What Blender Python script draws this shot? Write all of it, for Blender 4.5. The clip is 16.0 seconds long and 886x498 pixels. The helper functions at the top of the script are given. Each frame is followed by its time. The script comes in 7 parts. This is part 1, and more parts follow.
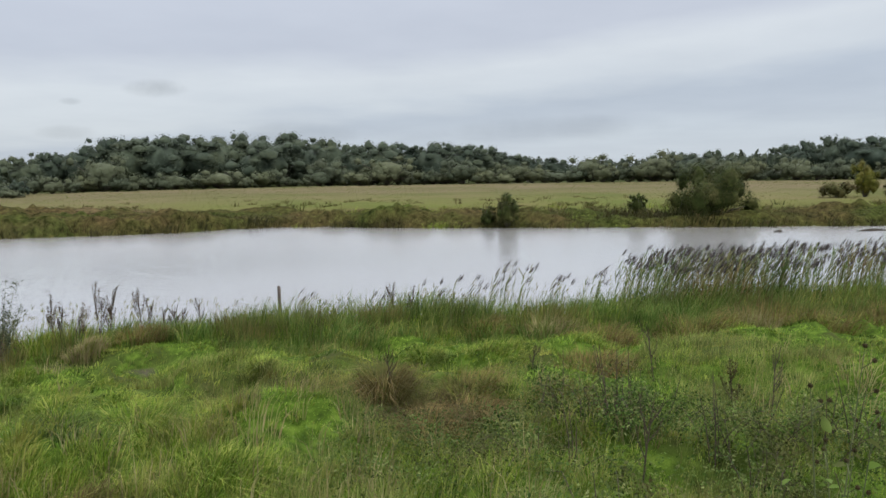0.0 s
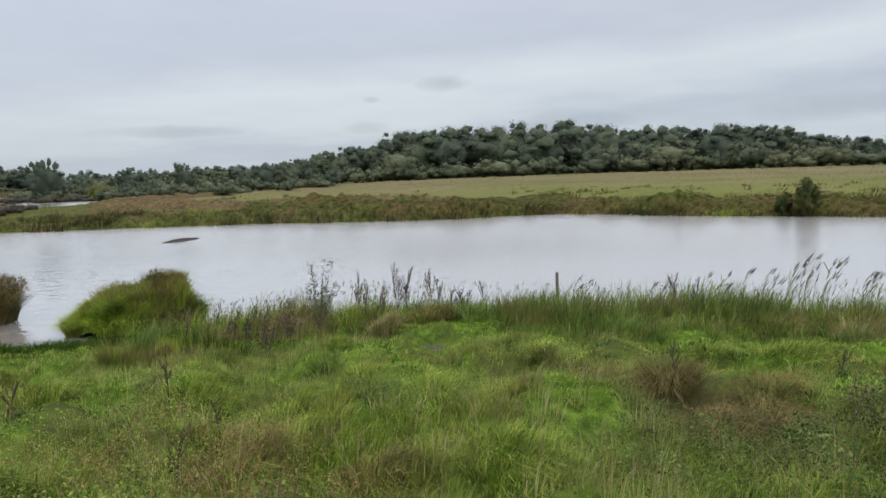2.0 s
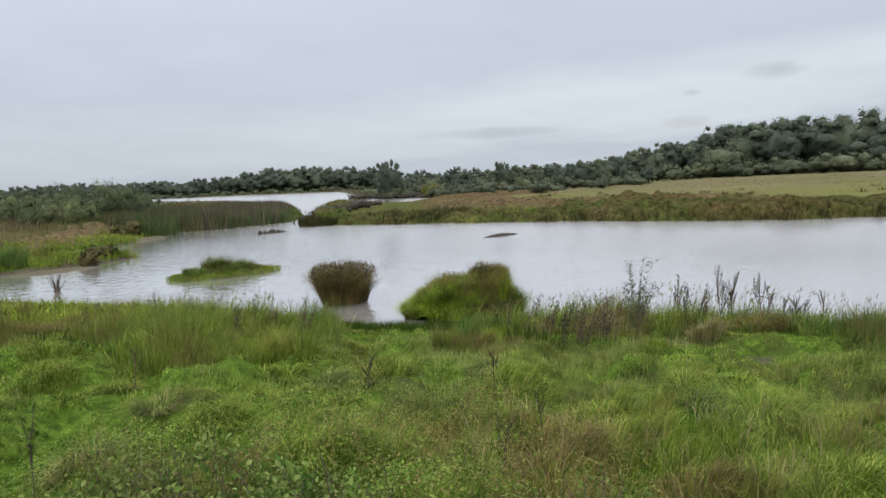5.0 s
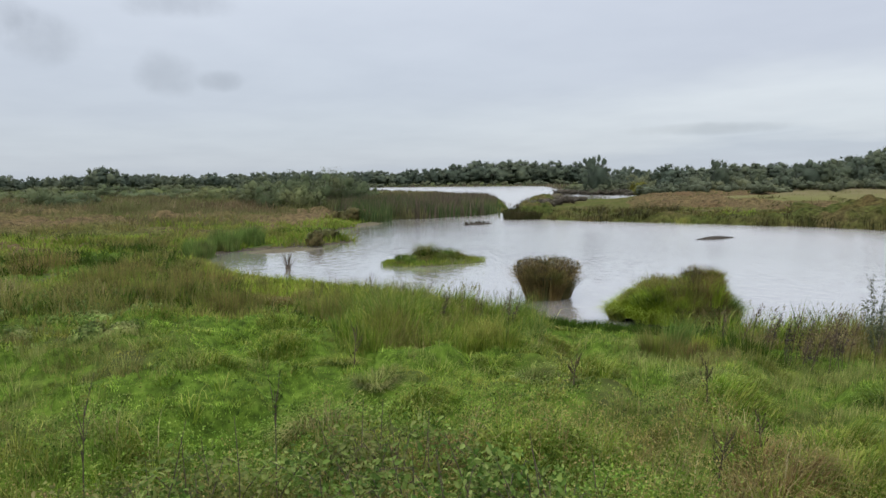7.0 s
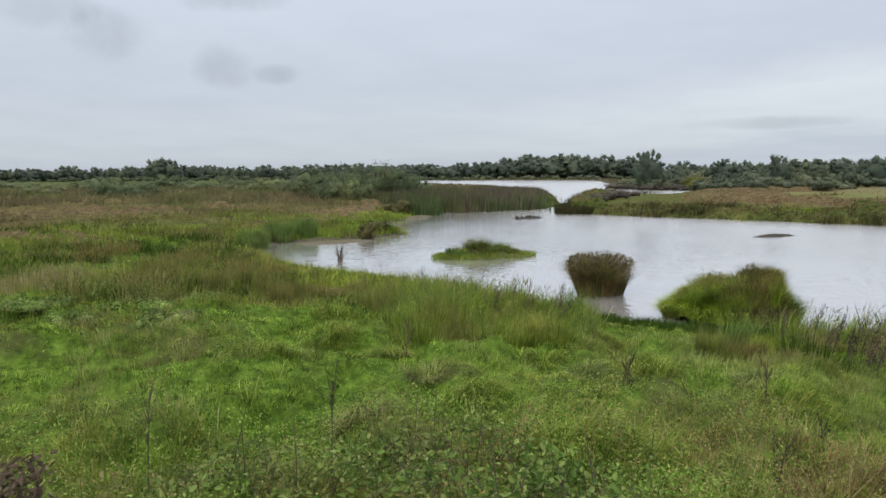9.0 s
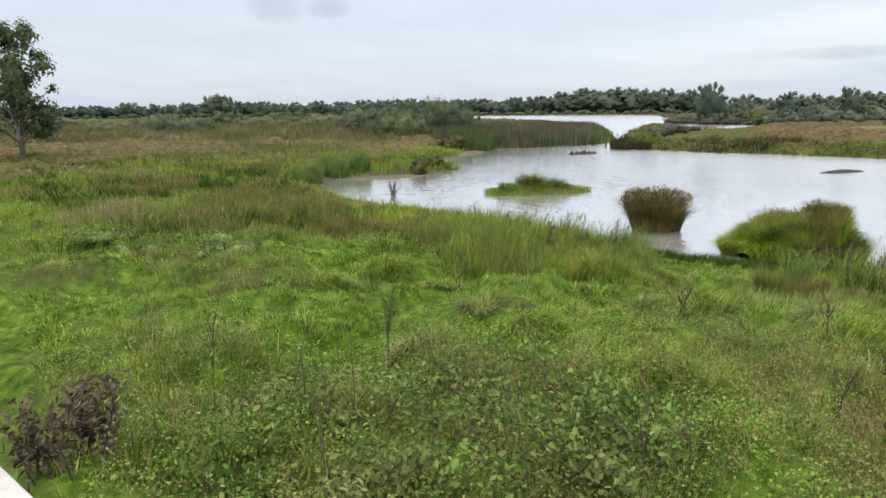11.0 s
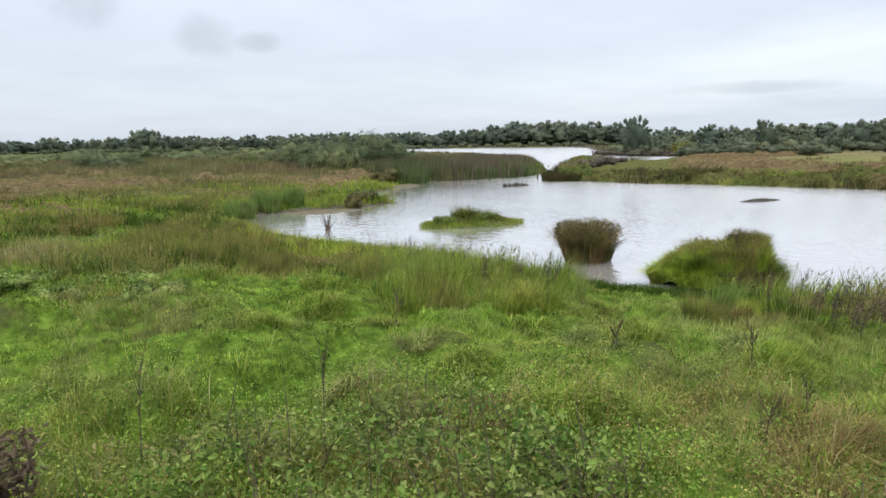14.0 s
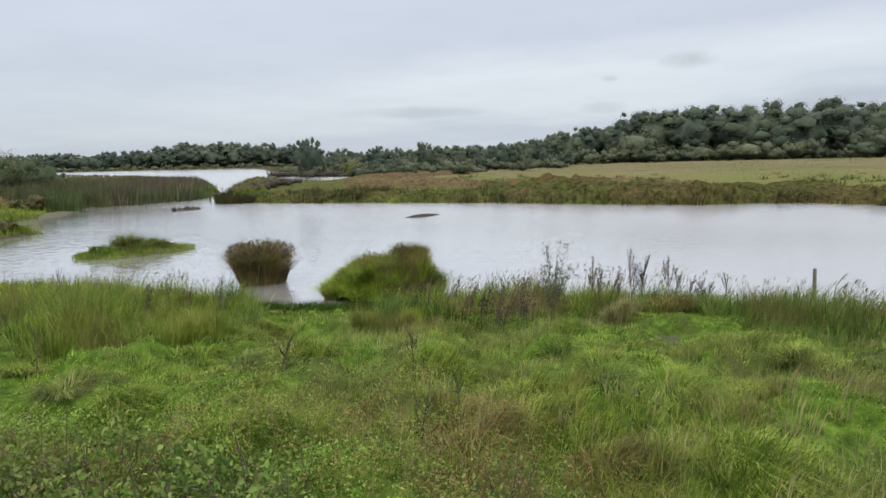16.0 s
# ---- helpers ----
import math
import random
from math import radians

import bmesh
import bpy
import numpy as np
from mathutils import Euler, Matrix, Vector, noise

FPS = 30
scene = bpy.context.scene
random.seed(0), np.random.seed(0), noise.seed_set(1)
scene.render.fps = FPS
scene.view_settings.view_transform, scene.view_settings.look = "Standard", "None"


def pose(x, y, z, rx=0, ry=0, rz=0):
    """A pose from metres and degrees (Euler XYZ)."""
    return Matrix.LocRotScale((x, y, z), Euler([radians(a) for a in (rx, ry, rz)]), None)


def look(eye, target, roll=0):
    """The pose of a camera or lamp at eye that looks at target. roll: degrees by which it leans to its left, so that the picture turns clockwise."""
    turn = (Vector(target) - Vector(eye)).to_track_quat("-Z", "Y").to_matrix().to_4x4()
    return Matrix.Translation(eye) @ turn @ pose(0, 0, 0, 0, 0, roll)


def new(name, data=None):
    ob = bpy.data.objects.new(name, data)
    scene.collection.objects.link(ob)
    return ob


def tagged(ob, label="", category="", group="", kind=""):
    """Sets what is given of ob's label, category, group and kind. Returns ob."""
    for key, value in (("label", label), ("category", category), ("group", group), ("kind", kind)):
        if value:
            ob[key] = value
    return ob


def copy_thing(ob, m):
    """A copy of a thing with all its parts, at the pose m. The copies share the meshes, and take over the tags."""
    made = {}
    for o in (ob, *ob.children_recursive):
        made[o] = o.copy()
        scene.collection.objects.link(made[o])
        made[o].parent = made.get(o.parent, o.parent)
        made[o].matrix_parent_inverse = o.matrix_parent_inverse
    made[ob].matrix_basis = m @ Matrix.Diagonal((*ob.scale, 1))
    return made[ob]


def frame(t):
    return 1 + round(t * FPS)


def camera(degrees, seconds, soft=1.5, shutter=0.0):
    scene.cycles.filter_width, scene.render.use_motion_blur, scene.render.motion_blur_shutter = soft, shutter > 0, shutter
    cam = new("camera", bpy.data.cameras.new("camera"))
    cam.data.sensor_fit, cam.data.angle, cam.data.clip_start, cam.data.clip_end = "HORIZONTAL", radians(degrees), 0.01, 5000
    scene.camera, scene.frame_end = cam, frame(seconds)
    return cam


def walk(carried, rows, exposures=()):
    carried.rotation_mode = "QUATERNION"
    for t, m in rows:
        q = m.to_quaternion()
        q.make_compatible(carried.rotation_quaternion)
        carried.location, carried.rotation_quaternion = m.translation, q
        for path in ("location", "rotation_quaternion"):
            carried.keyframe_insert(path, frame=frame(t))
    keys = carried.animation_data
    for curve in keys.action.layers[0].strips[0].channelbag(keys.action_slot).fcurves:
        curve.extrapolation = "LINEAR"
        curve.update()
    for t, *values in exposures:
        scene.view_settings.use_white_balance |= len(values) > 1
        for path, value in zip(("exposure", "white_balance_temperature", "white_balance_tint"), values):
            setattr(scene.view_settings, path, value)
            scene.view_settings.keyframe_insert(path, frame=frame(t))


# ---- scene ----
cam = camera(63.0, 16.0)
PATH = [
    (0, (0.000, 0.000, 3.200), (0.135, 19.901, 1.217), -0.83),
    (0.5, (0.013, 0.005, 3.195), (-1.915, 19.806, 1.143), -1.04),
    (1, (-0.008, 0.013, 3.191), (-3.609, 19.560, 0.971), -1.09),
    (1.5, (-0.071, -0.027, 3.200), (-4.816, 19.267, 0.913), -1.39),
    (2, (-0.107, -0.023, 3.210), (-7.290, 18.517, 1.046), -1.87),
    (2.5, (-0.132, -0.032, 3.211), (-9.357, 17.584, 1.071), -1.84),
    (3, (-0.148, -0.040, 3.215), (-10.551, 16.911, 1.105), -1.83),
    (3.2, (-0.154, -0.049, 3.217), (-10.969, 16.646, 1.138), -1.89),
    (4.25, (-0.186, -0.094, 3.228), (-13.030, 15.109, 1.240), -2.37),
    (5.3, (-0.219, -0.138, 3.239), (-14.934, 13.265, 1.292), -2.33),
    (5.5, (-0.225, -0.147, 3.241), (-15.256, 12.896, 1.252), -2.26),
    (6, (-0.233, -0.178, 3.249), (-16.184, 11.728, 1.296), -1.67),
    (6.5, (-0.251, -0.214, 3.255), (-17.149, 10.320, 1.388), -1.08),
    (7, (-0.260, -0.252, 3.264), (-17.745, 9.265, 1.341), -0.74),
    (7.5, (-0.269, -0.265, 3.260), (-17.903, 8.950, 1.219), -0.47),
    (8, (-0.262, -0.286, 3.270), (-18.021, 8.666, 1.157), -0.29),
    (8.5, (-0.271, -0.295, 3.268), (-18.245, 8.223, 1.173), -0.37),
    (9, (-0.275, -0.304, 3.272), (-18.354, 7.988, 1.180), -0.30),
    (9.2, (-0.276, -0.306, 3.267), (-18.401, 7.875, 1.134), -0.22),
    (10, (-0.281, -0.314, 3.247), (-18.716, 6.979, 0.610), -0.35),
    (10.7, (-0.285, -0.321, 3.229), (-18.807, 6.364, -0.268), -0.52),
    (11.3, (-0.288, -0.327, 3.214), (-18.413, 7.010, -0.987), -0.28),
    (11.5, (-0.289, -0.329, 3.209), (-18.162, 7.494, -1.188), -0.10),
    (12, (-0.281, -0.304, 3.194), (-17.494, 8.766, -1.438), -0.02),
    (12.5, (-0.266, -0.279, 3.204), (-16.968, 9.721, -1.383), -0.05),
    (13, (-0.272, -0.292, 3.223), (-17.240, 9.446, -0.930), -0.16),
    (13.5, (-0.293, -0.317, 3.263), (-18.066, 8.158, -0.244), -0.68),
    (14, (-0.290, -0.307, 3.267), (-18.131, 8.234, 0.309), -0.88),
    (14.5, (-0.276, -0.252, 3.270), (-17.127, 10.206, 0.688), -0.37),
    (15, (-0.247, -0.206, 3.266), (-15.631, 12.350, 0.883), -0.19),
    (15.5, (-0.220, -0.158, 3.254), (-14.135, 14.004, 0.845), -0.66),
    (16, (-0.195, -0.121, 3.248), (-12.772, 15.222, 0.717), -1.10),
]
EXPOSURES = [(0.0, -0.08), (3.0, -0.06), (5.5, -0.03), (9.0, 0.0), (11.5, 0.44), (12.5, 0.56), (13.0, 0.52), (13.7, 0.42), (14.5, 0.26), (16.0, 0.06)]
walk(cam, [(t, look(eye, target, roll)) for t, eye, target, roll in PATH], EXPOSURES)

# ---- world: overcast sky, soft sun ----
SUN_EL, SUN_AZ = 46.0, 130.0
world = bpy.data.worlds.new("overcast_sky")
scene.world = world
world.use_nodes = True
wt = world.node_tree
wt.nodes.clear()


def wn(kind, **kw):
    n = wt.nodes.new(kind)
    for k, v in kw.items():
        n.inputs[k].default_value = v
    return n


def wmath(op, a, b=None):
    n = wt.nodes.new("ShaderNodeMath")
    n.operation = op
    for i, v in enumerate((a, b)):
        if v is None:
            continue
        if isinstance(v, (int, float)):
            n.inputs[i].default_value = v
        else:
            wt.links.new(v, n.inputs[i])
    return n.outputs[0]


tc = wn("ShaderNodeTexCoord")
sep = wn("ShaderNodeSeparateXYZ")
wt.links.new(tc.outputs["Generated"], sep.inputs[0])
elev = wmath("MAXIMUM", sep.outputs["Z"], 0.0)
# cloud deck seen in perspective: plan coordinates divided by height
flat = wmath("ADD", elev, 0.10)
comb = wn("ShaderNodeCombineXYZ")
wt.links.new(wmath("DIVIDE", sep.outputs["X"], flat), comb.inputs[0])
wt.links.new(wmath("DIVIDE", sep.outputs["Y"], flat), comb.inputs[1])
n_low = wn("ShaderNodeTexNoise", Scale=0.45, Detail=5.0, Roughness=0.5)
wt.links.new(comb.outputs[0], n_low.inputs["Vector"])
n_hi = wn("ShaderNodeTexNoise", Scale=1.3, Detail=6.0, Roughness=0.55)
wt.links.new(comb.outputs[0], n_hi.inputs["Vector"])
# the clear strip under the deck sinks towards the west
tilt = wmath("MULTIPLY", sep.outputs["X"], -0.075)
lift = wmath("ADD", wmath("ADD", elev, tilt), -0.028)
wob = wmath("MULTIPLY", wmath("SUBTRACT", n_low.outputs["Fac"], 0.5), 0.12)
pos = wmath("ADD", lift, wob)
deck = wt.nodes.new("ShaderNodeValToRGB")
wt.links.new(pos, deck.inputs[0])
stops = [(0.0, (0.60, 0.665, 0.745)), (0.03, (0.53, 0.59, 0.68)), (0.05, (0.51, 0.57, 0.66)), (0.075, (0.64, 0.69, 0.75)), (0.115, (0.69, 0.735, 0.785)),
         (0.15, (0.56, 0.60, 0.685)), (0.30, (0.55, 0.59, 0.675)), (0.55, (0.95, 0.98, 1.05)), (1.0, (1.0, 1.0, 1.0))]
el = deck.color_ramp.elements
while len(el) < len(stops):
    el.new(0.5)
for e, (p, c) in zip(el, stops):
    e.position, e.color = p, (*c, 1)
# ragged darker and lighter cloud texture
mott = wt.nodes.new("ShaderNodeValToRGB")
wt.links.new(n_hi.outputs["Fac"], mott.inputs[0])
mott.color_ramp.elements[0].position, mott.color_ramp.elements[0].color = 0.30, (0.955, 0.958, 0.965, 1)
mott.color_ramp.elements[1].position, mott.color_ramp.elements[1].color = 0.62, (1.02, 1.02, 1.018, 1)
# towards the west the gap closes into even grey
even = wt.nodes.new("ShaderNodeMix")
even.data_type = "RGBA"
wr = wt.nodes.new("ShaderNodeMapRange")
wr.inputs["From Min"].default_value, wr.inputs["From Max"].default_value, wr.inputs["To Max"].default_value = 0.62, 0.92, 0.75
wt.links.new(wmath("MULTIPLY", sep.outputs["X"], -1.0), wr.inputs["Value"])
wt.links.new(wr.outputs[0], even.inputs["Factor"])
wt.links.new(deck.outputs[0], even.inputs["A"])
grey = wt.nodes.new("ShaderNodeValToRGB")
wt.links.new(elev, grey.inputs[0])
grey.color_ramp.elements[0].color = (0.50, 0.555, 0.635, 1)
grey.color_ramp.elements[1].position, grey.color_ramp.elements[1].color = 0.6, (0.80, 0.84, 0.92, 1)
wt.links.new(grey.outputs[0], even.inputs["B"])
mix = wt.nodes.new("ShaderNodeMix")
mix.data_type, mix.blend_type = "RGBA", "MULTIPLY"
mix.inputs["Factor"].default_value = 1.0
wt.links.new(even.outputs["Result"], mix.inputs["A"])
wt.links.new(mott.outputs[0], mix.inputs["B"])
# small ragged dark clouds under the deck: bearing, elevation, half width and half height in degrees, depth
PUFFS = [(20.8, 6.65, 2.0, 0.75, 0.30), (26.7, 3.5, 1.9, 0.5, 0.14), (26.4, 5.6, 0.7, 0.25, 0.16), (81.8, 7.7, 1.9, 1.7, 0.17), (78.0, 7.45, 1.7, 0.8, 0.19),
         (89.6, 9.8, 3.0, 1.7, 0.19), (93.8, 11.0, 3.4, 1.4, 0.16), (80.3, 12.8, 4.5, 1.1, 0.2), (41.5, 3.45, 6.0, 0.45, 0.16), (10.5, 3.5, 5.0, 0.8, 0.12), (-9.0, 3.6, 8.0, 1.0, 0.10)]
n_puff = wn("ShaderNodeTexNoise", Scale=16.0, Detail=5.0, Roughness=0.55)
wt.links.new(tc.outputs["Generated"], n_puff.inputs["Vector"])
rag = wmath("MULTIPLY", wmath("SUBTRACT", n_puff.outputs["Fac"], 0.5), 2.6)


def along_axis(axis, half):
    n = wt.nodes.new("ShaderNodeVectorMath")
    n.operation = "DOT_PRODUCT"
    wt.links.new(tc.outputs["Generated"], n.inputs[0])
    n.inputs[1].default_value = axis
    return wmath("POWER", wmath("ABSOLUTE", wmath("DIVIDE", n.outputs["Value"], math.sin(radians(half)))), 2.0)


veil = None
for pb, pe, pw, ph, pd in PUFFS:
    cb, sb, ce, se_ = math.cos(radians(pb)), math.sin(radians(pb)), math.cos(radians(pe)), math.sin(radians(pe))
    far_off = wmath("ADD", wmath("ADD", along_axis((cb, sb, 0.0), pw), along_axis((sb * se_, -cb * se_, ce), ph)), rag)
    mr_ = wt.nodes.new("ShaderNodeMapRange")
    mr_.interpolation_type = "SMOOTHSTEP"
    mr_.inputs["From Min"].default_value, mr_.inputs["From Max"].default_value = -0.3, 1.4
    mr_.inputs["To Min"].default_value, mr_.inputs["To Max"].default_value = 1.0 - pd, 1.0
    wt.links.new(far_off, mr_.inputs["Value"])
    veil = mr_.outputs[0] if veil is None else wmath("MULTIPLY", veil, mr_.outputs[0])
mix2 = wt.nodes.new("ShaderNodeMix")
mix2.data_type, mix2.blend_type = "RGBA", "MULTIPLY"
mix2.inputs["Factor"].default_value = 1.0
wt.links.new(mix.outputs["Result"], mix2.inputs["A"])
wt.links.new(veil, mix2.inputs["B"])
cloud = wn("ShaderNodeBackground")
wt.links.new(mix2.outputs["Result"], cloud.inputs["Color"])
# the deck is brighter overhead, as under any overcast sky
zen = wmath("MULTIPLY", wmath("POWER", elev, 2.0), 2.1)
wt.links.new(wmath("ADD", zen, 0.93), cloud.inputs["Strength"])
sky = wt.nodes.new("ShaderNodeTexSky")
sky.sky_type, sky.sun_disc = "NISHITA", False
sky.sun_elevation, sky.sun_rotation = radians(SUN_EL), radians(SUN_AZ)
blue = wn("ShaderNodeBackground", Strength=0.012)
wt.links.new(sky.outputs[0], blue.inputs["Color"])
both = wt.nodes.new("ShaderNodeAddShader")
wt.links.new(cloud.outputs[0], both.inputs[0])
wt.links.new(blue.outputs[0], both.inputs[1])
wout = wt.nodes.new("ShaderNodeOutputWorld")
wt.links.new(both.outputs[0], wout.inputs["Surface"])

sun = new("sun", bpy.data.lights.new("sun", "SUN"))
sun.data.energy, sun.data.angle, sun.data.color = 1.5, radians(14), (1.0, 0.97, 0.92)
sa, se = radians(SUN_AZ), radians(SUN_EL)
sun.matrix_world = look((math.sin(sa) * math.cos(se) * 50, math.cos(sa) * math.cos(se) * 50, math.sin(se) * 50), (0, 0, 0))


# ---- materials ----
def material(name):
    m = bpy.data.materials.new(name)
    m.use_nodes = True
    t = m.node_tree
    return m, t, t.nodes["Principled BSDF"]


def tnoise(t, scale, detail=4.0, rough=0.55, stretch=None):
    geo = t.nodes.new("ShaderNodeNewGeometry")
    n = t.nodes.new("ShaderNodeTexNoise")
    n.inputs["Scale"].default_value, n.inputs["Detail"].default_value, n.inputs["Roughness"].default_value = scale, detail, rough
    if stretch:
        mp = t.nodes.new("ShaderNodeMapping")
        mp.inputs["Scale"].default_value = stretch
        t.links.new(geo.outputs["Position"], mp.inputs[0])
        t.links.new(mp.outputs[0], n.inputs["Vector"])
    else:
        t.links.new(geo.outputs["Position"], n.inputs["Vector"])
    return n.outputs["Fac"]


def ramp(t, fac, stops):
    r = t.nodes.new("ShaderNodeValToRGB")
    t.links.new(fac, r.inputs[0])
    e = r.color_ramp.elements
    while len(e) < len(stops):
        e.new(0.5)
    for q, (p, c) in zip(e, stops):
        q.position, q.color = p, (*c, 1)
    return r.outputs[0]


def blend(t, fac, a, b, mode="MIX"):
    m = t.nodes.new("ShaderNodeMix")
    m.data_type, m.blend_type = "RGBA", mode
    for v, k in ((fac, "Factor"), (a, "A"), (b, "B")):
        if isinstance(v, (int, float)):
            m.inputs[k].default_value = v
        elif isinstance(v, tuple):
            m.inputs[k].default_value = (*v, 1)
        else:
            t.links.new(v, m.inputs[k])
    return m.outputs["Result"]


def bump(t, bsdf, height, strength, dist):
    b = t.nodes.new("ShaderNodeBump")
    b.inputs["Strength"].default_value, b.inputs["Distance"].default_value = strength, dist
    t.links.new(height, b.inputs["Height"])
    t.links.new(b.outputs[0], bsdf.inputs["Normal"])


def foliage(name, cols, patch=0.6, dry=(0.30, 0.24, 0.11), dry_at=0.66, trans=0.35, per_object=False, mottle=0.34):
    """Leaves or blades: each its own tint, in drifts of fresher and drier growth."""
    m, t, b = material(name)
    geo = t.nodes.new("ShaderNodeNewGeometry")
    n = len(cols)
    own = ramp(t, geo.outputs["Random Per Island"], [(i / max(1, n - 1), c) for i, c in enumerate(cols)])
    drift = ramp(t, tnoise(t, patch, 5.0, 0.6), [(dry_at - 0.12, (0, 0, 0)), (dry_at + 0.1, (1, 1, 1))])
    col = blend(t, drift, own, dry)
    shade = ramp(t, tnoise(t, patch * 3.1, 3.0), [(0.37, (1 - mottle,) * 3), (0.63, (1 + mottle,) * 3)])
    col = blend(t, 1.0, col, shade, "MULTIPLY")
    if per_object:
        info = t.nodes.new("ShaderNodeObjectInfo")
        tint = ramp(t, info.outputs["Random"], [(0.0, (0.78, 0.82, 0.84)), (0.5, (1.0, 1.0, 1.0)), (1.0, (1.28, 1.2, 1.06))])
        col = blend(t, 1.0, col, tint, "MULTIPLY")
    t.links.new(col, b.inputs["Base Color"])
    b.inputs["Roughness"].default_value = 0.55
    b.inputs["Specular IOR Level"].default_value = 0.06
    tr = t.nodes.new("ShaderNodeBsdfTranslucent")
    t.links.new(col, tr.inputs["Color"])
    mx = t.nodes.new("ShaderNodeMixShader")
    mx.inputs[0].default_value = trans
    t.links.new(b.outputs[0], mx.inputs[1])
    t.links.new(tr.outputs[0], mx.inputs[2])
    t.links.new(mx.outputs[0], t.nodes["Material Output"].inputs["Surface"])
    return m


M_lawn = foliage("lawn_grass", [(0.062, 0.120, 0.015), (0.130, 0.222, 0.029), (0.196, 0.294, 0.043), (0.280, 0.335, 0.076)], 0.7, (0.221, 0.205, 0.054), 0.58, 0.28, False, 0.5)
M_rough = foliage("rough_grass", [(0.056, 0.112, 0.010), (0.112, 0.187, 0.018), (0.188, 0.246, 0.036), (0.290, 0.292, 0.080)], 0.8, (0.240, 0.208, 0.060), 0.64, 0.26)
M_bent = foliage("bent_grass", [(0.10, 0.145, 0.030), (0.155, 0.205, 0.048), (0.22, 0.25, 0.075), (0.27, 0.25, 0.10)], 0.8, (0.18, 0.15, 0.06), 0.62, 0.28, False, 0.4)
M_dry = foliage("dry_stalk", [(0.20, 0.155, 0.075), (0.27, 0.22, 0.11), (0.36, 0.31, 0.17), (0.18, 0.19, 0.06)], 0.8, (0.20, 0.165, 0.075), 0.6, 0.35)
M_straw = foliage("dead_sedge", [(0.12, 0.08, 0.03), (0.18, 0.125, 0.05), (0.26, 0.20, 0.085), (0.09, 0.07, 0.03)], 0.8, (0.10, 0.12, 0.03), 0.60)
M_herb = foliage("herb_leaf", [(0.032, 0.068, 0.010), (0.075, 0.140, 0.018), (0.128, 0.205, 0.030), (0.185, 0.23, 0.06)], 0.9, (0.18, 0.17, 0.05), 0.62, 0.26, False, 0.5)
M_darkherb = foliage("shaded_herb", [(0.028, 0.058, 0.014), (0.058, 0.102, 0.022), (0.098, 0.148, 0.036), (0.18, 0.20, 0.08)], 0.9, (0.10, 0.082, 0.035), 0.6, 0.36, False, 0.5)
M_bramble = foliage("bramble_leaf", [(0.040, 0.080, 0.016), (0.085, 0.148, 0.028), (0.15, 0.218, 0.05), (0.22, 0.27, 0.085)], 0.9, (0.200, 0.180, 0.077), 0.62, 0.4)
M_sedge = foliage("bank_sedge", [(0.044, 0.096, 0.017), (0.082, 0.148, 0.028), (0.132, 0.195, 0.045), (0.21, 0.222, 0.071)], 0.9, (0.150, 0.140, 0.050), 0.66, 0.36)
M_reed = foliage("reed_leaf", [(0.05, 0.09, 0.02), (0.075, 0.12, 0.03), (0.115, 0.145, 0.05), (0.17, 0.15, 0.07)], 0.5, (0.17, 0.12, 0.05), 0.60)
M_plume = foliage("reed_plume", [(0.030, 0.026, 0.028), (0.046, 0.039, 0.040), (0.080, 0.067, 0.060)], 2.0, (0.095, 0.08, 0.07), 0.7, 0.2)
M_brownrush = foliage("brown_rush", [(0.122, 0.112, 0.034), (0.172, 0.158, 0.053), (0.115, 0.148, 0.030), (0.240, 0.215, 0.088)], 0.8, (0.150, 0.118, 0.048), 0.62)
M_brightsedge = foliage("bright_sedge", [(0.17, 0.25, 0.022), (0.24, 0.325, 0.035), (0.32, 0.375, 0.06)], 0.9, (0.209, 0.187, 0.066), 0.60)
M_typha = foliage("reedmace_blade", [(0.034, 0.062, 0.020), (0.052, 0.084, 0.027), (0.080, 0.098, 0.043)], 0.25, (0.111, 0.098, 0.047), 0.60, 0.3)
M_typhaclump = foliage("fresh_reedmace", [(0.075, 0.125, 0.03), (0.105, 0.165, 0.04), (0.15, 0.20, 0.06)], 0.6, (0.15, 0.15, 0.06), 0.62, 0.35)
M_reedtop = foliage("brown_reed_top", [(0.090, 0.070, 0.055), (0.118, 0.094, 0.072), (0.078, 0.076, 0.045)], 0.2, (0.105, 0.115, 0.042), 0.58, 0.3)
M_bankrush = foliage("far_rush", [(0.051, 0.066, 0.017), (0.070, 0.083, 0.021), (0.089, 0.092, 0.029), (0.106, 0.085, 0.034)], 0.11, (0.092, 0.066, 0.031), 0.52, 0.3, False, 0.26)
# dark rush, deepened further: waterline shade is put into the colour
M_footrush = foliage("darkened_rush", [(0.022, 0.030, 0.009), (0.034, 0.041, 0.012), (0.048, 0.044, 0.018)], 0.2, (0.045, 0.036, 0.018), 0.56, 0.25)
M_meadow = foliage("meadow_grass", [(0.122, 0.124, 0.043), (0.148, 0.132, 0.058), (0.102, 0.124, 0.031), (0.168, 0.142, 0.072)], 0.05, (0.105, 0.130, 0.027), 0.52)
M_marsh = foliage("marsh_growth", [(0.105, 0.175, 0.020), (0.15, 0.22, 0.028), (0.20, 0.24, 0.045), (0.17, 0.165, 0.05)], 0.16, (0.17, 0.14, 0.055), 0.61, 0.45)
M_spit = foliage("spit_grass", [(0.046, 0.064, 0.015), (0.066, 0.084, 0.020), (0.088, 0.094, 0.028), (0.09, 0.074, 0.034)], 0.12, (0.12, 0.09, 0.042), 0.60, 0.35)
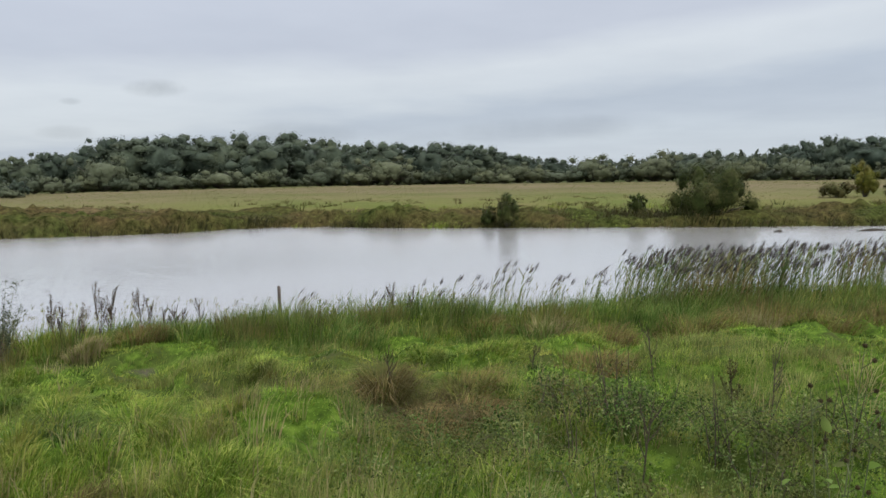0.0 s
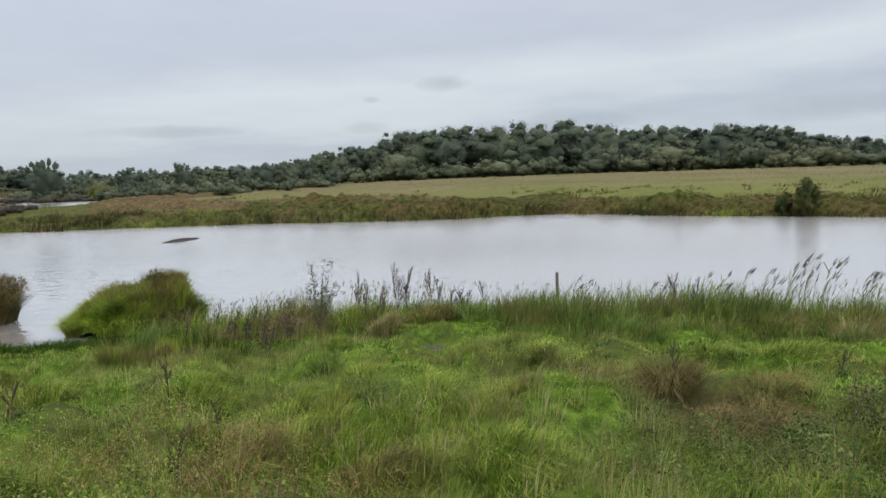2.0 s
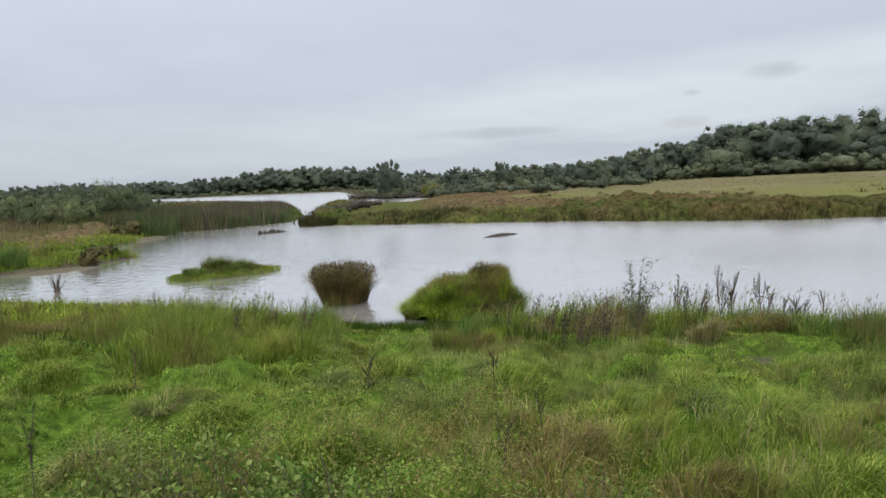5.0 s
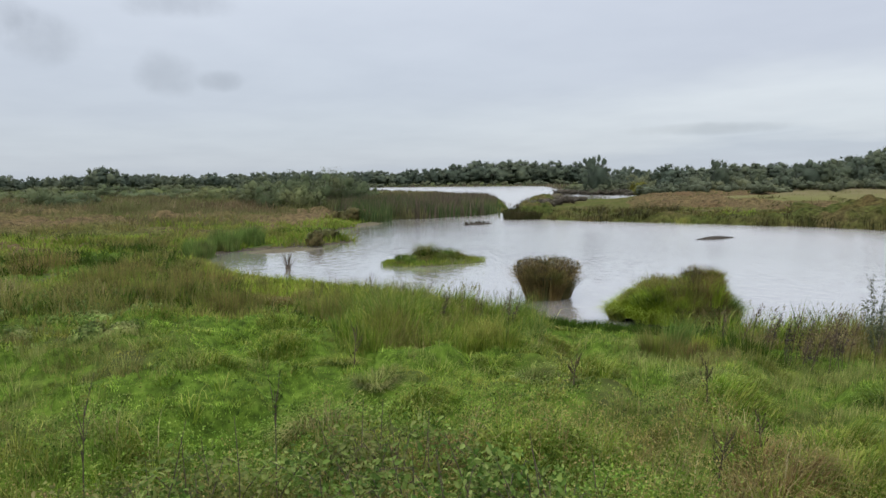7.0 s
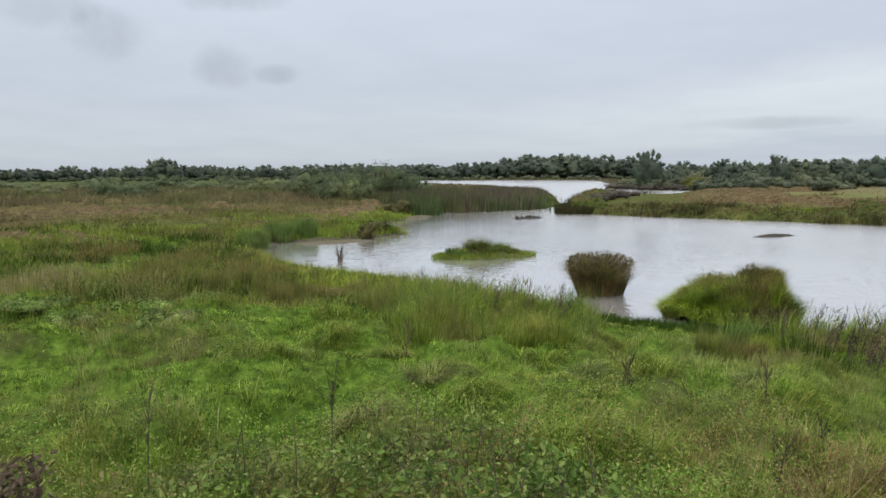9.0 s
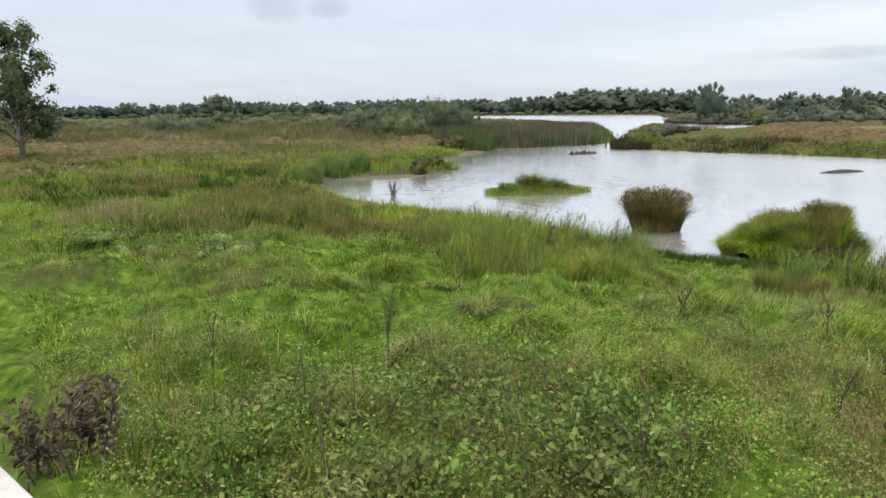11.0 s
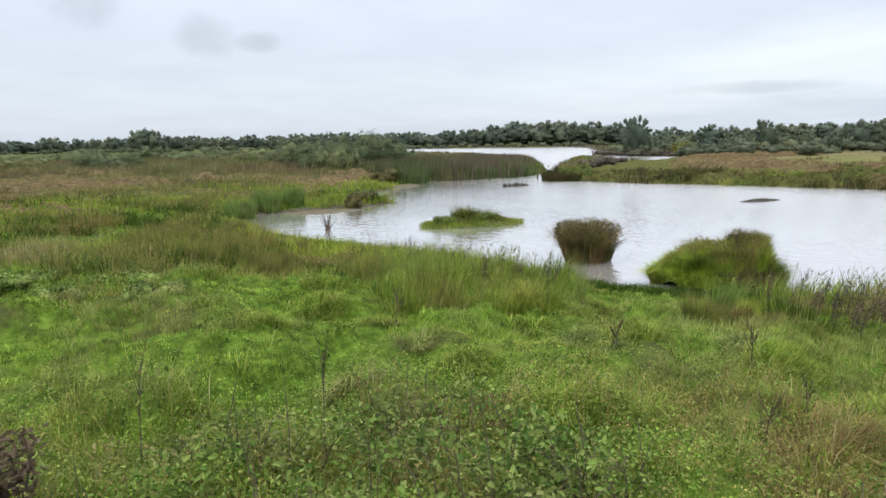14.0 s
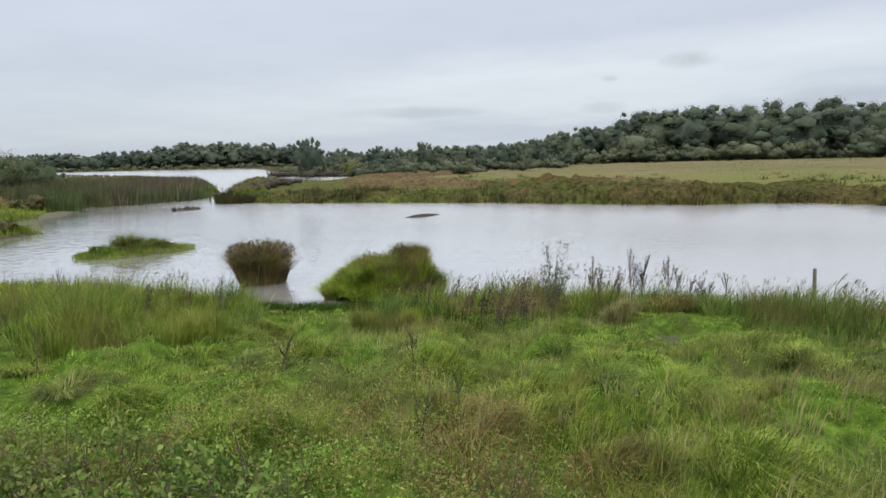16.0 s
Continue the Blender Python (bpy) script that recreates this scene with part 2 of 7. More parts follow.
M_redmarsh = foliage("russet_marsh", [(0.125, 0.094, 0.056), (0.158, 0.118, 0.074), (0.105, 0.105, 0.042), (0.205, 0.165, 0.105)], 0.08, (0.092, 0.118, 0.036), 0.53, 0.35)
# leaf green pushed to blue-grey, with aerial haze worked into the tint
M_wood = foliage("hazed_woodland_leaf", [(0.046, 0.062, 0.044), (0.051, 0.068, 0.048), (0.057, 0.075, 0.051)], 0.3, (0.062, 0.076, 0.046), 0.60, 0.14, True, 0.14)
# the woodland leaf again, paled and blued: distance haze put into the colour
M_hazewood = foliage("hazed_lakeside_leaf", [(0.054, 0.072, 0.054), (0.061, 0.080, 0.058), (0.070, 0.088, 0.062)], 0.3, (0.072, 0.088, 0.056), 0.60, 0.14, True, 0.14)
M_willow = foliage("willow_leaf", [(0.070, 0.085, 0.052), (0.079, 0.094, 0.057), (0.088, 0.102, 0.062)], 0.3, (0.076, 0.087, 0.050), 0.60, 0.14, True, 0.14)
M_scrub = foliage("scrub_leaf", [(0.070, 0.092, 0.044), (0.082, 0.106, 0.050), (0.096, 0.118, 0.058)], 0.3, (0.080, 0.086, 0.038), 0.58, 0.16, True, 0.14)
M_westtree = foliage("poplar_leaf", [(0.045, 0.066, 0.028), (0.060, 0.084, 0.035), (0.085, 0.108, 0.05)], 0.6, (0.09, 0.10, 0.04), 0.62, 0.3)
M_bush = foliage("bank_bush_leaf", [(0.026, 0.038, 0.010), (0.040, 0.055, 0.014), (0.062, 0.074, 0.022)], 0.6, (0.10, 0.09, 0.035), 0.62, 0.25)
M_yellowbush = foliage("yellowing_leaf", [(0.11, 0.12, 0.022), (0.16, 0.155, 0.03), (0.08, 0.10, 0.018)], 0.6, (0.17, 0.14, 0.04), 0.6, 0.3)
M_brownbush = foliage("withered_leaf", [(0.07, 0.055, 0.024), (0.09, 0.072, 0.03), (0.065, 0.068, 0.024)], 1.0, (0.08, 0.085, 0.03), 0.54, 0.2)
M_tipscrub = foliage("bare_grey_scrub", [(0.060, 0.052, 0.042), (0.076, 0.067, 0.052), (0.060, 0.064, 0.036)], 0.6, (0.082, 0.070, 0.055), 0.55, 0.2)
M_sward = foliage("bank_sward", [(0.022, 0.048, 0.006), (0.036, 0.072, 0.009), (0.055, 0.095, 0.014)], 0.9, (0.07, 0.08, 0.02), 0.64, 0.3)
M_seedweed = foliage("seeding_weed", [(0.16, 0.17, 0.04), (0.24, 0.21, 0.07), (0.30, 0.24, 0.10), (0.10, 0.13, 0.03)], 1.1, (0.24, 0.17, 0.08), 0.6, 0.35)
M_shrivel = foliage("shrivelled_leaf", [(0.07, 0.05, 0.035), (0.11, 0.082, 0.055), (0.16, 0.125, 0.085)], 2.0, (0.09, 0.08, 0.04), 0.62, 0.3)
M_dock = foliage("dock_seed", [(0.04, 0.027, 0.015), (0.06, 0.04, 0.02), (0.035, 0.03, 0.016)], 3.0, (0.06, 0.055, 0.02), 0.65, 0.1)


def bark(name, a, b_):
    m, t, b = material(name)
    f = tnoise(t, 9.0, 6.0, 0.6, (1, 1, 0.15))
    t.links.new(ramp(t, f, [(0.3, a), (0.7, b_)]), b.inputs["Base Color"])
    b.inputs["Roughness"].default_value = 0.9
    bump(t, b, f, 0.6, 0.02)
    return m


M_bark = bark("bark", (0.05, 0.042, 0.035), (0.13, 0.115, 0.095))
M_stem = bark("dry_stem", (0.03, 0.022, 0.015), (0.085, 0.062, 0.042))
M_greenstem = bark("green_stem", (0.05, 0.07, 0.025), (0.11, 0.12, 0.05))
M_rail = bark("weathered_rail", (0.27, 0.25, 0.215), (0.42, 0.40, 0.36))
M_post = bark("weathered_post", (0.045, 0.036, 0.03), (0.12, 0.10, 0.085))


def soil():
    """Turf, meadow and bare wet mud at the waterline."""
    m, t, b = material("ground_turf")
    geo = t.nodes.new("ShaderNodeNewGeometry")
    sp = t.nodes.new("ShaderNodeSeparateXYZ")
    t.links.new(geo.outputs["Position"], sp.inputs[0])
    fine = tnoise(t, 6.0, 6.0, 0.65)
    mid = tnoise(t, 0.7, 5.0, 0.6)
    big = tnoise(t, 0.045, 5.0, 0.6)
    near = ramp(t, fine, [(0.32, (0.018, 0.032, 0.005)), (0.5, (0.048, 0.084, 0.010)), (0.70, (0.105, 0.160, 0.024))])
    near = blend(t, ramp(t, mid, [(0.5, (0, 0, 0)), (0.7, (1, 1, 1))]), near, (0.046, 0.046, 0.018))
    ln = t.nodes.new("ShaderNodeVectorMath")
    ln.operation = "LENGTH"
    t.links.new(geo.outputs["Position"], ln.inputs[0])
    mr = t.nodes.new("ShaderNodeMapRange")
    mr.inputs["From Min"].default_value, mr.inputs["From Max"].default_value = 62.0, 112.0
    t.links.new(ln.outputs["Value"], mr.inputs["Value"])
    grown = ramp(t, big, [(0.36, (0.074, 0.100, 0.022)), (0.5, (0.105, 0.115, 0.032)), (0.66, (0.125, 0.110, 0.046))])
    dried = ramp(t, big, [(0.36, (0.094, 0.092, 0.038)), (0.5, (0.120, 0.101, 0.056)), (0.66, (0.142, 0.114, 0.070))])
    far = blend(t, mr.outputs[0], grown, dried)
    far = blend(t, ramp(t, tnoise(t, 0.35, 5.0, 0.7), [(0.5, (0, 0, 0)), (0.72, (0.7, 0.7, 0.7))]), far, (0.088, 0.094, 0.03))
    # the wet foot of the far bank: rush litter
    litter = ramp(t, tnoise(t, 0.16, 5.0, 0.65), [(0.4, (0.07, 0.082, 0.022)), (0.6, (0.10, 0.078, 0.035))])
    mz = t.nodes.new("ShaderNodeMapRange")
    mz.inputs["From Min"].default_value, mz.inputs["From Max"].default_value = 0.42, 0.72
    t.links.new(sp.outputs["Z"], mz.inputs["Value"])
    far = blend(t, mz.outputs[0], litter, far)
    mp = t.nodes.new("ShaderNodeMapRange")
    mp.inputs["From Min"].default_value, mp.inputs["From Max"].default_value = 26.0, 60.0
    t.links.new(sp.outputs["Y"], mp.inputs["Value"])
    col = blend(t, mp.outputs[0], near, far)
    # beyond the meadow: scrub and hedged fields
    mq = t.nodes.new("ShaderNodeMapRange")
    mq.inputs["From Min"].default_value, mq.inputs["From Max"].default_value = 160.0, 175.0
    t.links.new(ln.outputs["Value"], mq.inputs["Value"])
    scrub = ramp(t, tnoise(t, 0.12, 4.0), [(0.35, (0.035, 0.05, 0.016)), (0.65, (0.075, 0.085, 0.03))])
    col = blend(t, mq.outputs[0], col, scrub)
    mud = ramp(t, tnoise(t, 3.0, 5.0), [(0.3, (0.042, 0.036, 0.026)), (0.7, (0.085, 0.074, 0.054))])
    zz = t.nodes.new("ShaderNodeMath")
    zz.operation = "MULTIPLY_ADD"
    t.links.new(mid, zz.inputs[0])
    zz.inputs[1].default_value = -0.10
    t.links.new(sp.outputs["Z"], zz.inputs[2])
    wet = ramp(t, zz.outputs[0], [(0.03, (1, 1, 1)), (0.075, (0, 0, 0))])
    t.links.new(blend(t, wet, col, mud), b.inputs["Base Color"])
    b.inputs["Roughness"].default_value = 0.95
    b.inputs["Specular IOR Level"].default_value = 0.03
    bump(t, b, fine, 0.7, 0.05)
    return m


M_soil = soil()


def herbage(name, stops, scale, fresh, fresh_at):
    """Matted undergrowth: drifts of colour, tufty grain and relief."""
    m, t, b = material(name)
    col = ramp(t, tnoise(t, scale, 5.0, 0.62), stops)
    col = blend(t, ramp(t, tnoise(t, scale * 0.6, 4.0, 0.6), [(fresh_at, (0, 0, 0)), (fresh_at + 0.14, (1, 1, 1))]), col, fresh)
    grain = tnoise(t, 2.6, 6.0, 0.7, (1, 1, 0.5))
    col = blend(t, 1.0, col, ramp(t, grain, [(0.34, (0.3, 0.31, 0.3)), (0.66, (1.7, 1.66, 1.55))]), "MULTIPLY")
    t.links.new(col, b.inputs["Base Color"])
    b.inputs["Roughness"].default_value = 0.95
    b.inputs["Specular IOR Level"].default_value = 0.02
    bump(t, b, grain, 1.0, 0.25)
    return m


M_bankcover = herbage("bank_herbage", [(0.40, (0.042, 0.052, 0.014)), (0.5, (0.054, 0.052, 0.018)), (0.62, (0.067, 0.051, 0.023))], 0.16, (0.057, 0.071, 0.016), 0.54)
M_spitcover = herbage("spit_scrub", [(0.40, (0.085, 0.070, 0.032)), (0.5, (0.098, 0.075, 0.040)), (0.62, (0.082, 0.056, 0.032))], 0.10, (0.072, 0.074, 0.026), 0.56)
M_fringe = herbage("shore_fringe", [(0.40, (0.040, 0.052, 0.014)), (0.5, (0.054, 0.060, 0.019)), (0.62, (0.066, 0.056, 0.025))], 0.22, (0.055, 0.072, 0.018), 0.54)
M_spitlawn = herbage("spit_lawn", [(0.40, (0.054, 0.068, 0.018)), (0.5, (0.068, 0.076, 0.024)), (0.62, (0.082, 0.070, 0.033))], 0.16, (0.064, 0.080, 0.020), 0.56)
M_marshcover = herbage("marsh_herbage", [(0.38, (0.081, 0.074, 0.030)), (0.5, (0.096, 0.076, 0.038)), (0.62, (0.105, 0.076, 0.046))], 0.09, (0.065, 0.081, 0.021), 0.55)
M_algae, _t, _b = material("algae_mud")
_f = tnoise(_t, 5.0, 6.0, 0.65)
_t.links.new(ramp(_t, _f, [(0.3, (0.034, 0.038, 0.012)), (0.5, (0.060, 0.064, 0.022)), (0.7, (0.088, 0.086, 0.038))]), _b.inputs["Base Color"])
_b.inputs["Roughness"].default_value, _b.inputs["Specular IOR Level"].default_value = 0.7, 0.1
bump(_t, _b, _f, 0.6, 0.03)
M_palemud, _t, _b = material("drying_mud")
_f = tnoise(_t, 3.0, 6.0, 0.65)
_t.links.new(ramp(_t, _f, [(0.3, (0.055, 0.05, 0.03)), (0.5, (0.09, 0.078, 0.05)), (0.7, (0.075, 0.08, 0.034))]), _b.inputs["Base Color"])
_b.inputs["Roughness"].default_value, _b.inputs["Specular IOR Level"].default_value = 0.8, 0.1
bump(_t, _b, _f, 0.6, 0.04)
M_mud, _t, _b = material("wet_mud")
_f = tnoise(_t, 4.0, 6.0, 0.6)
_t.links.new(ramp(_t, _f, [(0.3, (0.018, 0.016, 0.013)), (0.7, (0.046, 0.040, 0.032))]), _b.inputs["Base Color"])
_b.inputs["Roughness"].default_value, _b.inputs["Specular IOR Level"].default_value = 0.85, 0.08
bump(_t, _b, _f, 0.6, 0.03)

M_water, _t, _b = material("pond_water")
_t.links.new(ramp(_t, tnoise(_t, 0.05, 3.0), [(0.35, (0.235, 0.225, 0.217)), (0.65, (0.268, 0.257, 0.248))]), _b.inputs["Base Color"])
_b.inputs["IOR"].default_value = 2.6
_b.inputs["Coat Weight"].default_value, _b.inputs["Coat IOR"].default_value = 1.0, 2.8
_w1 = tnoise(_t, 1.7, 3.0, 0.55, (1.0, 1.5, 1.0))
_w2 = tnoise(_t, 0.10, 2.0, 0.5)
_w3 = tnoise(_t, 6.0, 2.0, 0.5, (0.8, 1.2, 1.0))
_w1 = blend(_t, 0.16, _w1, _w3)
_gust = ramp(_t, _w2, [(0.38, (0.6, 0.6, 0.6)), (0.60, (1, 1, 1))])
# the eastern reach lies in the lee
_geo, _sp, _lee = _t.nodes.new("ShaderNodeNewGeometry"), _t.nodes.new("ShaderNodeSeparateXYZ"), _t.nodes.new("ShaderNodeMapRange")
_t.links.new(_geo.outputs["Position"], _sp.inputs[0])
_t.links.new(_sp.outputs["X"], _lee.inputs["Value"])
_lee.inputs["From Min"].default_value, _lee.inputs["From Max"].default_value, _lee.inputs["To Min"].default_value, _lee.inputs["To Max"].default_value = -22.0, 4.0, 1.0, 0.32
_gust = blend(_t, 1.0, _gust, _lee.outputs[0], "MULTIPLY")
# fine cat's paws dull the open water along the far bank
_dx, _dy, _dull = _t.nodes.new("ShaderNodeMapRange"), _t.nodes.new("ShaderNodeMapRange"), _t.nodes.new("ShaderNodeMath")
_t.links.new(_sp.outputs["X"], _dx.inputs["Value"])
_dx.inputs["From Min"].default_value, _dx.inputs["From Max"].default_value, _dx.inputs["To Min"].default_value, _dx.inputs["To Max"].default_value = -20.0, -6.0, 0.07, 0.20
_t.links.new(_sp.outputs["Y"], _dy.inputs["Value"])
_dy.inputs["From Min"].default_value, _dy.inputs["From Max"].default_value, _dy.inputs["To Min"].default_value, _dy.inputs["To Max"].default_value = 16.0, 34.0, 0.07, 0.24
_dull.operation = "MAXIMUM"
_t.links.new(_dx.outputs[0], _dull.inputs[0])
_t.links.new(_dy.outputs[0], _dull.inputs[1])
_t.links.new(_dull.outputs[0], _b.inputs["Roughness"])
_t.links.new(_dull.outputs[0], _b.inputs["Coat Roughness"])
# the lake beyond the narrows is open to the wind
_open = _t.nodes.new("ShaderNodeMapRange")
_t.links.new(_sp.outputs["X"], _open.inputs["Value"])
_open.inputs["From Min"].default_value, _open.inputs["From Max"].default_value, _open.inputs["To Min"].default_value, _open.inputs["To Max"].default_value = -90.0, -58.0, 1.5, 1.0
_gust = blend(_t, 1.0, _gust, _open.outputs[0], "MULTIPLY")
bump(_t, _b, blend(_t, 1.0, _w1, _gust, "MULTIPLY"), 1.0, 0.042)
_t.links.new(_b.inputs["Normal"].links[0].from_socket, _b.inputs["Coat Normal"])


# ---- numpy tools ----
def hash01(ix, iy, seed):
    v = (ix.astype(np.int64) * 374761393 + iy.astype(np.int64) * 668265263 + seed * 982451653) & 0x7FFFFFFF
    v = ((v ^ (v >> 13)) * 1274126177) & 0x7FFFFFFF
    return ((v ^ (v >> 16)) & 0xFFFF) / 65535.0


def vnoise(x, y, seed=0):
    """Smooth value noise, 0 to 1."""
    x, y = np.asarray(x, float), np.asarray(y, float)
    ix, iy = np.floor(x), np.floor(y)
    fx, fy = x - ix, y - iy
    fx, fy = fx * fx * (3 - 2 * fx), fy * fy * (3 - 2 * fy)
    a, b = hash01(ix, iy, seed), hash01(ix + 1, iy, seed)
    c, d = hash01(ix, iy + 1, seed), hash01(ix + 1, iy + 1, seed)
    return (a * (1 - fx) + b * fx) * (1 - fy) + (c * (1 - fx) + d * fx) * fy


def fbm(x, y, seed=0, octaves=3):
    s, a, tot = 0, 1.0, 0
    for o in range(octaves):
        s = s + a * vnoise(np.asarray(x) * 2**o, np.asarray(y) * 2**o, seed + 7 * o)
        tot, a = tot + a, a * 0.5
    return s / tot


def smooth(v):
    v = np.clip(v, 0, 1)
    return v * v * (3 - 2 * v)


def mesh_of(name, verts, quads=None, tris=None, mats=(), soft=False, normals=None, slots=None):
    me = bpy.data.meshes.new(name)
    verts = np.asarray(verts, np.float32)
    quads = np.zeros((0, 4), np.int32) if quads is None else np.asarray(quads, np.int32)
    tris = np.zeros((0, 3), np.int32) if tris is None else np.asarray(tris, np.int32)
    me.vertices.add(len(verts))
    me.vertices.foreach_set("co", verts.ravel())
    loops = np.concatenate([quads.ravel(), tris.ravel()])
    me.loops.add(len(loops))
    me.loops.foreach_set("vertex_index", loops)
    starts = np.concatenate([np.arange(len(quads)) * 4, len(quads) * 4 + np.arange(len(tris)) * 3]).astype(np.int32)
    me.polygons.add(len(starts))
    me.polygons.foreach_set("loop_start", starts)
    if soft:
        me.polygons.foreach_set("use_smooth", np.ones(len(starts), bool))
    for m in mats:
        me.materials.append(m)
    if slots is not None:
        me.polygons.foreach_set("material_index", np.asarray(slots, np.int32))
    me.update(calc_edges=True)
    if normals is not None:
        me.polygons.foreach_set("use_smooth", np.ones(len(starts), bool))
        me.normals_split_custom_set_from_vertices(np.asarray(normals, np.float32))
    return me


def thing(name, label, category, at=(0, 0, 0), group="", kind=""):
    ob = new(name)
    ob.location = at
    return tagged(ob, label, category, group, kind)


def part(name, me, parent, label=""):
    ob = new(name, me)
    ob.parent = parent
    return tagged(ob, label)


WIND = np.array([0.97, 0.24])


def blade_arrays(p, h, w, lean, away, yaw):
    """Tapered, bent blades: root points p, heights h, widths w, lean (share of the height), its directions and the blades' turn."""
    n = len(p)
    side = np.stack([np.cos(yaw) * w / 2, np.sin(yaw) * w / 2, np.zeros(n)], 1)
    off = np.concatenate([away * (lean * h)[:, None], np.zeros((n, 1))], 1)
    up = np.zeros((n, 3))
    up[:, 2] = h
    mid = p + up * 0.58 + off * 0.32
    tip = p + up * (1 - 0.35 * np.minimum(lean, 1.3) ** 2)[:, None] + off
    v = np.stack([p - side, p + side, mid + side * 0.75, mid - side * 0.75, tip], 1).reshape(-1, 3)
    b = np.arange(n)[:, None] * 5
    return v, b + [0, 1, 2, 3], b + [3, 2, 4]


def blades(name, rng, x, y, z, h, w, mat, lean=(0.1, 0.6), wind=0.5):
    n = len(x)
    a = rng.uniform(0, 2 * np.pi, n)
    away = np.stack([np.cos(a), np.sin(a)], 1) * (1 - wind) + WIND * wind
    away /= np.linalg.norm(away, axis=1, keepdims=True) + 1e-6
    p = np.stack([x, y, z - 0.02], 1)
    v, q, t = blade_arrays(p, h, w, rng.uniform(*lean, n), away, rng.uniform(0, np.pi, n))
    return mesh_of(name, v, q, t, [mat])


def join(parts):
    vs, qs, ts, b = [], [], [], 0
    for v, q, t in parts:
        vs.append(v), qs.append(q + b), ts.append(t + b)
        b += len(v)
    return np.concatenate(vs), np.concatenate(qs), np.concatenate(ts)


def clumped(rng, cx, cy, per, spread):
    """Blades in tufts: their roots round each centre, and the ways they lean, outwards and downwind."""
    n = len(cx) * per
    a, f = rng.uniform(0, 2 * np.pi, n), rng.random(n) ** 0.6
    rad = np.repeat(np.broadcast_to(spread, len(cx)), per) * f
    out = np.stack([np.cos(a), np.sin(a)], 1) * (0.25 + f)[:, None] + WIND * 0.45 + rng.normal(0, 0.25, (n, 2))
    out /= np.linalg.norm(out, axis=1, keepdims=True) + 1e-6
    return np.repeat(cx, per) + rad * np.cos(a), np.repeat(cy, per) + rad * np.sin(a), out, np.repeat(np.arange(len(cx)), per)


def tufts(name, rng, cx, cy, per, spread, tall, wide, mat, lean=(0.2, 1.0), low=-0.05):
    """One mesh of many tufts; tall is each tuft's height."""
    x, y, out, k = clumped(rng, cx, cy, per, spread)
    h = tall[k] * rng.uniform(0.45, 1.15, len(x))
    w = np.broadcast_to(wide, len(cx))[k] * rng.uniform(0.6, 1.4, len(x))
    p = np.stack([x, y, np.maximum(height(x, y), low) - 0.02], 1)
    v, q, t = blade_arrays(p, h, w, rng.uniform(*lean, len(x)), out, rng.uniform(0, np.pi, len(x)))
    return mesh_of(name, v, q, t, [mat])


def along(rng, line, n, reach):
    """Points strewn along a line of the plan, up to reach to either side."""
    p = np.array(line, float)
    d = np.diff(p, axis=0)
    ln = np.hypot(d[:, 0], d[:, 1])
    k = rng.choice(len(d), n, p=ln / ln.sum())
    f, o = rng.random(n)[:, None], rng.uniform(-reach, reach, n)[:, None]
    nrm = np.stack([-d[:, 1], d[:, 0]], 1) / ln[:, None]
    q = p[k] + d[k] * f + nrm[k] * o
    return q[:, 0], q[:, 1]


def leaf_arrays(p, size, rng, out=None, slim=0.55):
    """Pointed leaves: four-cornered, folded a little along the midrib, turned at random about the way out."""
    n = len(p)
    d = rng.normal(size=(n, 3))
    if out is not None:
        d = d * 0.75 + out
    d /= np.linalg.norm(d, axis=1, keepdims=True) + 1e-9
    u = np.cross(d, rng.normal(size=(n, 3)))
    u /= np.linalg.norm(u, axis=1, keepdims=True) + 1e-9
    s = np.cross(d, u)
    size = np.broadcast_to(size, n)[:, None]
    v = np.stack([p - u * size * 0.5, p + s * size * slim * 0.5 + d * size * 0.06, p + u * size * 0.5, p - s * size * slim * 0.5 + d * size * 0.06], 1)
    return v.reshape(-1, 3), np.arange(n)[:, None] * 4 + np.arange(4)


def broad_leaves(p, size, rng, out, slim=0.75):
    """Six-cornered leaves folded along the midrib."""
    n = len(p)
    d = rng.normal(size=(n, 3)) * 0.75 + out
    d /= np.linalg.norm(d, axis=1, keepdims=True) + 1e-9
    u = np.cross(d, rng.normal(size=(n, 3)))
    u /= np.linalg.norm(u, axis=1, keepdims=True) + 1e-9
    size = np.broadcast_to(size, n)[:, None]
    s, u, d = np.cross(d, u) * size * slim * 0.5, u * size * 0.5, d * size * 0.10
    v = np.stack([p - u, p - 0.45 * u + s * 0.85 + d, p + 0.25 * u + s * 0.8 + d, p + u - d * 0.8, p + 0.25 * u - s * 0.8 + d, p - 0.45 * u - s * 0.85 + d], 1)
    b = np.arange(n)[:, None] * 6
    return v.reshape(-1, 3), np.concatenate([b + [0, 1, 2, 3], b + [0, 3, 4, 5]])


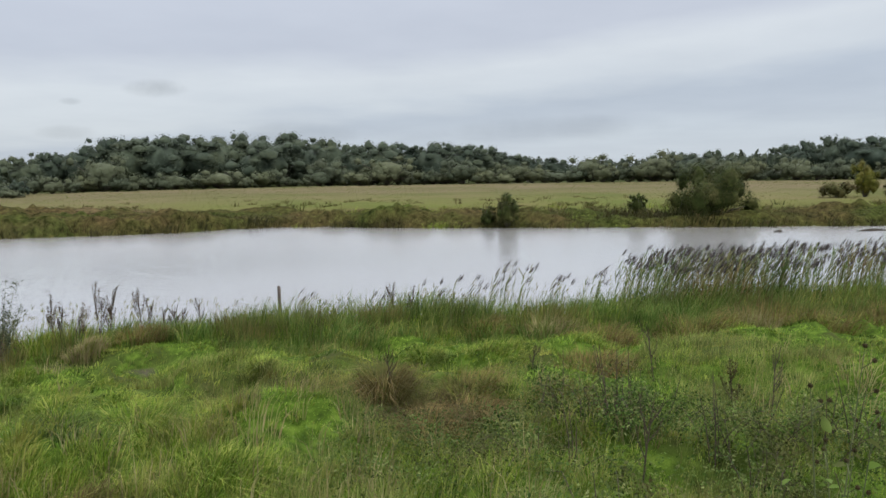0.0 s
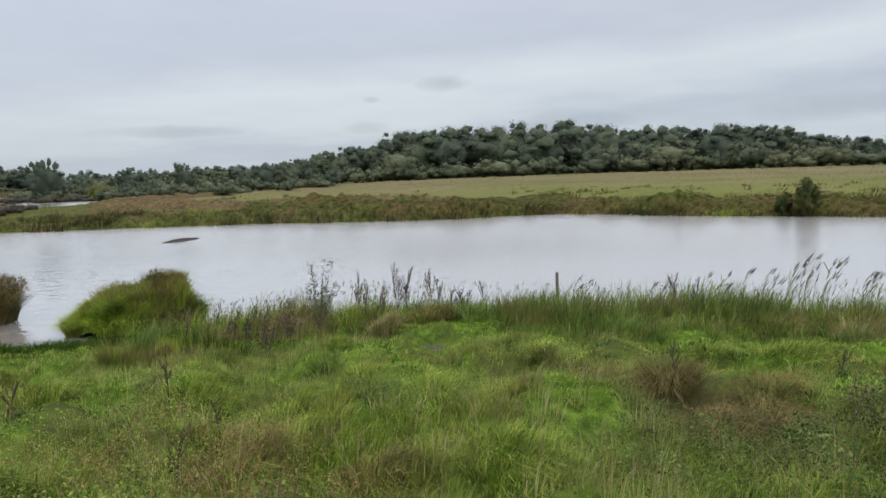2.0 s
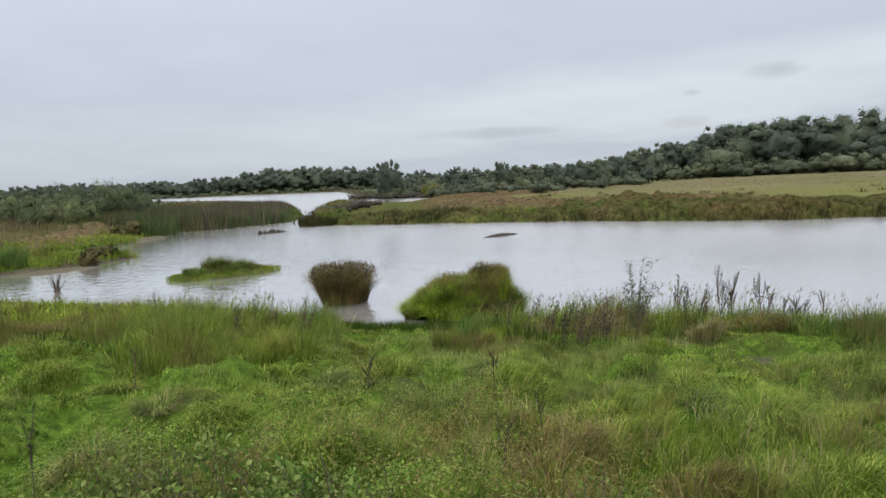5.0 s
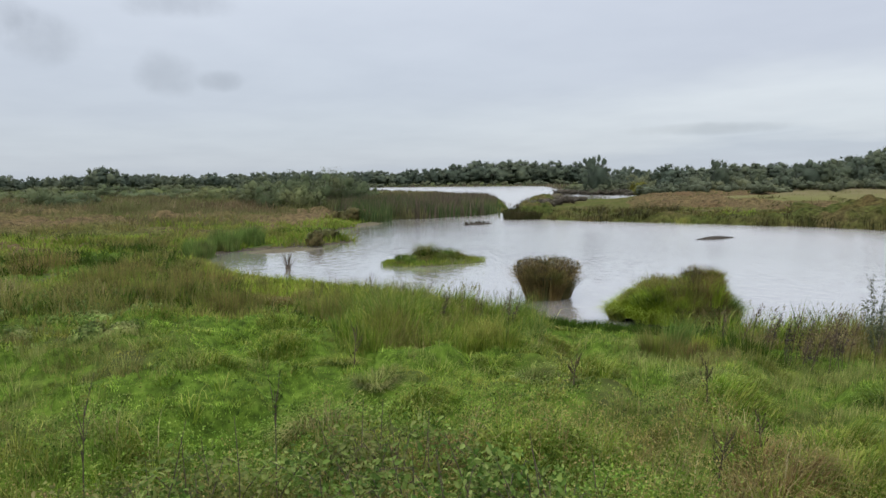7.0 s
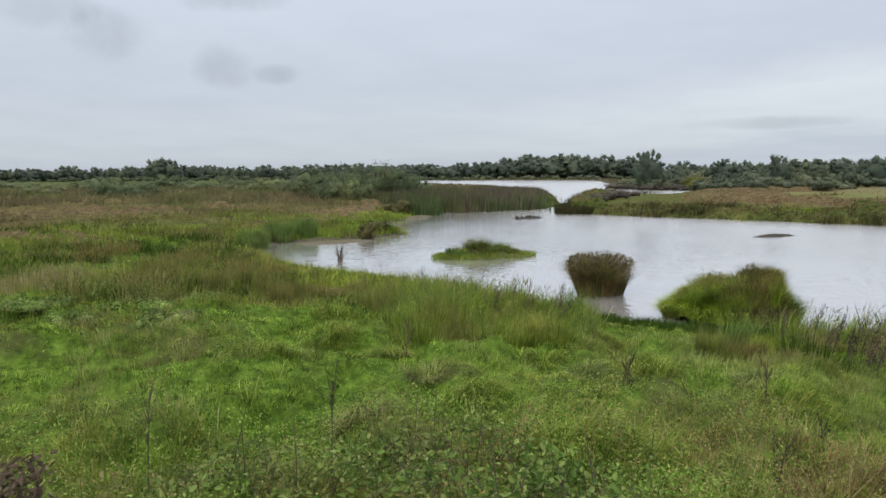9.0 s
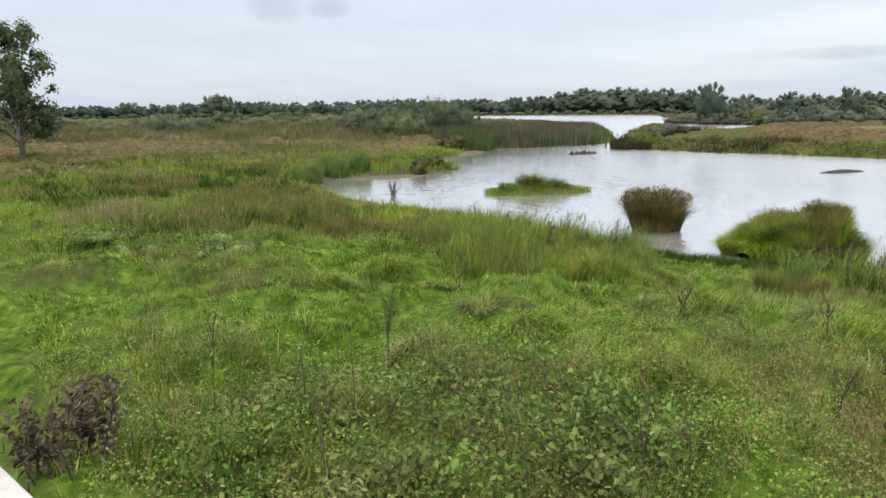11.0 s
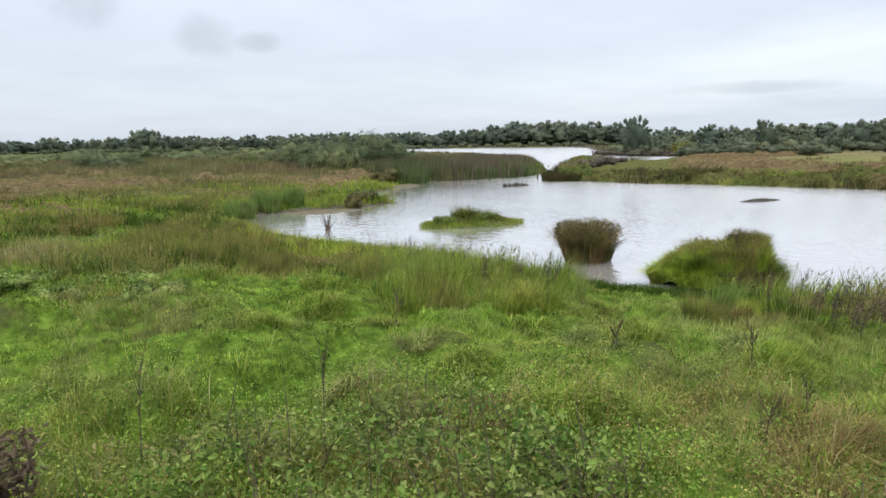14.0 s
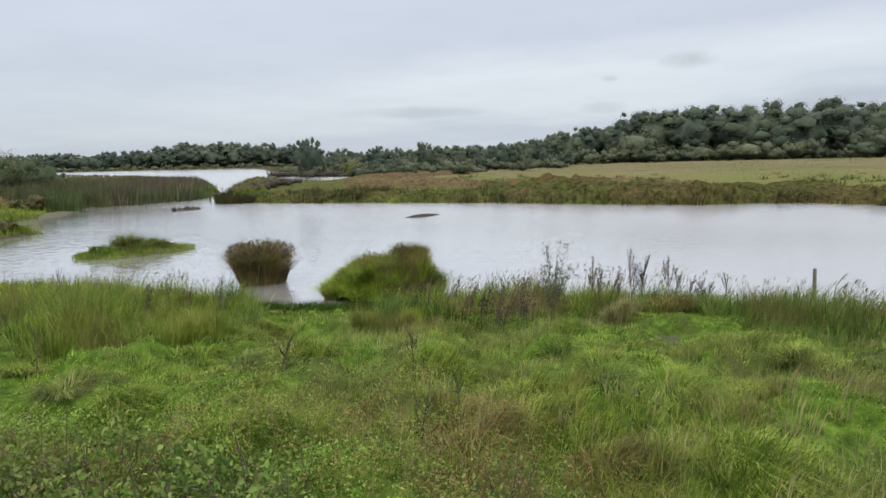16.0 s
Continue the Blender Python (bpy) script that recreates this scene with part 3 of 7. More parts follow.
def tubes(paths, sides=6):
    """Tapered limbs: each a list of (point, radius)."""
    vs, qs, base = [], [], 0
    for path in paths:
        pts = np.array([q[0] for q in path], float)
        rad = np.array([q[1] for q in path], float)
        for i in range(len(pts)):
            d = pts[min(i + 1, len(pts) - 1)] - pts[max(i - 1, 0)]
            d /= np.linalg.norm(d) + 1e-9
            u = np.cross(d, (0.3, 0.9, 0.1))
            u /= np.linalg.norm(u) + 1e-9
            s = np.cross(d, u)
            a = np.arange(sides) * 2 * np.pi / sides
            vs.append(pts[i] + rad[i] * (np.cos(a)[:, None] * u + np.sin(a)[:, None] * s))
            if i:
                k = np.arange(sides)
                lo, hi = base + (i - 1) * sides, base + i * sides
                qs.append(np.stack([lo + k, lo + (k + 1) % sides, hi + (k + 1) % sides, hi + k], 1))
        base += len(pts) * sides
    return np.concatenate(vs), np.concatenate(qs)


# ---- plan: shoreline ----
def rounded(pts, times=2):
    p = np.array(pts, float)
    for _ in range(times):
        nx = np.roll(p, -1, 0)
        p = np.stack([p * 0.75 + nx * 0.25, p * 0.25 + nx * 0.75], 1).reshape(-1, 2)
    return p


NEAR_SHORE = [(34, 24), (20, 19), (12, 17.8), (6, 16.6), (1, 15.4), (-4, 14.9), (-7.6, 13.9), (-10, 12), (-11.5, 10.3), (-14.5, 8.8),
              (-18, 8.1), (-22.5, 6.2), (-26, 5.1), (-31, 4.9)]
COVE = [(-34.2, 6), (-34.6, 9), (-35.9, 15.0), (-39, 13.6), (-45, 15.2), (-49.5, 21.4), (-55, 22), (-54, 27), (-56, 34), (-60, 40)]
LAKE = [(-90, 57), (-150, 82), (-215, 86), (-330, 100), (-270, 150), (-236, 180), (-139, 107), (-110, 82), (-78, 55), (-57, 39)]
FAR_SHORE = [(-50, 33), (-44, 34.6), (-36.8, 38), (-31, 41), (-24, 42.4), (-17, 44), (-12, 48), (-8.5, 48.8), (-3, 46.4), (4, 44.8), (13, 43.4),
             (24, 42), (34, 43.5), (60, 52), (62, 40)]
POND = rounded(NEAR_SHORE + COVE + LAKE + FAR_SHORE)
BACK_POOL = rounded([(-82, 66), (-87, 83), (-104, 98), (-124, 102), (-108, 84), (-94, 72)])


def sdf_one(x, y, poly):
    """Distance to the waterline, positive on land."""
    best = np.full(x.shape, 1e9)
    inside = np.zeros(x.shape, bool)
    for (ax, ay), (bx, by) in zip(poly, np.roll(poly, -1, 0)):
        dx, dy = bx - ax, by - ay
        t = np.clip(((x - ax) * dx + (y - ay) * dy) / (dx * dx + dy * dy + 1e-12), 0, 1)
        best = np.minimum(best, (x - ax - t * dx) ** 2 + (y - ay - t * dy) ** 2)
        if ay != by:
            inside ^= ((ay > y) != (by > y)) & (x < dx * (y - ay) / dy + ax)
    d = np.sqrt(best)
    return np.where(inside, -d, d)


def shore(x, y):
    x, y = np.asarray(x, float), np.asarray(y, float)
    d = np.minimum(sdf_one(x, y, POND), sdf_one(x, y, BACK_POOL))
    r = np.hypot(x, y)
    amp = np.clip(r / 40, 0.35, 1.6)
    return d + (fbm(x * 0.45, y * 0.45, 3) - 0.5) * 0.9 * amp


def meadow_share(x, y):
    return smooth((y - np.maximum(27, -0.66 * x)) / 5)


def height(x, y, sd=None):
    x, y = np.asarray(x, float), np.asarray(y, float)
    sd = shore(x, y) if sd is None else sd
    r = np.hypot(x, y)
    near = 1 - smooth((r - 13) / 14)
    east = smooth((x - 2) / 12) * (1 - smooth((y - 22) / 6))
    near = np.maximum(near, east)
    z_near = 0.16 * smooth(sd / 0.5) + 0.62 * smooth((sd - 0.3) / 9)
    z_marsh = 0.17 * smooth(sd / 1.4) + 0.34 * smooth((sd - 1) / 20)
    z_mead = 0.30 * smooth(sd / 1.2) + 0.35 * smooth(sd / 18) + 0.85 * smooth(sd / 110)
    low = smooth((np.degrees(np.arctan2(-x, y)) - 45) / 3) * smooth((r - 50) / 15)
    z_mead = z_mead * (1 - 0.72 * low)
    m = meadow_share(x, y)
    z = z_near * near + (1 - near) * (z_marsh * (1 - m) + z_mead * m)
    land = smooth(sd / 2.6)
    lump = (fbm(x * 1.5, y * 1.5, 11) - 0.5) * 0.34 + (fbm(x * 0.42, y * 0.42, 12) - 0.5) * 0.28 + near * 0.27 * (smooth((fbm(x * 0.95, y * 0.95, 13) - 0.38) / 0.3) - 0.5)
    z = z + land * lump * (1 - 0.4 * smooth((r - 20) / 40))
    z = z + smooth((r - 300) / 900) * 0.6
    return np.where(sd < 0, -0.7 * smooth(-sd / 2.5), z)


# ---- ground: one sheet to the horizon ----
def ground():
    a = np.concatenate([np.arange(-42, 108, 0.5), np.arange(108, 318, 3.0)])
    a = np.radians(a)
    r = np.concatenate([[0.0], 1.0 * 1.034 ** np.arange(0, 242)])
    rr, aa = np.meshgrid(r, a, indexing="ij")
    x, y = -rr * np.sin(aa), rr * np.cos(aa)
    z = height(x.ravel(), y.ravel())
    v = np.stack([x.ravel(), y.ravel(), z], 1)
    i, j = np.meshgrid(np.arange(len(r) - 1), np.arange(len(a)), indexing="ij")
    n, jn = len(a), (j + 1) % len(a)
    q = np.stack([i * n + j, (i + 1) * n + j, (i + 1) * n + jn, i * n + jn], -1).reshape(-1, 4)[:, ::-1]
    ob = new("ground", mesh_of("ground", v, q, None, [M_soil], True))
    return tagged(ob, "grassy wetland ground sloping to a muddy pond edge", "ground", kind="structure")


def water():
    bm = bmesh.new()
    k = 24
    g = [[bm.verts.new((-420 + 520 * i / k, -20 + 260 * j / k, 0)) for j in range(k + 1)] for i in range(k + 1)]
    for i in range(k):
        for j in range(k):
            bm.faces.new((g[i][j], g[i + 1][j], g[i + 1][j + 1], g[i][j + 1]))
    me = bpy.data.meshes.new("water")
    bm.to_mesh(me)
    bm.free()
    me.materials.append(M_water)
    return tagged(new("water", me), "grey rippled pond water under an overcast sky", "water", kind="structure")


ground()
water()


# ---- scattering ----
def scatter(rng, n, az0, az1, r0, r1, power=1.0):
    """Points of a sector round the bank top; power under 2 crowds them towards the near side."""
    u = rng.random(n)
    r = (r0**power + u * (r1**power - r0**power)) ** (1 / power)
    a = np.radians(rng.uniform(az0, az1, n))
    return -r * np.sin(a), r * np.cos(a)


def stuff(name, me, label, category):
    return tagged(new(name, me), label, category, kind="stuff")


def rough_zone(x, y):
    """Where the turf is left long: the foot of the bank on which one stands, and drifts further out."""
    r = np.hypot(x, y)
    edge = 6.9 + 1.6 * (fbm(x * 0.5, y * 0.5, 21) - 0.5) + 2.0 * smooth((x + 1.5) / 3)
    return 1 - smooth((r - edge) / 0.9)


def herb_zone(x, y):
    a = np.degrees(np.arctan2(-x, y))
    r = np.hypot(x, y)
    left = smooth((a - 36) / 18) * (1 - smooth((r - 7.0) / 1.6))
    right = smooth((x + 1.5) / 1.6) * (1 - smooth((r - 7.6) / 1.6))
    return np.maximum(left, right) * (0.25 + 0.75 * smooth((fbm(x * 0.9, y * 0.9, 31) - 0.36) / 0.2))


rng = np.random.default_rng(4)

# short turf between the bank and the rough growth
x, y = scatter(rng, 21000, -38, 102, 3.4, 17, 1.45)
sd = shore(x, y)
keep = (sd > 0.2) & (rng.random(len(x)) > 0.45 * rough_zone(x, y)) & (rng.random(len(x)) < 0.45 + smooth((fbm(x * 1.3, y * 1.3, 43) - 0.32) / 0.22))
x, y = x[keep], y[keep]
r = np.hypot(x, y)
long_ = smooth((fbm(x * 0.55, y * 0.55, 42) - 0.46) / 0.16)
tall = 0.025 + 0.04 * rng.random(len(x)) + 0.055 * long_ * rng.random(len(x)) + 0.03 * smooth((fbm(x * 1.3, y * 1.3, 43) - 0.52) / 0.2)
me = tufts("turf", rng, x, y, 15, 0.05 + 0.009 * r, tall, 0.0034 + 0.00075 * r, M_lawn, (0.2, 1.1))
stuff("turf", me, "short bright green turf on uneven damp ground", "grass")

# taller tufts strewn over the turf
x, y = scatter(rng, 2300, -38, 102, 5.5, 17, 1.5)
sd = shore(x, y)
keep = (sd > 0.8) & (rng.random(len(x)) < 0.12 + smooth((fbm(x * 0.8, y * 0.8, 45) - 0.5) / 0.15))
x, y = x[keep], y[keep]
half = rng.random(len(x)) < 0.55
tall = rng.uniform(0.06, 0.17, len(x))
r = np.hypot(x, y)
stuff("pale_tufts", tufts("pale_tufts", rng, x[half], y[half], 26, 0.16, tall[half], 0.004 + 0.0009 * r[half], M_rough, (0.7, 1.9)), "pale bent grass tufts strewn over the turf", "grass")
half = ~half
stuff("dark_tufts", tufts("dark_tufts", rng, x[half], y[half], 26, 0.15, tall[half] * 0.8, 0.005 + 0.001 * r[half], M_sward, (0.5, 1.7)), "dark green sedge tufts strewn over the turf", "grass")

# longer, paler grass at the foot of the viewing bank
x, y = scatter(rng, 5200, -38, 102, 2.4, 10.5, 1.3)
sd = shore(x, y)
clump = fbm(x * 0.9, y * 0.9, 51)
keep = (sd > 0.3) & (rng.random(len(x)) < rough_zone(x, y) * (0.3 + 1.0 * smooth((clump - 0.36) / 0.25)) * (1 - 0.7 * smooth((x + 1.8) / 1.5)) + 0.035)
x, y, clump = x[keep], y[keep], clump[keep]
tall = (0.10 + 0.20 * smooth((clump - 0.35) / 0.35)) * rng.uniform(0.5, 1.3, len(x))
me = tufts("rough_grass", rng, x, y, 24, 0.05 + 0.07 * rng.random(len(x)), tall, 0.0032 + 0.0006 * np.hypot(x, y), M_rough, (0.2, 1.2))
stuff("rough_grass", me, "long pale green and straw-coloured grass in tufts", "grass")

# fine grey-green bent grass in drifts between the turf and the rough
x, y = scatter(rng, 5200, -30, 96, 4.2, 13, 1.4)
sd = shore(x, y)
keep = (sd > 0.8) & (rng.random(len(x)) < smooth((fbm(x * 0.6, y * 0.6, 53) - 0.44) / 0.14))
x, y = x[keep], y[keep]
me = tufts("bent_grass", rng, x, y, 24, 0.13 + 0.005 * np.hypot(x, y), rng.uniform(0.10, 0.27, len(x)), 0.0024 + 0.00045 * np.hypot(x, y), M_bent, (0.1, 0.8))
stuff("bent_grass", me, "fine pale grey-green bent grass in drifts", "grass")

# dry seeding stalks among the long grass
x, y = scatter(rng, 1300, -38, 102, 3.8, 12, 1.4)
sd = shore(x, y)
keep = (sd > 0.5) & (rng.random(len(x)) < (0.06 + 0.9 * rough_zone(x, y)) * smooth((fbm(x * 0.7, y * 0.7, 57) - 0.48) / 0.12))
x, y = x[keep], y[keep]
me = tufts("dry_stalks", rng, x, y, 11, 0.12, rng.uniform(0.2, 0.46, len(x)), 0.0035 + 0.0006 * np.hypot(x, y), M_dry, (0.1, 0.7))
stuff("dry_stalks", me, "thin pinkish straw-coloured seeding grass stalks", "grass")

# low leafy herbs
x, y = scatter(rng, 200000, -38, 102, 3.4, 10, 1.2)
keep = rng.random(len(x)) < herb_zone(x, y)
x, y = x[keep], y[keep]
z = height(x, y) + rng.uniform(0.02, 1, len(x)) ** 0.7 * (0.12 + 0.34 * fbm(x * 1.3, y * 1.3, 61))
east = x > -1.7
for name, pick, size, m, text in (("herbs", ~east, (0.014, 0.038), M_herb, "low leafy green herbs growing among the grass"), ("dark_herbs", east, (0.014, 0.034), M_darkherb, "low dense dark green herbs among brown grass")):
    v, q = leaf_arrays(np.stack([x, y, z], 1)[pick], rng.uniform(*size, int(pick.sum())), rng, np.array([0, -0.3, 0.9]), 0.6)
    stuff(name, mesh_of(name, v, q, None, [m]), text, "plant")


# seeding weeds among the herbs: thin stems set with small yellowed leaves and seed
x, y = scatter(rng, 6000, -38, 102, 3.6, 9.5, 1.3)
a = np.degrees(np.arctan2(-x, y))
want = smooth((a - 22) / 18) * (1 - smooth((np.hypot(x, y) - 6.6) / 1.8)) * smooth((fbm(x * 0.8, y * 0.8, 33) - 0.38) / 0.16)
keep = rng.random(len(x)) < want
x, y = x[keep], y[keep]
n = len(x)
tl = rng.uniform(0.2, 0.5, n)
foot = np.stack([x, y, height(x, y)], 1)
tip = foot + np.stack([rng.normal(0, 0.07, n), rng.normal(0, 0.07, n), tl], 1)
stems = blade_arrays(foot, tl, np.full(n, 0.004), rng.uniform(0.0, 0.25, n), np.tile(WIND, (n, 1)), rng.uniform(0, np.pi, n))
f = rng.uniform(0.3, 1.05, (n, 16, 1))
pts = (foot[:, None] + (tip - foot)[:, None] * f + rng.normal(0, 0.035, (n, 16, 3))).reshape(-1, 3)
v, q = leaf_arrays(pts, rng.uniform(0.010, 0.026, len(pts)), rng, np.array([0, 0, 0.5]), 0.6)
stuff("seeding_weeds", mesh_of("seeding_weeds", np.concatenate([stems[0], v]), np.concatenate([stems[1], q + len(stems[0])]), stems[2], [M_seedweed]), "thin seeding weeds with small yellowed leaves", "plant")


# ---- tufts of dead sedge ----
def tuft(name, label, category, at, radius, tall, n, mat, seed, wide=0.012, lean=(0.2, 1.0), wind=0.35, group="", squash=1.0, dome=0.5, second=None, root=1.0):
    g = np.random.default_rng(seed)
    z0 = height(np.array([at[0]]), np.array([at[1]]))[0]
    ob = thing(name, label, category, (*at, max(z0, -0.02)), group)
    a, rr = g.uniform(0, 2 * np.pi, n), radius * g.random(n) ** 0.6
    px, py = root * rr * np.cos(a), root * rr * np.sin(a) * squash
    inner = g.random(n) < (0.3 if second else 0.0)
    hh = tall * np.where(inner, 0.8, 1.0) * g.uniform(0.55, 1.1, n) * (1 - dome * (rr / radius) ** 2)
    out = np.stack([np.cos(a), np.sin(a)], 1) * (1 - wind) * (0.3 + rr / radius)[:, None] + WIND * wind + g.normal(0, 0.2, (n, 2))
    out /= np.linalg.norm(out, axis=1, keepdims=True) + 1e-6
    pz = height(at[0] + px, at[1] + py) - max(z0, -0.02) - 0.03
    p, w = np.stack([px, py, np.maximum(pz, -0.15)], 1), np.full(n, wide) * g.uniform(0.6, 1.3, n)
    bent, turn = g.uniform(*lean, n), g.uniform(0, np.pi, n)
    sheaf = (a / (2 * np.pi) * 6 + 0.5 * np.sin(rr / radius * 5)).astype(int) % 6
    for k in range(6):
        s = sheaf == k
        v, q, t = blade_arrays(p[s], hh[s], w[s], bent[s], out[s], turn[s])
        part("blade_sheaf", mesh_of("blade_sheaf", v, q, t, [mat, second or mat], slots=np.tile(inner[s], 2)), ob)
    return ob


for i, (px, py, rad, tl) in enumerate([(1.6, 7.3, 0.6, 0.4), (2.2, 9.9, 0.6, 0.45), (-3.75, 4.6, 0.4, 0.42),
                                       (-3.2, 3.9, 0.45, 0.38), (-4.25, 5.15, 0.45, 0.36), (-2.6, 4.9, 0.4, 0.34),
                                       (2.9, 12.6, 0.6, 0.55), (4.7, 13.0, 0.7, 0.65), (7.1, 13.4, 0.8, 0.65), (8.8, 13.8, 0.7, 0.65), (0.9, 13.5, 0.45, 0.5), (-1.4, 13.4, 0.45, 0.5),
                                       (-5.4, 12.9, 0.4, 0.55), (-23.0, 1.2, 0.9, 0.62), (-19.2, 2.6, 0.7, 0.55), (-20.4, 1.0, 0.6, 0.5), (-25.6, 2.6, 0.9, 0.6), (-29.0, -1.4, 1.0, 0.6),
                                       (-33.9, -2.6, 1.2, 0.6), (-17.4, 4.3, 0.6, 0.5), (-5.1, 1.6, 0.5, 0.3), (-6.4, 0.6, 0.45, 0.3), (-5.6, 2.6, 0.4, 0.32)]):
    tuft("sedge_tussock", "brown withered sedge tussock with arching blades", "tussock", (px, py), rad, tl, 1200, M_straw, 70 + i, 0.009, (0.5, 1.4), group="withered tussocks", second=M_rough)
for i, (px, py, rad, tl) in enumerate([(-3.6, 5.4, 0.55, 0.34), (-5.1, 3.2, 0.5, 0.4), (-4.2, 6.2, 0.5, 0.3), (-6.9, 3.1, 0.4, 0.33),
                                       (-2.4, 8.4, 0.45, 0.22), (-5.8, 6.6, 0.5, 0.33), (-7.6, 5.9, 0.5, 0.35), (-1.6, 5.3, 0.5, 0.3),
                                       (-3.4, 8.0, 0.42, 0.2), (-4.6, 8.6, 0.5, 0.22), (-0.6, 9.6, 0.5, 0.22), (-3.0, 10.2, 0.6, 0.24), (-5.6, 9.6, 0.5, 0.25), (-6.6, 7.6, 0.45, 0.22), (-4.0, 11.2, 0.6, 0.25),
                                       (0.8, 10.4, 0.6, 0.25), (-9.4, 6.2, 0.45, 0.24), (-10.6, 4.6, 0.5, 0.26), (-8.6, 4.4, 0.45, 0.28), (-10.4, 7.6, 0.4, 0.2), (-12.2, 5.2, 0.45, 0.25), (-11.2, 2.8, 0.5, 0.3),
                                       (-13.0, 3.4, 0.5, 0.28), (-9.6, 1.4, 0.45, 0.34), (-7.2, 9.0, 0.5, 0.24), (2.4, 11.6, 0.6, 0.25), (-1.8, 11.6, 0.55, 0.22), (-8.8, 9.6, 0.5, 0.3)]):
    tuft("grass_tussock", "green grass tussock bent over by the wind", "tussock", (px, py), rad, tl, 1100, M_rough, 90 + i, 0.009, (0.5, 1.5), 0.5, "green tussocks", second=M_lawn)

for i, (px, py, rad, tl) in enumerate([(-7.7, 11.4, 0.5, 0.5), (-6.0, 12.1, 0.35, 0.4), (-9.0, 10.9, 0.45, 0.45), (2.1, 13.2, 0.5, 0.55), (5.8, 13.4, 0.6, 0.6), (-14.0, 7.5, 0.45, 0.45), (-15.6, 7.0, 0.45, 0.45)]):
    tuft("grass_tussock", "pale straw-coloured grass tussock on the pond bank", "tussock", (px, py), rad, tl, 900, M_dry, 130 + i, 0.011, (0.2, 1.1), 0.35, "straw tussocks", second=M_rough)

# collapsed heap of dead sedge, and tussocks whose blades fall over on all sides
# dark sward blades mixed in stand for the shade under the green tussocks
for i, (px, py, rad, tl, mat, second, text) in enumerate([
        (-0.62, 7.95, 0.5, 0.5, M_straw, M_brownbush, "collapsed dark brown heap of dead sedge"), (-0.15, 7.55, 0.55, 0.56, M_brownbush, M_straw, "collapsed dark brown heap of dead sedge"),
        (0.28, 7.2, 0.5, 0.52, M_straw, M_darkherb, "collapsed dark brown heap of dead sedge"),
        (-0.35, 7.05, 0.45, 0.42, M_brownbush, M_darkherb, "collapsed dark brown heap of dead sedge"), (0.3, 8.0, 0.6, 0.4, M_straw, M_rough, "collapsed dark brown heap of dead sedge"),
        (-0.1, 6.6, 0.5, 0.36, M_straw, M_darkherb, "collapsed dark brown heap of dead sedge"),
        (-1.96, 7.95, 0.36, 0.30, M_brownbush, M_sward, "small dark withered tussock in the turf"), (-2.95, 6.85, 0.55, 0.52, M_rough, M_bent, "blonde green tussock with its blades fallen over"),
        (-2.6, 6.6, 0.4, 0.4, M_rough, M_lawn, "blonde green tussock with its blades fallen over"), (-3.5, 6.45, 0.38, 0.46, M_darkherb, M_herb, "dark leafy weed tuft beside a tussock"),
        (-3.05, 7.5, 0.36, 0.26, M_rough, M_sward, "low green tussock in the turf"), (-1.1, 9.0, 0.4, 0.24, M_rough, M_sward, "low green tussock in the turf"), (-2.3, 9.3, 0.42, 0.25, M_lawn, M_sward, "low green tussock in the turf"),
        (-4.1, 7.5, 0.4, 0.28, M_rough, M_sward, "low green tussock in the turf"), (-5.0, 8.2, 0.42, 0.26, M_lawn, M_sward, "low green tussock in the turf"), (-0.2, 10.2, 0.45, 0.26, M_rough, M_sward, "low green tussock in the turf"),
        (-6.6, 6.9, 0.42, 0.28, M_bent, M_sward, "pale bent tussock in the turf"), (-7.6, 5.0, 0.42, 0.3, M_bent, M_sward, "pale bent tussock in the turf"), (-9.1, 5.4, 0.4, 0.28, M_rough, M_sward, "low green tussock in the turf"),
        (-8.4, 3.2, 0.42, 0.32, M_bent, M_sward, "pale bent tussock in the turf"), (-10.3, 3.4, 0.42, 0.28, M_rough, M_sward, "low green tussock in the turf"), (-7.0, 1.9, 0.4, 0.34, M_bent, M_straw, "pale bent tussock in the turf")]):
    tuft("fallen_tussock", text, "tussock", (px, py), rad, tl, 1100, mat, 250 + i, 0.0075, (0.8, 1.9), 0.2, "fallen tussocks", second=second, root=0.5, dome=0.25)

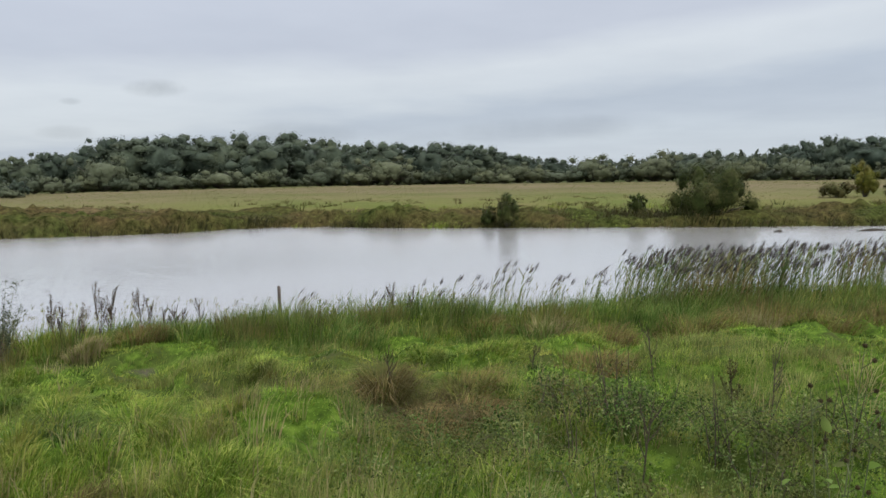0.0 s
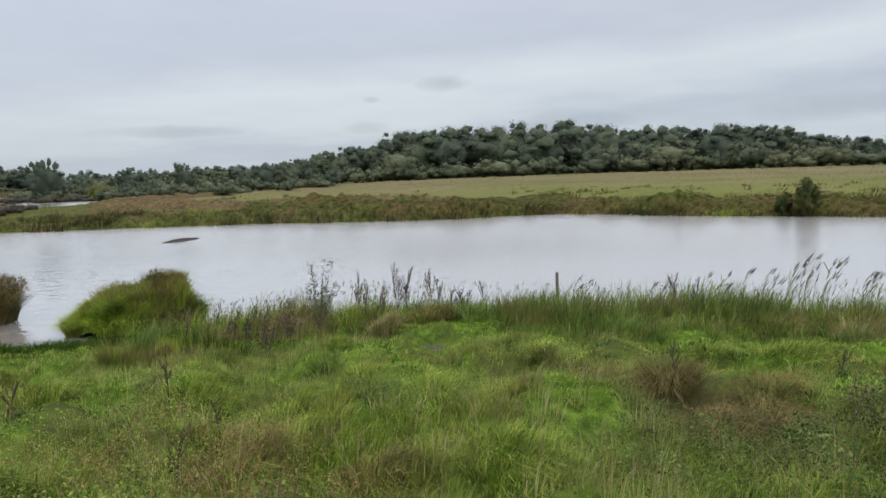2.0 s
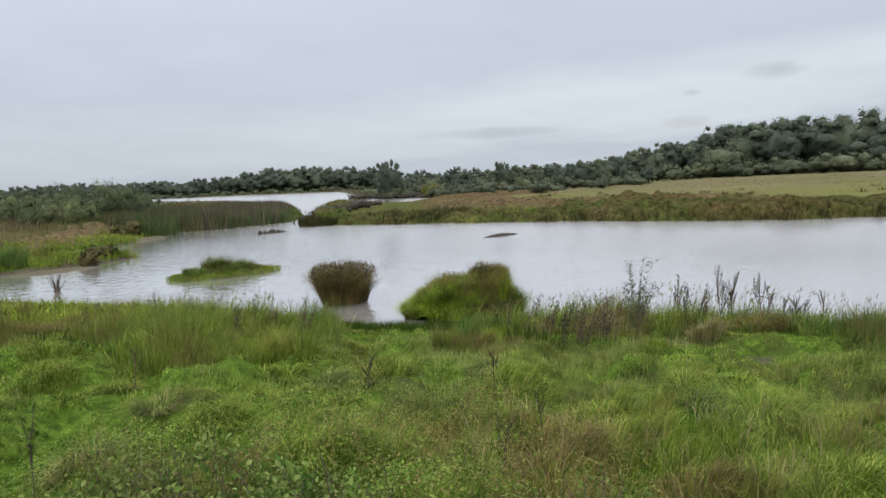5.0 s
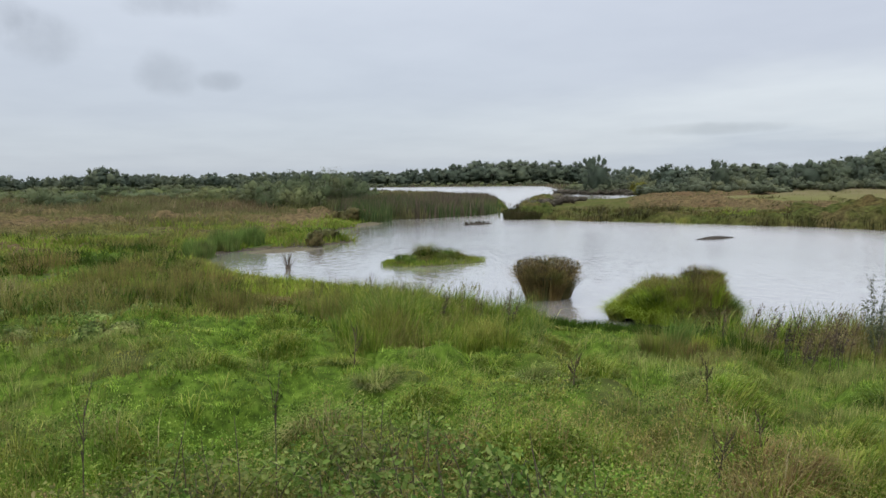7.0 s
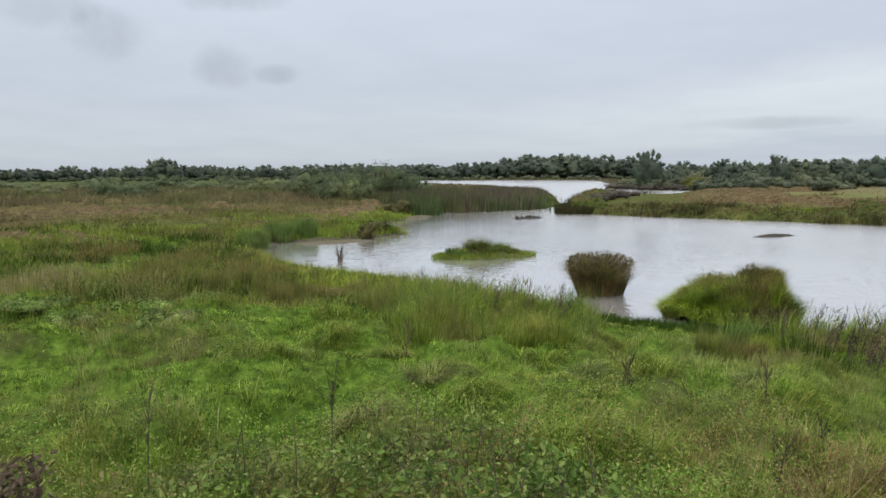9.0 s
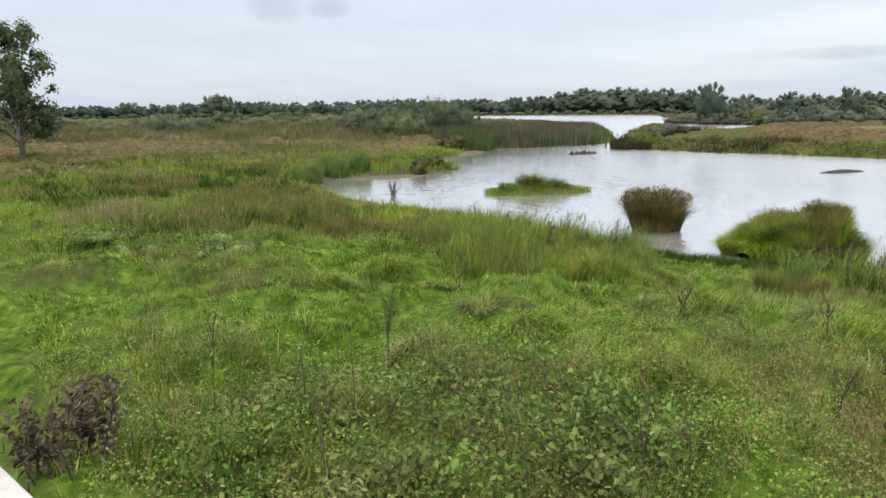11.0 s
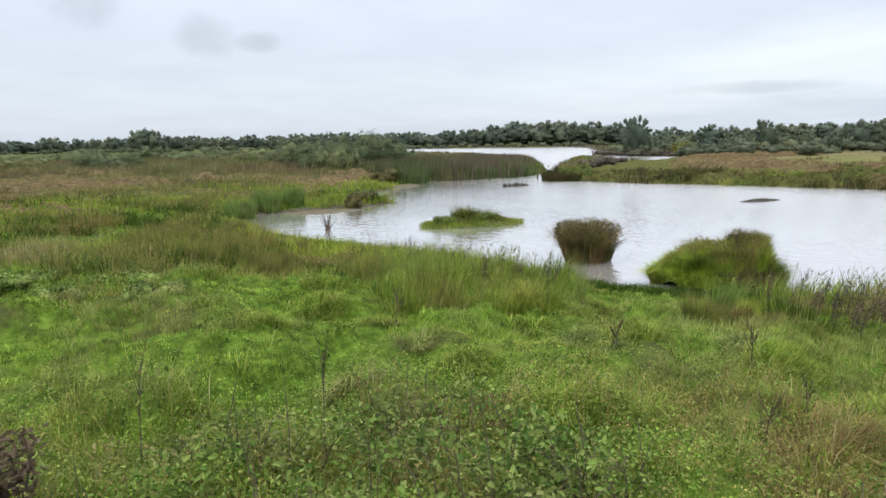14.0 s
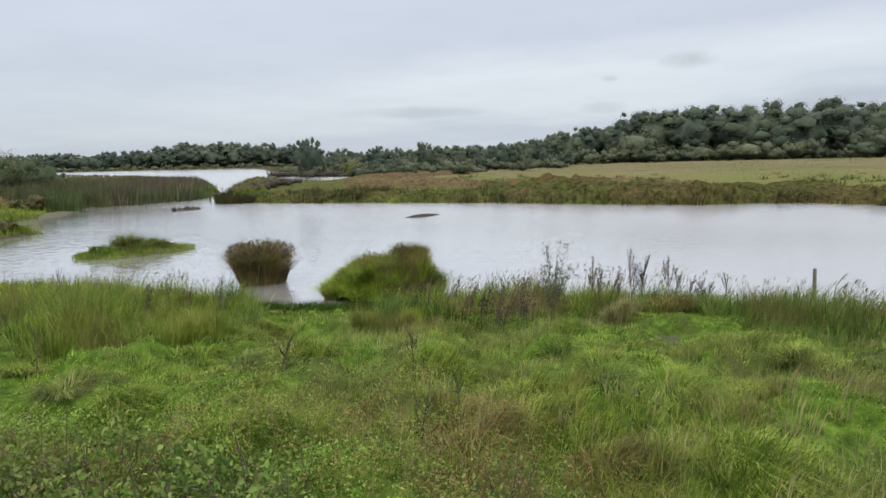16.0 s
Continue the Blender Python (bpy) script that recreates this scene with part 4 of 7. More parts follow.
# upright tufts of rush round the landing and in the marsh
for i, (px, py, rad, tl, mat, text) in enumerate([(-8.25, 7.9, 0.3, 0.72, M_brownrush, "upright russet-brown rush tuft above the landing"), (-8.0, 8.25, 0.22, 0.6, M_straw, "upright russet-brown rush tuft above the landing"),
                                                  (-7.6, 9.15, 0.5, 0.5, M_sward, "dark green rush tuft on the pond bank"), (-8.9, 9.7, 0.3, 0.42, M_brightsedge, "bright yellow-green sedge tuft beside the landing"),
                                                  (-23.5, 1.2, 1.0, 0.8, M_brownrush, "upright brown rush tuft in the marsh"),
                                                  (-18.5, 2.1, 0.8, 0.85, M_brownrush, "upright brown rush tuft in the marsh"), (-16.3, 3.1, 0.7, 0.8, M_brownrush, "upright brown rush tuft in the marsh"),
                                                  (-26.0, 2.0, 1.0, 0.8, M_straw, "dark withered rush tuft in the marsh"), (-21.0, 3.4, 0.9, 0.75, M_straw, "dark withered rush tuft in the marsh"),
                                                  (-30.5, -0.5, 1.2, 0.7, M_straw, "dark withered rush tuft in the marsh"), (-14.2, 4.6, 0.6, 0.75, M_brownrush, "upright brown rush tuft in the marsh"),
                                                  (-19.6, -2.2, 0.9, 0.6, M_dry, "pale straw-coloured grass tuft in the marsh"), (-22.0, -1.6, 0.9, 0.6, M_dry, "pale straw-coloured grass tuft in the marsh"),
                                                  (2.2, 13.9, 0.7, 0.7, M_brownrush, "upright brown rush tuft on the pond bank"), (6.4, 13.9, 0.8, 0.75, M_straw, "dark withered rush tuft on the pond bank"),
                                                  (-2.6, 13.6, 0.6, 0.8, M_reed, "deep green rush tuft on the pond bank"), (-3.6, 13.3, 0.6, 0.75, M_reed, "deep green rush tuft on the pond bank"),
                                                  (-1.0, 13.9, 0.6, 0.75, M_reed, "deep green rush tuft on the pond bank"), (0.4, 14.1, 0.6, 0.8, M_reed, "deep green rush tuft on the pond bank")]):
    tuft("rush_tuft", text, "rushes", (px, py), rad, tl, 1000, mat, 160 + i, 0.009, (0.02, 0.42), 0.3, "rush tufts", dome=0.15, second=M_rough)


# ---- bank growth along the near waterline ----
def landing(x, y):
    """The low open place where the turf runs down to the water."""
    return smooth((np.hypot((x + 11.6) * 0.75, (y - 9.5) * 0.8) - 1.0) / 0.9)


x, y = along(rng, NEAR_SHORE[1:], 15000, 4.6)
sd = shore(x, y)
wide = 1.3 + 3.0 * (fbm(x * 0.45, y * 0.45, 71) - 0.42) + 1.5 * smooth((x + 6.5) / 3)
keep = (sd > -0.3) & (sd < wide) & (rng.random(len(x)) < landing(x, y) * (0.4 + 0.8 * smooth((fbm(x * 0.9, y * 0.9, 72) - 0.3) / 0.3)))
x, y, sd = x[keep], y[keep], sd[keep]
tall = (0.32 + 0.62 * fbm(x * 0.6, y * 0.6, 73) ** 1.3 + 0.12 * smooth((x + 6) / 5)) * rng.uniform(0.7, 1.15, len(x)) * (1 - 0.5 * smooth((sd - 0.9) / 2.2))
pale = (x < -12.6) | (rng.random(len(x)) < 0.12 + (0.78 - 0.45 * smooth((x + 7) / 2)) * smooth((fbm(x * 0.7, y * 0.7, 70) - 0.42) / 0.2))
me = tufts("bank_sedge", rng, x[~pale], y[~pale], 24, 0.14, tall[~pale], 0.013, M_sedge, (0.15, 0.9))
stuff("bank_sedge", me, "tall green sedge along the water's edge", "sedge")
straw = pale & (rng.random(len(x)) < (1 - 0.6 * smooth((-13 - x) / 2)) * (0.10 + 0.9 * smooth((-6.5 - x) / 2)) * (0.15 + 0.75 * smooth((fbm(x * 0.8, y * 0.8, 69) - 0.42) / 0.2)))
me = tufts("bank_straw", rng, x[straw], y[straw], 22, 0.15, tall[straw] * rng.uniform(0.5, 1.35, int(straw.sum())) * np.where(x[straw] < -20, 0.55, 0.95), 0.008, M_brownrush, (0.02, 0.55))
stuff("bank_straw", me, "straw-brown rushes and dead grass on the pond bank", "grass")
pale &= ~straw
me = tufts("bank_grass", rng, x[pale], y[pale], 18, 0.15, tall[pale] * np.where(x[pale] < -20, 0.55, 0.95), 0.012, M_rough, (0.2, 1.1))
stuff("bank_grass", me, "long pale grass among the sedge on the pond bank", "grass")
# the dark short sward on the bank's wet face
x, y = along(rng, NEAR_SHORE[5:12], 5200, 1.4)
sd = shore(x, y)
keep = (sd > -0.12) & (sd < np.where(landing(x, y) < 0.9, 1.0, 0.5))
x, y = x[keep], y[keep]
stuff("bank_sward", tufts("bank_sward", rng, x, y, 20, 0.12, rng.uniform(0.12, 0.26, len(x)), 0.010, M_sward, (0.1, 0.7)), "short dark green sward on the wet face of the bank", "grass")
# the deep stand of sedge and rushes between the turf and the cove
x, y = scatter(rng, 3000, 52, 72, 10.2, 18, 1.6)
sd = shore(x, y)
a = np.degrees(np.arctan2(-x, y))
inner = 10.9 + 1.6 * (fbm(x * 0.5, y * 0.5, 78) - 0.4) + 2.2 * smooth((58 - a) / 4)
keep = (sd > 0.05) & (np.hypot(x, y) > inner) & (rng.random(len(x)) < (0.35 + 0.75 * smooth((fbm(x * 0.9, y * 0.9, 74) - 0.3) / 0.25)) * smooth((a - 54.3) / 2.0) * smooth((72 - a) / 3))
x, y = x[keep], y[keep]
tall = (0.14 + 0.95 * fbm(x * 1.2, y * 1.2, 75) ** 1.4) * rng.uniform(0.5, 1.25, len(x))
kind_ = 0.55 * rng.random(len(x)) + 0.25 + 1.9 * (fbm(x * 0.9, y * 0.9, 76) - 0.5)
for name, lo, hi, m, text in (("cove_sedge", -9, 0.30, M_sedge, "tall green sedge between the turf and the cove"), ("cove_grass", 0.30, 0.90, M_rough, "tall pale grass between the turf and the cove"),
                              ("cove_rush", 0.90, 9, M_brownrush, "tall brown rushes between the turf and the cove")):
    k = (kind_ >= lo) & (kind_ < hi)
    stuff(name, tufts(name, rng, x[k], y[k], 26, 0.17, tall[k], 0.009, m, (0.1, 0.95)), text, "sedge")
# thin flowering stalks that stand over the bank growth
x, y = along(rng, NEAR_SHORE[2:11], 4600, 2.4)
sd = shore(x, y)
keep = (sd > -0.1) & (sd < 1.5) & (rng.random(len(x)) < landing(x, y) * (1 - 0.6 * smooth((x + 7) / 2)) * smooth((fbm(x * 0.8, y * 0.8, 79) - 0.42) / 0.12))
x, y = x[keep], y[keep]
n = len(x)
away = WIND + rng.normal(0, 0.35, (n, 2))
away /= np.linalg.norm(away, axis=1, keepdims=True)
p = np.stack([x, y, height(x, y)], 1)
tl, ln = rng.uniform(0.4, 0.85, n), rng.uniform(0.1, 0.5, n)
stalks = [blade_arrays(p, tl, np.full(n, 0.006), ln, away, rng.uniform(0, np.pi, n))]
for _ in range(4):
    at = p + np.concatenate([away * (ln * tl * rng.uniform(0.65, 0.95, n))[:, None], (tl * rng.uniform(0.8, 0.97, n))[:, None]], 1)
    stalks.append(blade_arrays(at, rng.uniform(0.05, 0.12, n), np.full(n, 0.011), rng.uniform(0.4, 1.3, n), away, rng.uniform(0, np.pi, n)))
stuff("grass_stalks", mesh_of("grass_stalks", *join(stalks), [M_brownrush]), "thin dry flowering grass stalks over the bank", "grass")

# brown rushes: west of the landing, and before the reed bed
x, y = along(rng, NEAR_SHORE[6:], 4200, 3.2)
u, w = along(rng, NEAR_SHORE[1:5], 3600, 4.2)
x, y = np.concatenate([x, u]), np.concatenate([y, w])
sd = shore(x, y)
keep = (sd > 0.1) & (sd < 2.9) & (rng.random(len(x)) < landing(x, y) * (0.85 - 0.68 * smooth((x + 8.5) / 2)) * (1 - 0.55 * smooth((-14 - x) / 3)) * smooth((fbm(x * 0.6, y * 0.6, 76) - 0.50) / 0.12)) & ((x < -12.5) | (sd > 0.35))
x, y = x[keep], y[keep]
me = tufts("bank_rush", rng, x, y, 24, 0.15, (0.2 + 0.55 * fbm(x * 1.1, y * 1.1, 77)) * rng.uniform(0.4, 1.55, len(x)), 0.010, M_brownrush, (0.05, 0.6))
stuff("bank_rush", me, "russet rushes and dry grass on the pond bank", "rushes")


# ---- reeds ----
def reed_arrays(rng, p, tall):
    """Reeds: a stem, long leaves and a drooping plume each, all swept one way."""
    n = len(p)
    lean = rng.uniform(0.15, 0.5, n)
    away = WIND + rng.normal(0, 0.2, (n, 2))
    away /= np.linalg.norm(away, axis=1, keepdims=True)
    sv = blade_arrays(p, tall, np.full(n, 0.012), lean, away, rng.uniform(0, np.pi, n))
    lv = []
    for f in (0.12, 0.25, 0.38, 0.5, 0.6, 0.7, 0.8):
        at = p + np.stack([away[:, 0] * lean * tall * f * 0.55, away[:, 1] * lean * tall * f * 0.55, tall * f], 1)
        d = WIND + rng.normal(0, 0.6, (n, 2))
        d /= np.linalg.norm(d, axis=1, keepdims=True)
        lv.append(blade_arrays(at, tall * rng.uniform(0.16, 0.3, n), np.full(n, 0.02), rng.uniform(0.7, 1.5, n), d, rng.uniform(0, np.pi, n)))
    top = p + np.stack([away[:, 0] * lean * tall * 0.86, away[:, 1] * lean * tall * 0.86, tall * (0.92 - 0.3 * lean**2)], 1)
    pl = []
    for _ in range(8):
        d = WIND + rng.normal(0, 0.16, (n, 2))
        d /= np.linalg.norm(d, axis=1, keepdims=True)
        pl.append(blade_arrays(top + rng.normal(0, 0.02, (n, 3)), rng.uniform(0.08, 0.24, n), np.full(n, 0.014), rng.uniform(0.9, 1.7, n), d, rng.uniform(0, np.pi, n)))
    return join([sv, *lv]), join(pl)


x, y = along(rng, NEAR_SHORE[:5], 6500, 2.6)
sd = shore(x, y)
keep = (sd > -1.3) & (sd < 1.3) & (rng.random(len(x)) < smooth((x - 3.4) / 2.0) * (1 - 0.55 * smooth((x - 6.5) / 2.5)))
x, y = x[keep], y[keep]
tall = 1.42 * rng.uniform(0.7, 1.12, len(x))
bed = thing("reed_bed", "tall green reeds with dark plumes bent by the wind", "reeds", kind="stuff")
leafy, plumes = reed_arrays(rng, np.stack([x, y, np.maximum(height(x, y), -0.1)], 1), tall)
part("reed_growth", mesh_of("reed_growth", *leafy, [M_reed]), bed)
part("plumage", mesh_of("plumage", *plumes, [M_plume]), bed, "dark purple-brown feathery seed plumes")
for i, (cx, n, tl) in enumerate([(-0.2, 5, 0.95), (0.6, 8, 1.0), (1.45, 13, 1.2), (2.5, 7, 1.0), (-1.5, 3, 0.9), (-3.0, 3, 0.85), (3.3, 8, 1.05)]):
    g = np.random.default_rng(200 + i)
    cy = 15.3 + 0.2 * cx
    clump = thing("reed_clump", "small clump of reeds with dark drooping plumes", "reeds", (cx, cy, 0), "reed clumps")
    for _ in range(n):
        px, py = g.normal(0, 0.2), g.normal(0, 0.25)
        pz = max(float(height(np.array([cx + px]), np.array([cy + py]))[0]), -0.1)
        leafy, plume = reed_arrays(g, np.array([[px, py, pz]]), np.array([tl * g.uniform(0.75, 1.1)]))
        stalk = part("reed", mesh_of("reed", *leafy, [M_reed]), clump)
        part("plume", mesh_of("plume", *plume, [M_plume]), stalk, "dark feathery plume")


# ---- tussocks and islets standing in the water ----
def water_tussock(label, at, rx, ry, tall, n, mats, seed, flare=0.4):
    ob = thing("reed_tussock", label, "tussock", (*at, 0))
    g = np.random.default_rng(seed)
    # root mass under the blades
    k, rows = 28, 7
    vs = []
    for i in range(rows):
        f = i / (rows - 1)
        a = np.arange(k) * 2 * np.pi / k
        wob = 1 + 0.12 * np.sin(a * 3 + seed) + 0.07 * np.sin(a * 7 + 2 * seed)
        rad = (1 - f**3) ** 0.5 * 0.8 * wob
        vs.append(np.stack([rx * rad * np.cos(a), ry * rad * np.sin(a), np.full(k, -0.35 + 0.55 * f)], 1))
    q = [(i * k + j, i * k + (j + 1) % k, (i + 1) * k + (j + 1) % k, (i + 1) * k + j) for i in range(rows - 1) for j in range(k)]
    part("root_mass", mesh_of("root_mass", np.concatenate(vs), q, None, [M_mud], True), ob, "dark matted roots at the waterline")
    # the growth stands in separate sheaves, each with its own height and kind
    n_sub = max(34, int(rx * ry * 34))
    a, rr = g.uniform(0, 2 * np.pi, n_sub), g.random(n_sub) ** 0.55 * 0.9
    su, sv = rr * np.cos(a), rr * np.sin(a)
    for u, v in zip(su, sv):
        pick = [q for q in mats if q[2](u, v, g.normal(0, 0.15))] or mats[:1]
        mat, name, _, hs = pick[g.integers(len(pick))]
        m = n // n_sub
        b, f = g.uniform(0, 2 * np.pi, m), g.random(m) ** 0.6
        k = 0.21 * g.uniform(0.8, 1.3)
        px, py = rx * u + k * f * np.cos(b), ry * v + k * f * np.sin(b)
        out = np.stack([np.cos(b), np.sin(b)], 1) * (0.3 + f)[:, None] + np.array([u, v]) * flare * 2.2 + WIND * 0.25 + g.normal(0, 0.25, (m, 2))
        out /= np.linalg.norm(out, axis=1, keepdims=True)
        edge = u * u + v * v
        hh = tall * hs * g.uniform(0.68, 1.12) * (1 - 0.03 * edge) * g.uniform(0.45, 1.08, m)
        vv, qq, t = blade_arrays(np.stack([px, py, np.full(m, -0.02)], 1), hh, g.uniform(0.008, 0.018, m), 0.05 + flare * edge + g.uniform(0, 0.38, m), out, g.uniform(0, np.pi, m))
        part(name, mesh_of(name, vv, qq, t, [mat]), ob)
    m = 900
    a, f = g.uniform(0, 2 * np.pi, m), g.random(m) ** 0.5
    rim = g.random(m) < 0.35
    up = np.where(rim, g.uniform(0.55, 0.9, m), 1.02 - 0.15 * f**4 + g.normal(0, 0.07, m))
    rr = np.where(rim, (1.3 + 0.62 * up) * g.uniform(0.9, 1.03, m), 1.92 * f) * (1 + 0.08 * np.cos(a))
    way = np.stack([np.cos(a), np.sin(a)], 1)
    seed_heads(ob, g, np.stack([rx * rr * way[:, 0], ry * rr * way[:, 1], tall * 0.86 * up], 1), way, 0.09, (M_brownbush, M_plume, M_straw, M_brownbush))
    return ob


def seed_heads(ob, g, pts, out, size, mats):
    """Drooping seed heads at the blades' ends: each a spray of short bent bristles."""
    for k, mat in enumerate(mats):
        s = np.arange(len(pts)) % len(mats) == k
        sprays = []
        for _ in range(5):
            d = out[s] + g.normal(0, 0.5, out[s].shape)
            d /= np.linalg.norm(d, axis=1, keepdims=True) + 1e-6
            m = int(s.sum())
            sprays.append(blade_arrays(pts[s] + g.normal(0, 0.03, (m, 3)), size * g.uniform(0.5, 1.2, m), g.uniform(0.008, 0.016, m), g.uniform(0.5, 1.6, m), d, g.uniform(0, np.pi, m)))
        tagged(part("seed_fringe", mesh_of("seed_fringe", *join(sprays), [mat]), ob, "brown seed heads at the blade tips"), kind="stuff")


everywhere = lambda u, v, e: True  # noqa: E731
water_tussock("round clump of brown-tipped rushes standing in the pond", (-16.1, 11.55), 0.47, 0.46, 1.1, 17000,
              [(M_straw, "rush_sheaf", everywhere, 1.0), (M_brownbush, "rush_sheaf", everywhere, 0.9), (M_reed, "green_sheaf", everywhere, 0.92), (M_brownbush, "rush_sheaf", everywhere, 1.0)], 11, 0.68)


def mound_tussock(label, at, turn, rx, ry, profile, n_sub, per, seed):
    """A grown-over mound: an uneven dark core, and arching sheaves rooted all over it."""
    ob = thing("reed_tussock", label, "tussock", (*at, 0))
    ob.rotation_euler[2] = radians(turn)
    g = np.random.default_rng(seed)

    def core(u, v):
        h = np.interp(u, [q[0] for q in profile], [q[1] for q in profile]) - 0.36
        h = h + 0.26 * (fbm(u * 3.4 + 5, v * 3 + seed, 5) - 0.5)
        return np.maximum(h, 0.06) * np.clip(1 - v * v, 0.0, 1) ** 0.6

    k, rows = 44, 14
    vs = []
    for i in range(rows):
        f = i / (rows - 1)
        a = np.arange(k) * 2 * np.pi / k
        u, v = np.cos(a) * (1 - f) * 0.88, np.sin(a) * (1 - f) * 0.8
        vs.append(np.stack([rx * u, ry * v, np.where(i == 0, -0.35, core(u, v) - 0.2)], 1))
    q = [(i * k + j, i * k + (j + 1) % k, (i + 1) * k + (j + 1) % k, (i + 1) * k + j) for i in range(rows - 1) for j in range(k)]
    part("root_mass", mesh_of("root_mass", np.concatenate(vs), q, None, [M_mud], True), ob, "dark matted roots at the waterline")
    tops = []
    for j in range(n_sub):
        skirt = j % 4 == 0
        a, rr = g.uniform(0, 2 * np.pi), g.uniform(0.84, 0.98) if skirt else g.random() ** 0.5 * 0.92
        u, v = rr * math.cos(a), rr * math.sin(a)
        side = u + 0.25 * v + g.normal(0, 0.18)
        bent = g.uniform(0.25, 1.1, per)
        if u > 0.82:
            mat, name, hs = M_sedge, "skirt_sheaf", 0.5
        elif skirt:
            mat, name, hs = (M_brightsedge, "skirt_sheaf", 0.4) if side < -0.1 else (M_reed, "skirt_sheaf", 0.42)
            bent = g.uniform(0.5, 1.3, per)
        elif side < -0.3:
            mat, name, hs = (M_brightsedge, "sedge_sheaf", 0.36) if g.random() < 0.75 else (M_sedge, "green_sheaf", 0.4)
        else:
            mat, name, hs = ((M_brownrush, "rush_sheaf", 0.46), (M_brightsedge, "sedge_sheaf", 0.4), (M_reed, "green_sheaf", 0.46), (M_straw, "rush_sheaf", 0.46), (M_plume, "seed_sheaf", 0.5))[g.choice(5, p=[0.26, 0.46, 0.12, 0.10, 0.06])]
            bent = g.uniform(0.05, 0.6, per)
        b, f = g.uniform(0, 2 * np.pi, per), g.random(per) ** 0.6
        spread = 0.17 * g.uniform(0.8, 1.4)
        px, py = rx * u + spread * f * np.cos(b), ry * v + spread * f * np.sin(b)
        z = core(np.clip(px / rx, -0.99, 0.99), np.clip(py / ry, -0.97, 0.97))
        out = np.stack([np.cos(b), np.sin(b)], 1) * (0.3 + f)[:, None] + np.array([u, v]) * 0.9 + (0.2, -0.1) + g.normal(0, 0.25, (per, 2))
        out /= np.linalg.norm(out, axis=1, keepdims=True)
        hh = hs * g.uniform(0.8, 1.2) * g.uniform(0.45, 1.15, per)
        if name in ("rush_sheaf", "seed_sheaf"):
            tops.append((np.stack([px, py, z + 0.75 * hh], 1)[:8], out[:8]))
        roots = np.stack([px, py, np.where(skirt, np.minimum(z, 0.2), z) - 0.08], 1)
        vv, qq, t = blade_arrays(roots, hh, g.uniform(0.008, 0.018, per), bent, out, g.uniform(0, np.pi, per))
        part(name, mesh_of(name, vv, qq, t, [mat]), ob)
    seed_heads(ob, g, np.concatenate([q[0] for q in tops]), np.concatenate([q[1] for q in tops]), 0.09, (M_straw, M_brownrush, M_straw))
    return ob


# the larger one: bright low sedge on one side, tall rushes on the other, a green skirt
mound_tussock("large mound of bright green sedge and tall rushes in the pond", (-12.09, 12.14), 45, 1.3, 0.9,
              [(-1.0, 0.40), (-0.88, 0.48), (-0.74, 0.72), (-0.5, 0.9), (-0.2, 1.02), (0.1, 0.98), (0.3, 1.1), (0.74, 1.1), (0.81, 0.75), (0.88, 0.52), (1.0, 0.42)], 230, 230, 12)


def mud_islet(name, label, at, rx, ry, turn, tall, seed, mat=M_mud):
    """A low mound with an uneven outline that breaks the water's surface."""
    k, rows = 40, 9
    vs = []
    for i in range(rows):
        f = i / (rows - 1)
        a = np.arange(k) * 2 * np.pi / k
        wob = 1 + 0.16 * np.sin(a * 2 + seed) + 0.09 * np.sin(a * 5 + 2 * seed) + 0.05 * np.sin(a * 11 + seed)
        rad = (1 - f) * wob * 1.25
        vs.append(np.stack([rx * rad * np.cos(a), ry * rad * np.sin(a), -0.25 + (tall + 0.25) * (1 - (1 - f) ** 1.8) + 0.012 * np.sin(a * 6 + i * 2)], 1))
    q = [(i * k + j, i * k + (j + 1) % k, (i + 1) * k + (j + 1) % k, (i + 1) * k + j) for i in range(rows - 1) for j in range(k)]
    ob = thing(name, label, "islet", (*at, 0))
    ob.rotation_euler[2] = radians(turn)
    part("mud_mound", mesh_of("mud_mound", np.concatenate(vs), q, None, [mat], True), ob)
    return ob


islet = mud_islet("islet", "low muddy islet with short green plants", (-25.26, 12.95), 2.15, 1.3, 88, 0.22, 3, M_algae)
g = np.random.default_rng(31)
for _ in range(110):
    a, f = g.uniform(0, 2 * np.pi), g.random() ** 0.6
    cx, cy = 1.95 * f * math.cos(a) - 0.1, 0.9 * f * math.sin(a) + 0.2
    mat, name, tl = ((M_sedge, "sedge_sheaf", 0.5), (M_reed, "sedge_sheaf", 0.5), (M_brightsedge, "sedge_sheaf", 0.3), (M_brownrush, "withered_sheaf", 0.5), (M_sward, "sedge_sheaf", 0.45))[g.integers(5)]
    m = 130
    b, q1 = g.uniform(0, 2 * np.pi, m), g.random(m) ** 0.6
    px, py = cx + 0.2 * q1 * np.cos(b), cy + 0.2 * q1 * np.sin(b)
    hh = tl * 1.5 * g.uniform(0.3, 1.3) * g.uniform(0.4, 1.1, m) * (1 - 0.78 * f)
    v, q, t = blade_arrays(np.stack([px, py, np.full(m, 0.02 + 0.1 * (1 - f))], 1), hh, g.uniform(0.010, 0.022, m), g.uniform(0.1, 0.8, m), np.stack([np.cos(b), np.sin(b)], 1), g.uniform(0, np.pi, m))
    part(name, mesh_of(name, v, q, t, [mat]), islet)
m = 3000
a, f = g.uniform(0, 2 * np.pi, m), g.random(m) ** 0.5
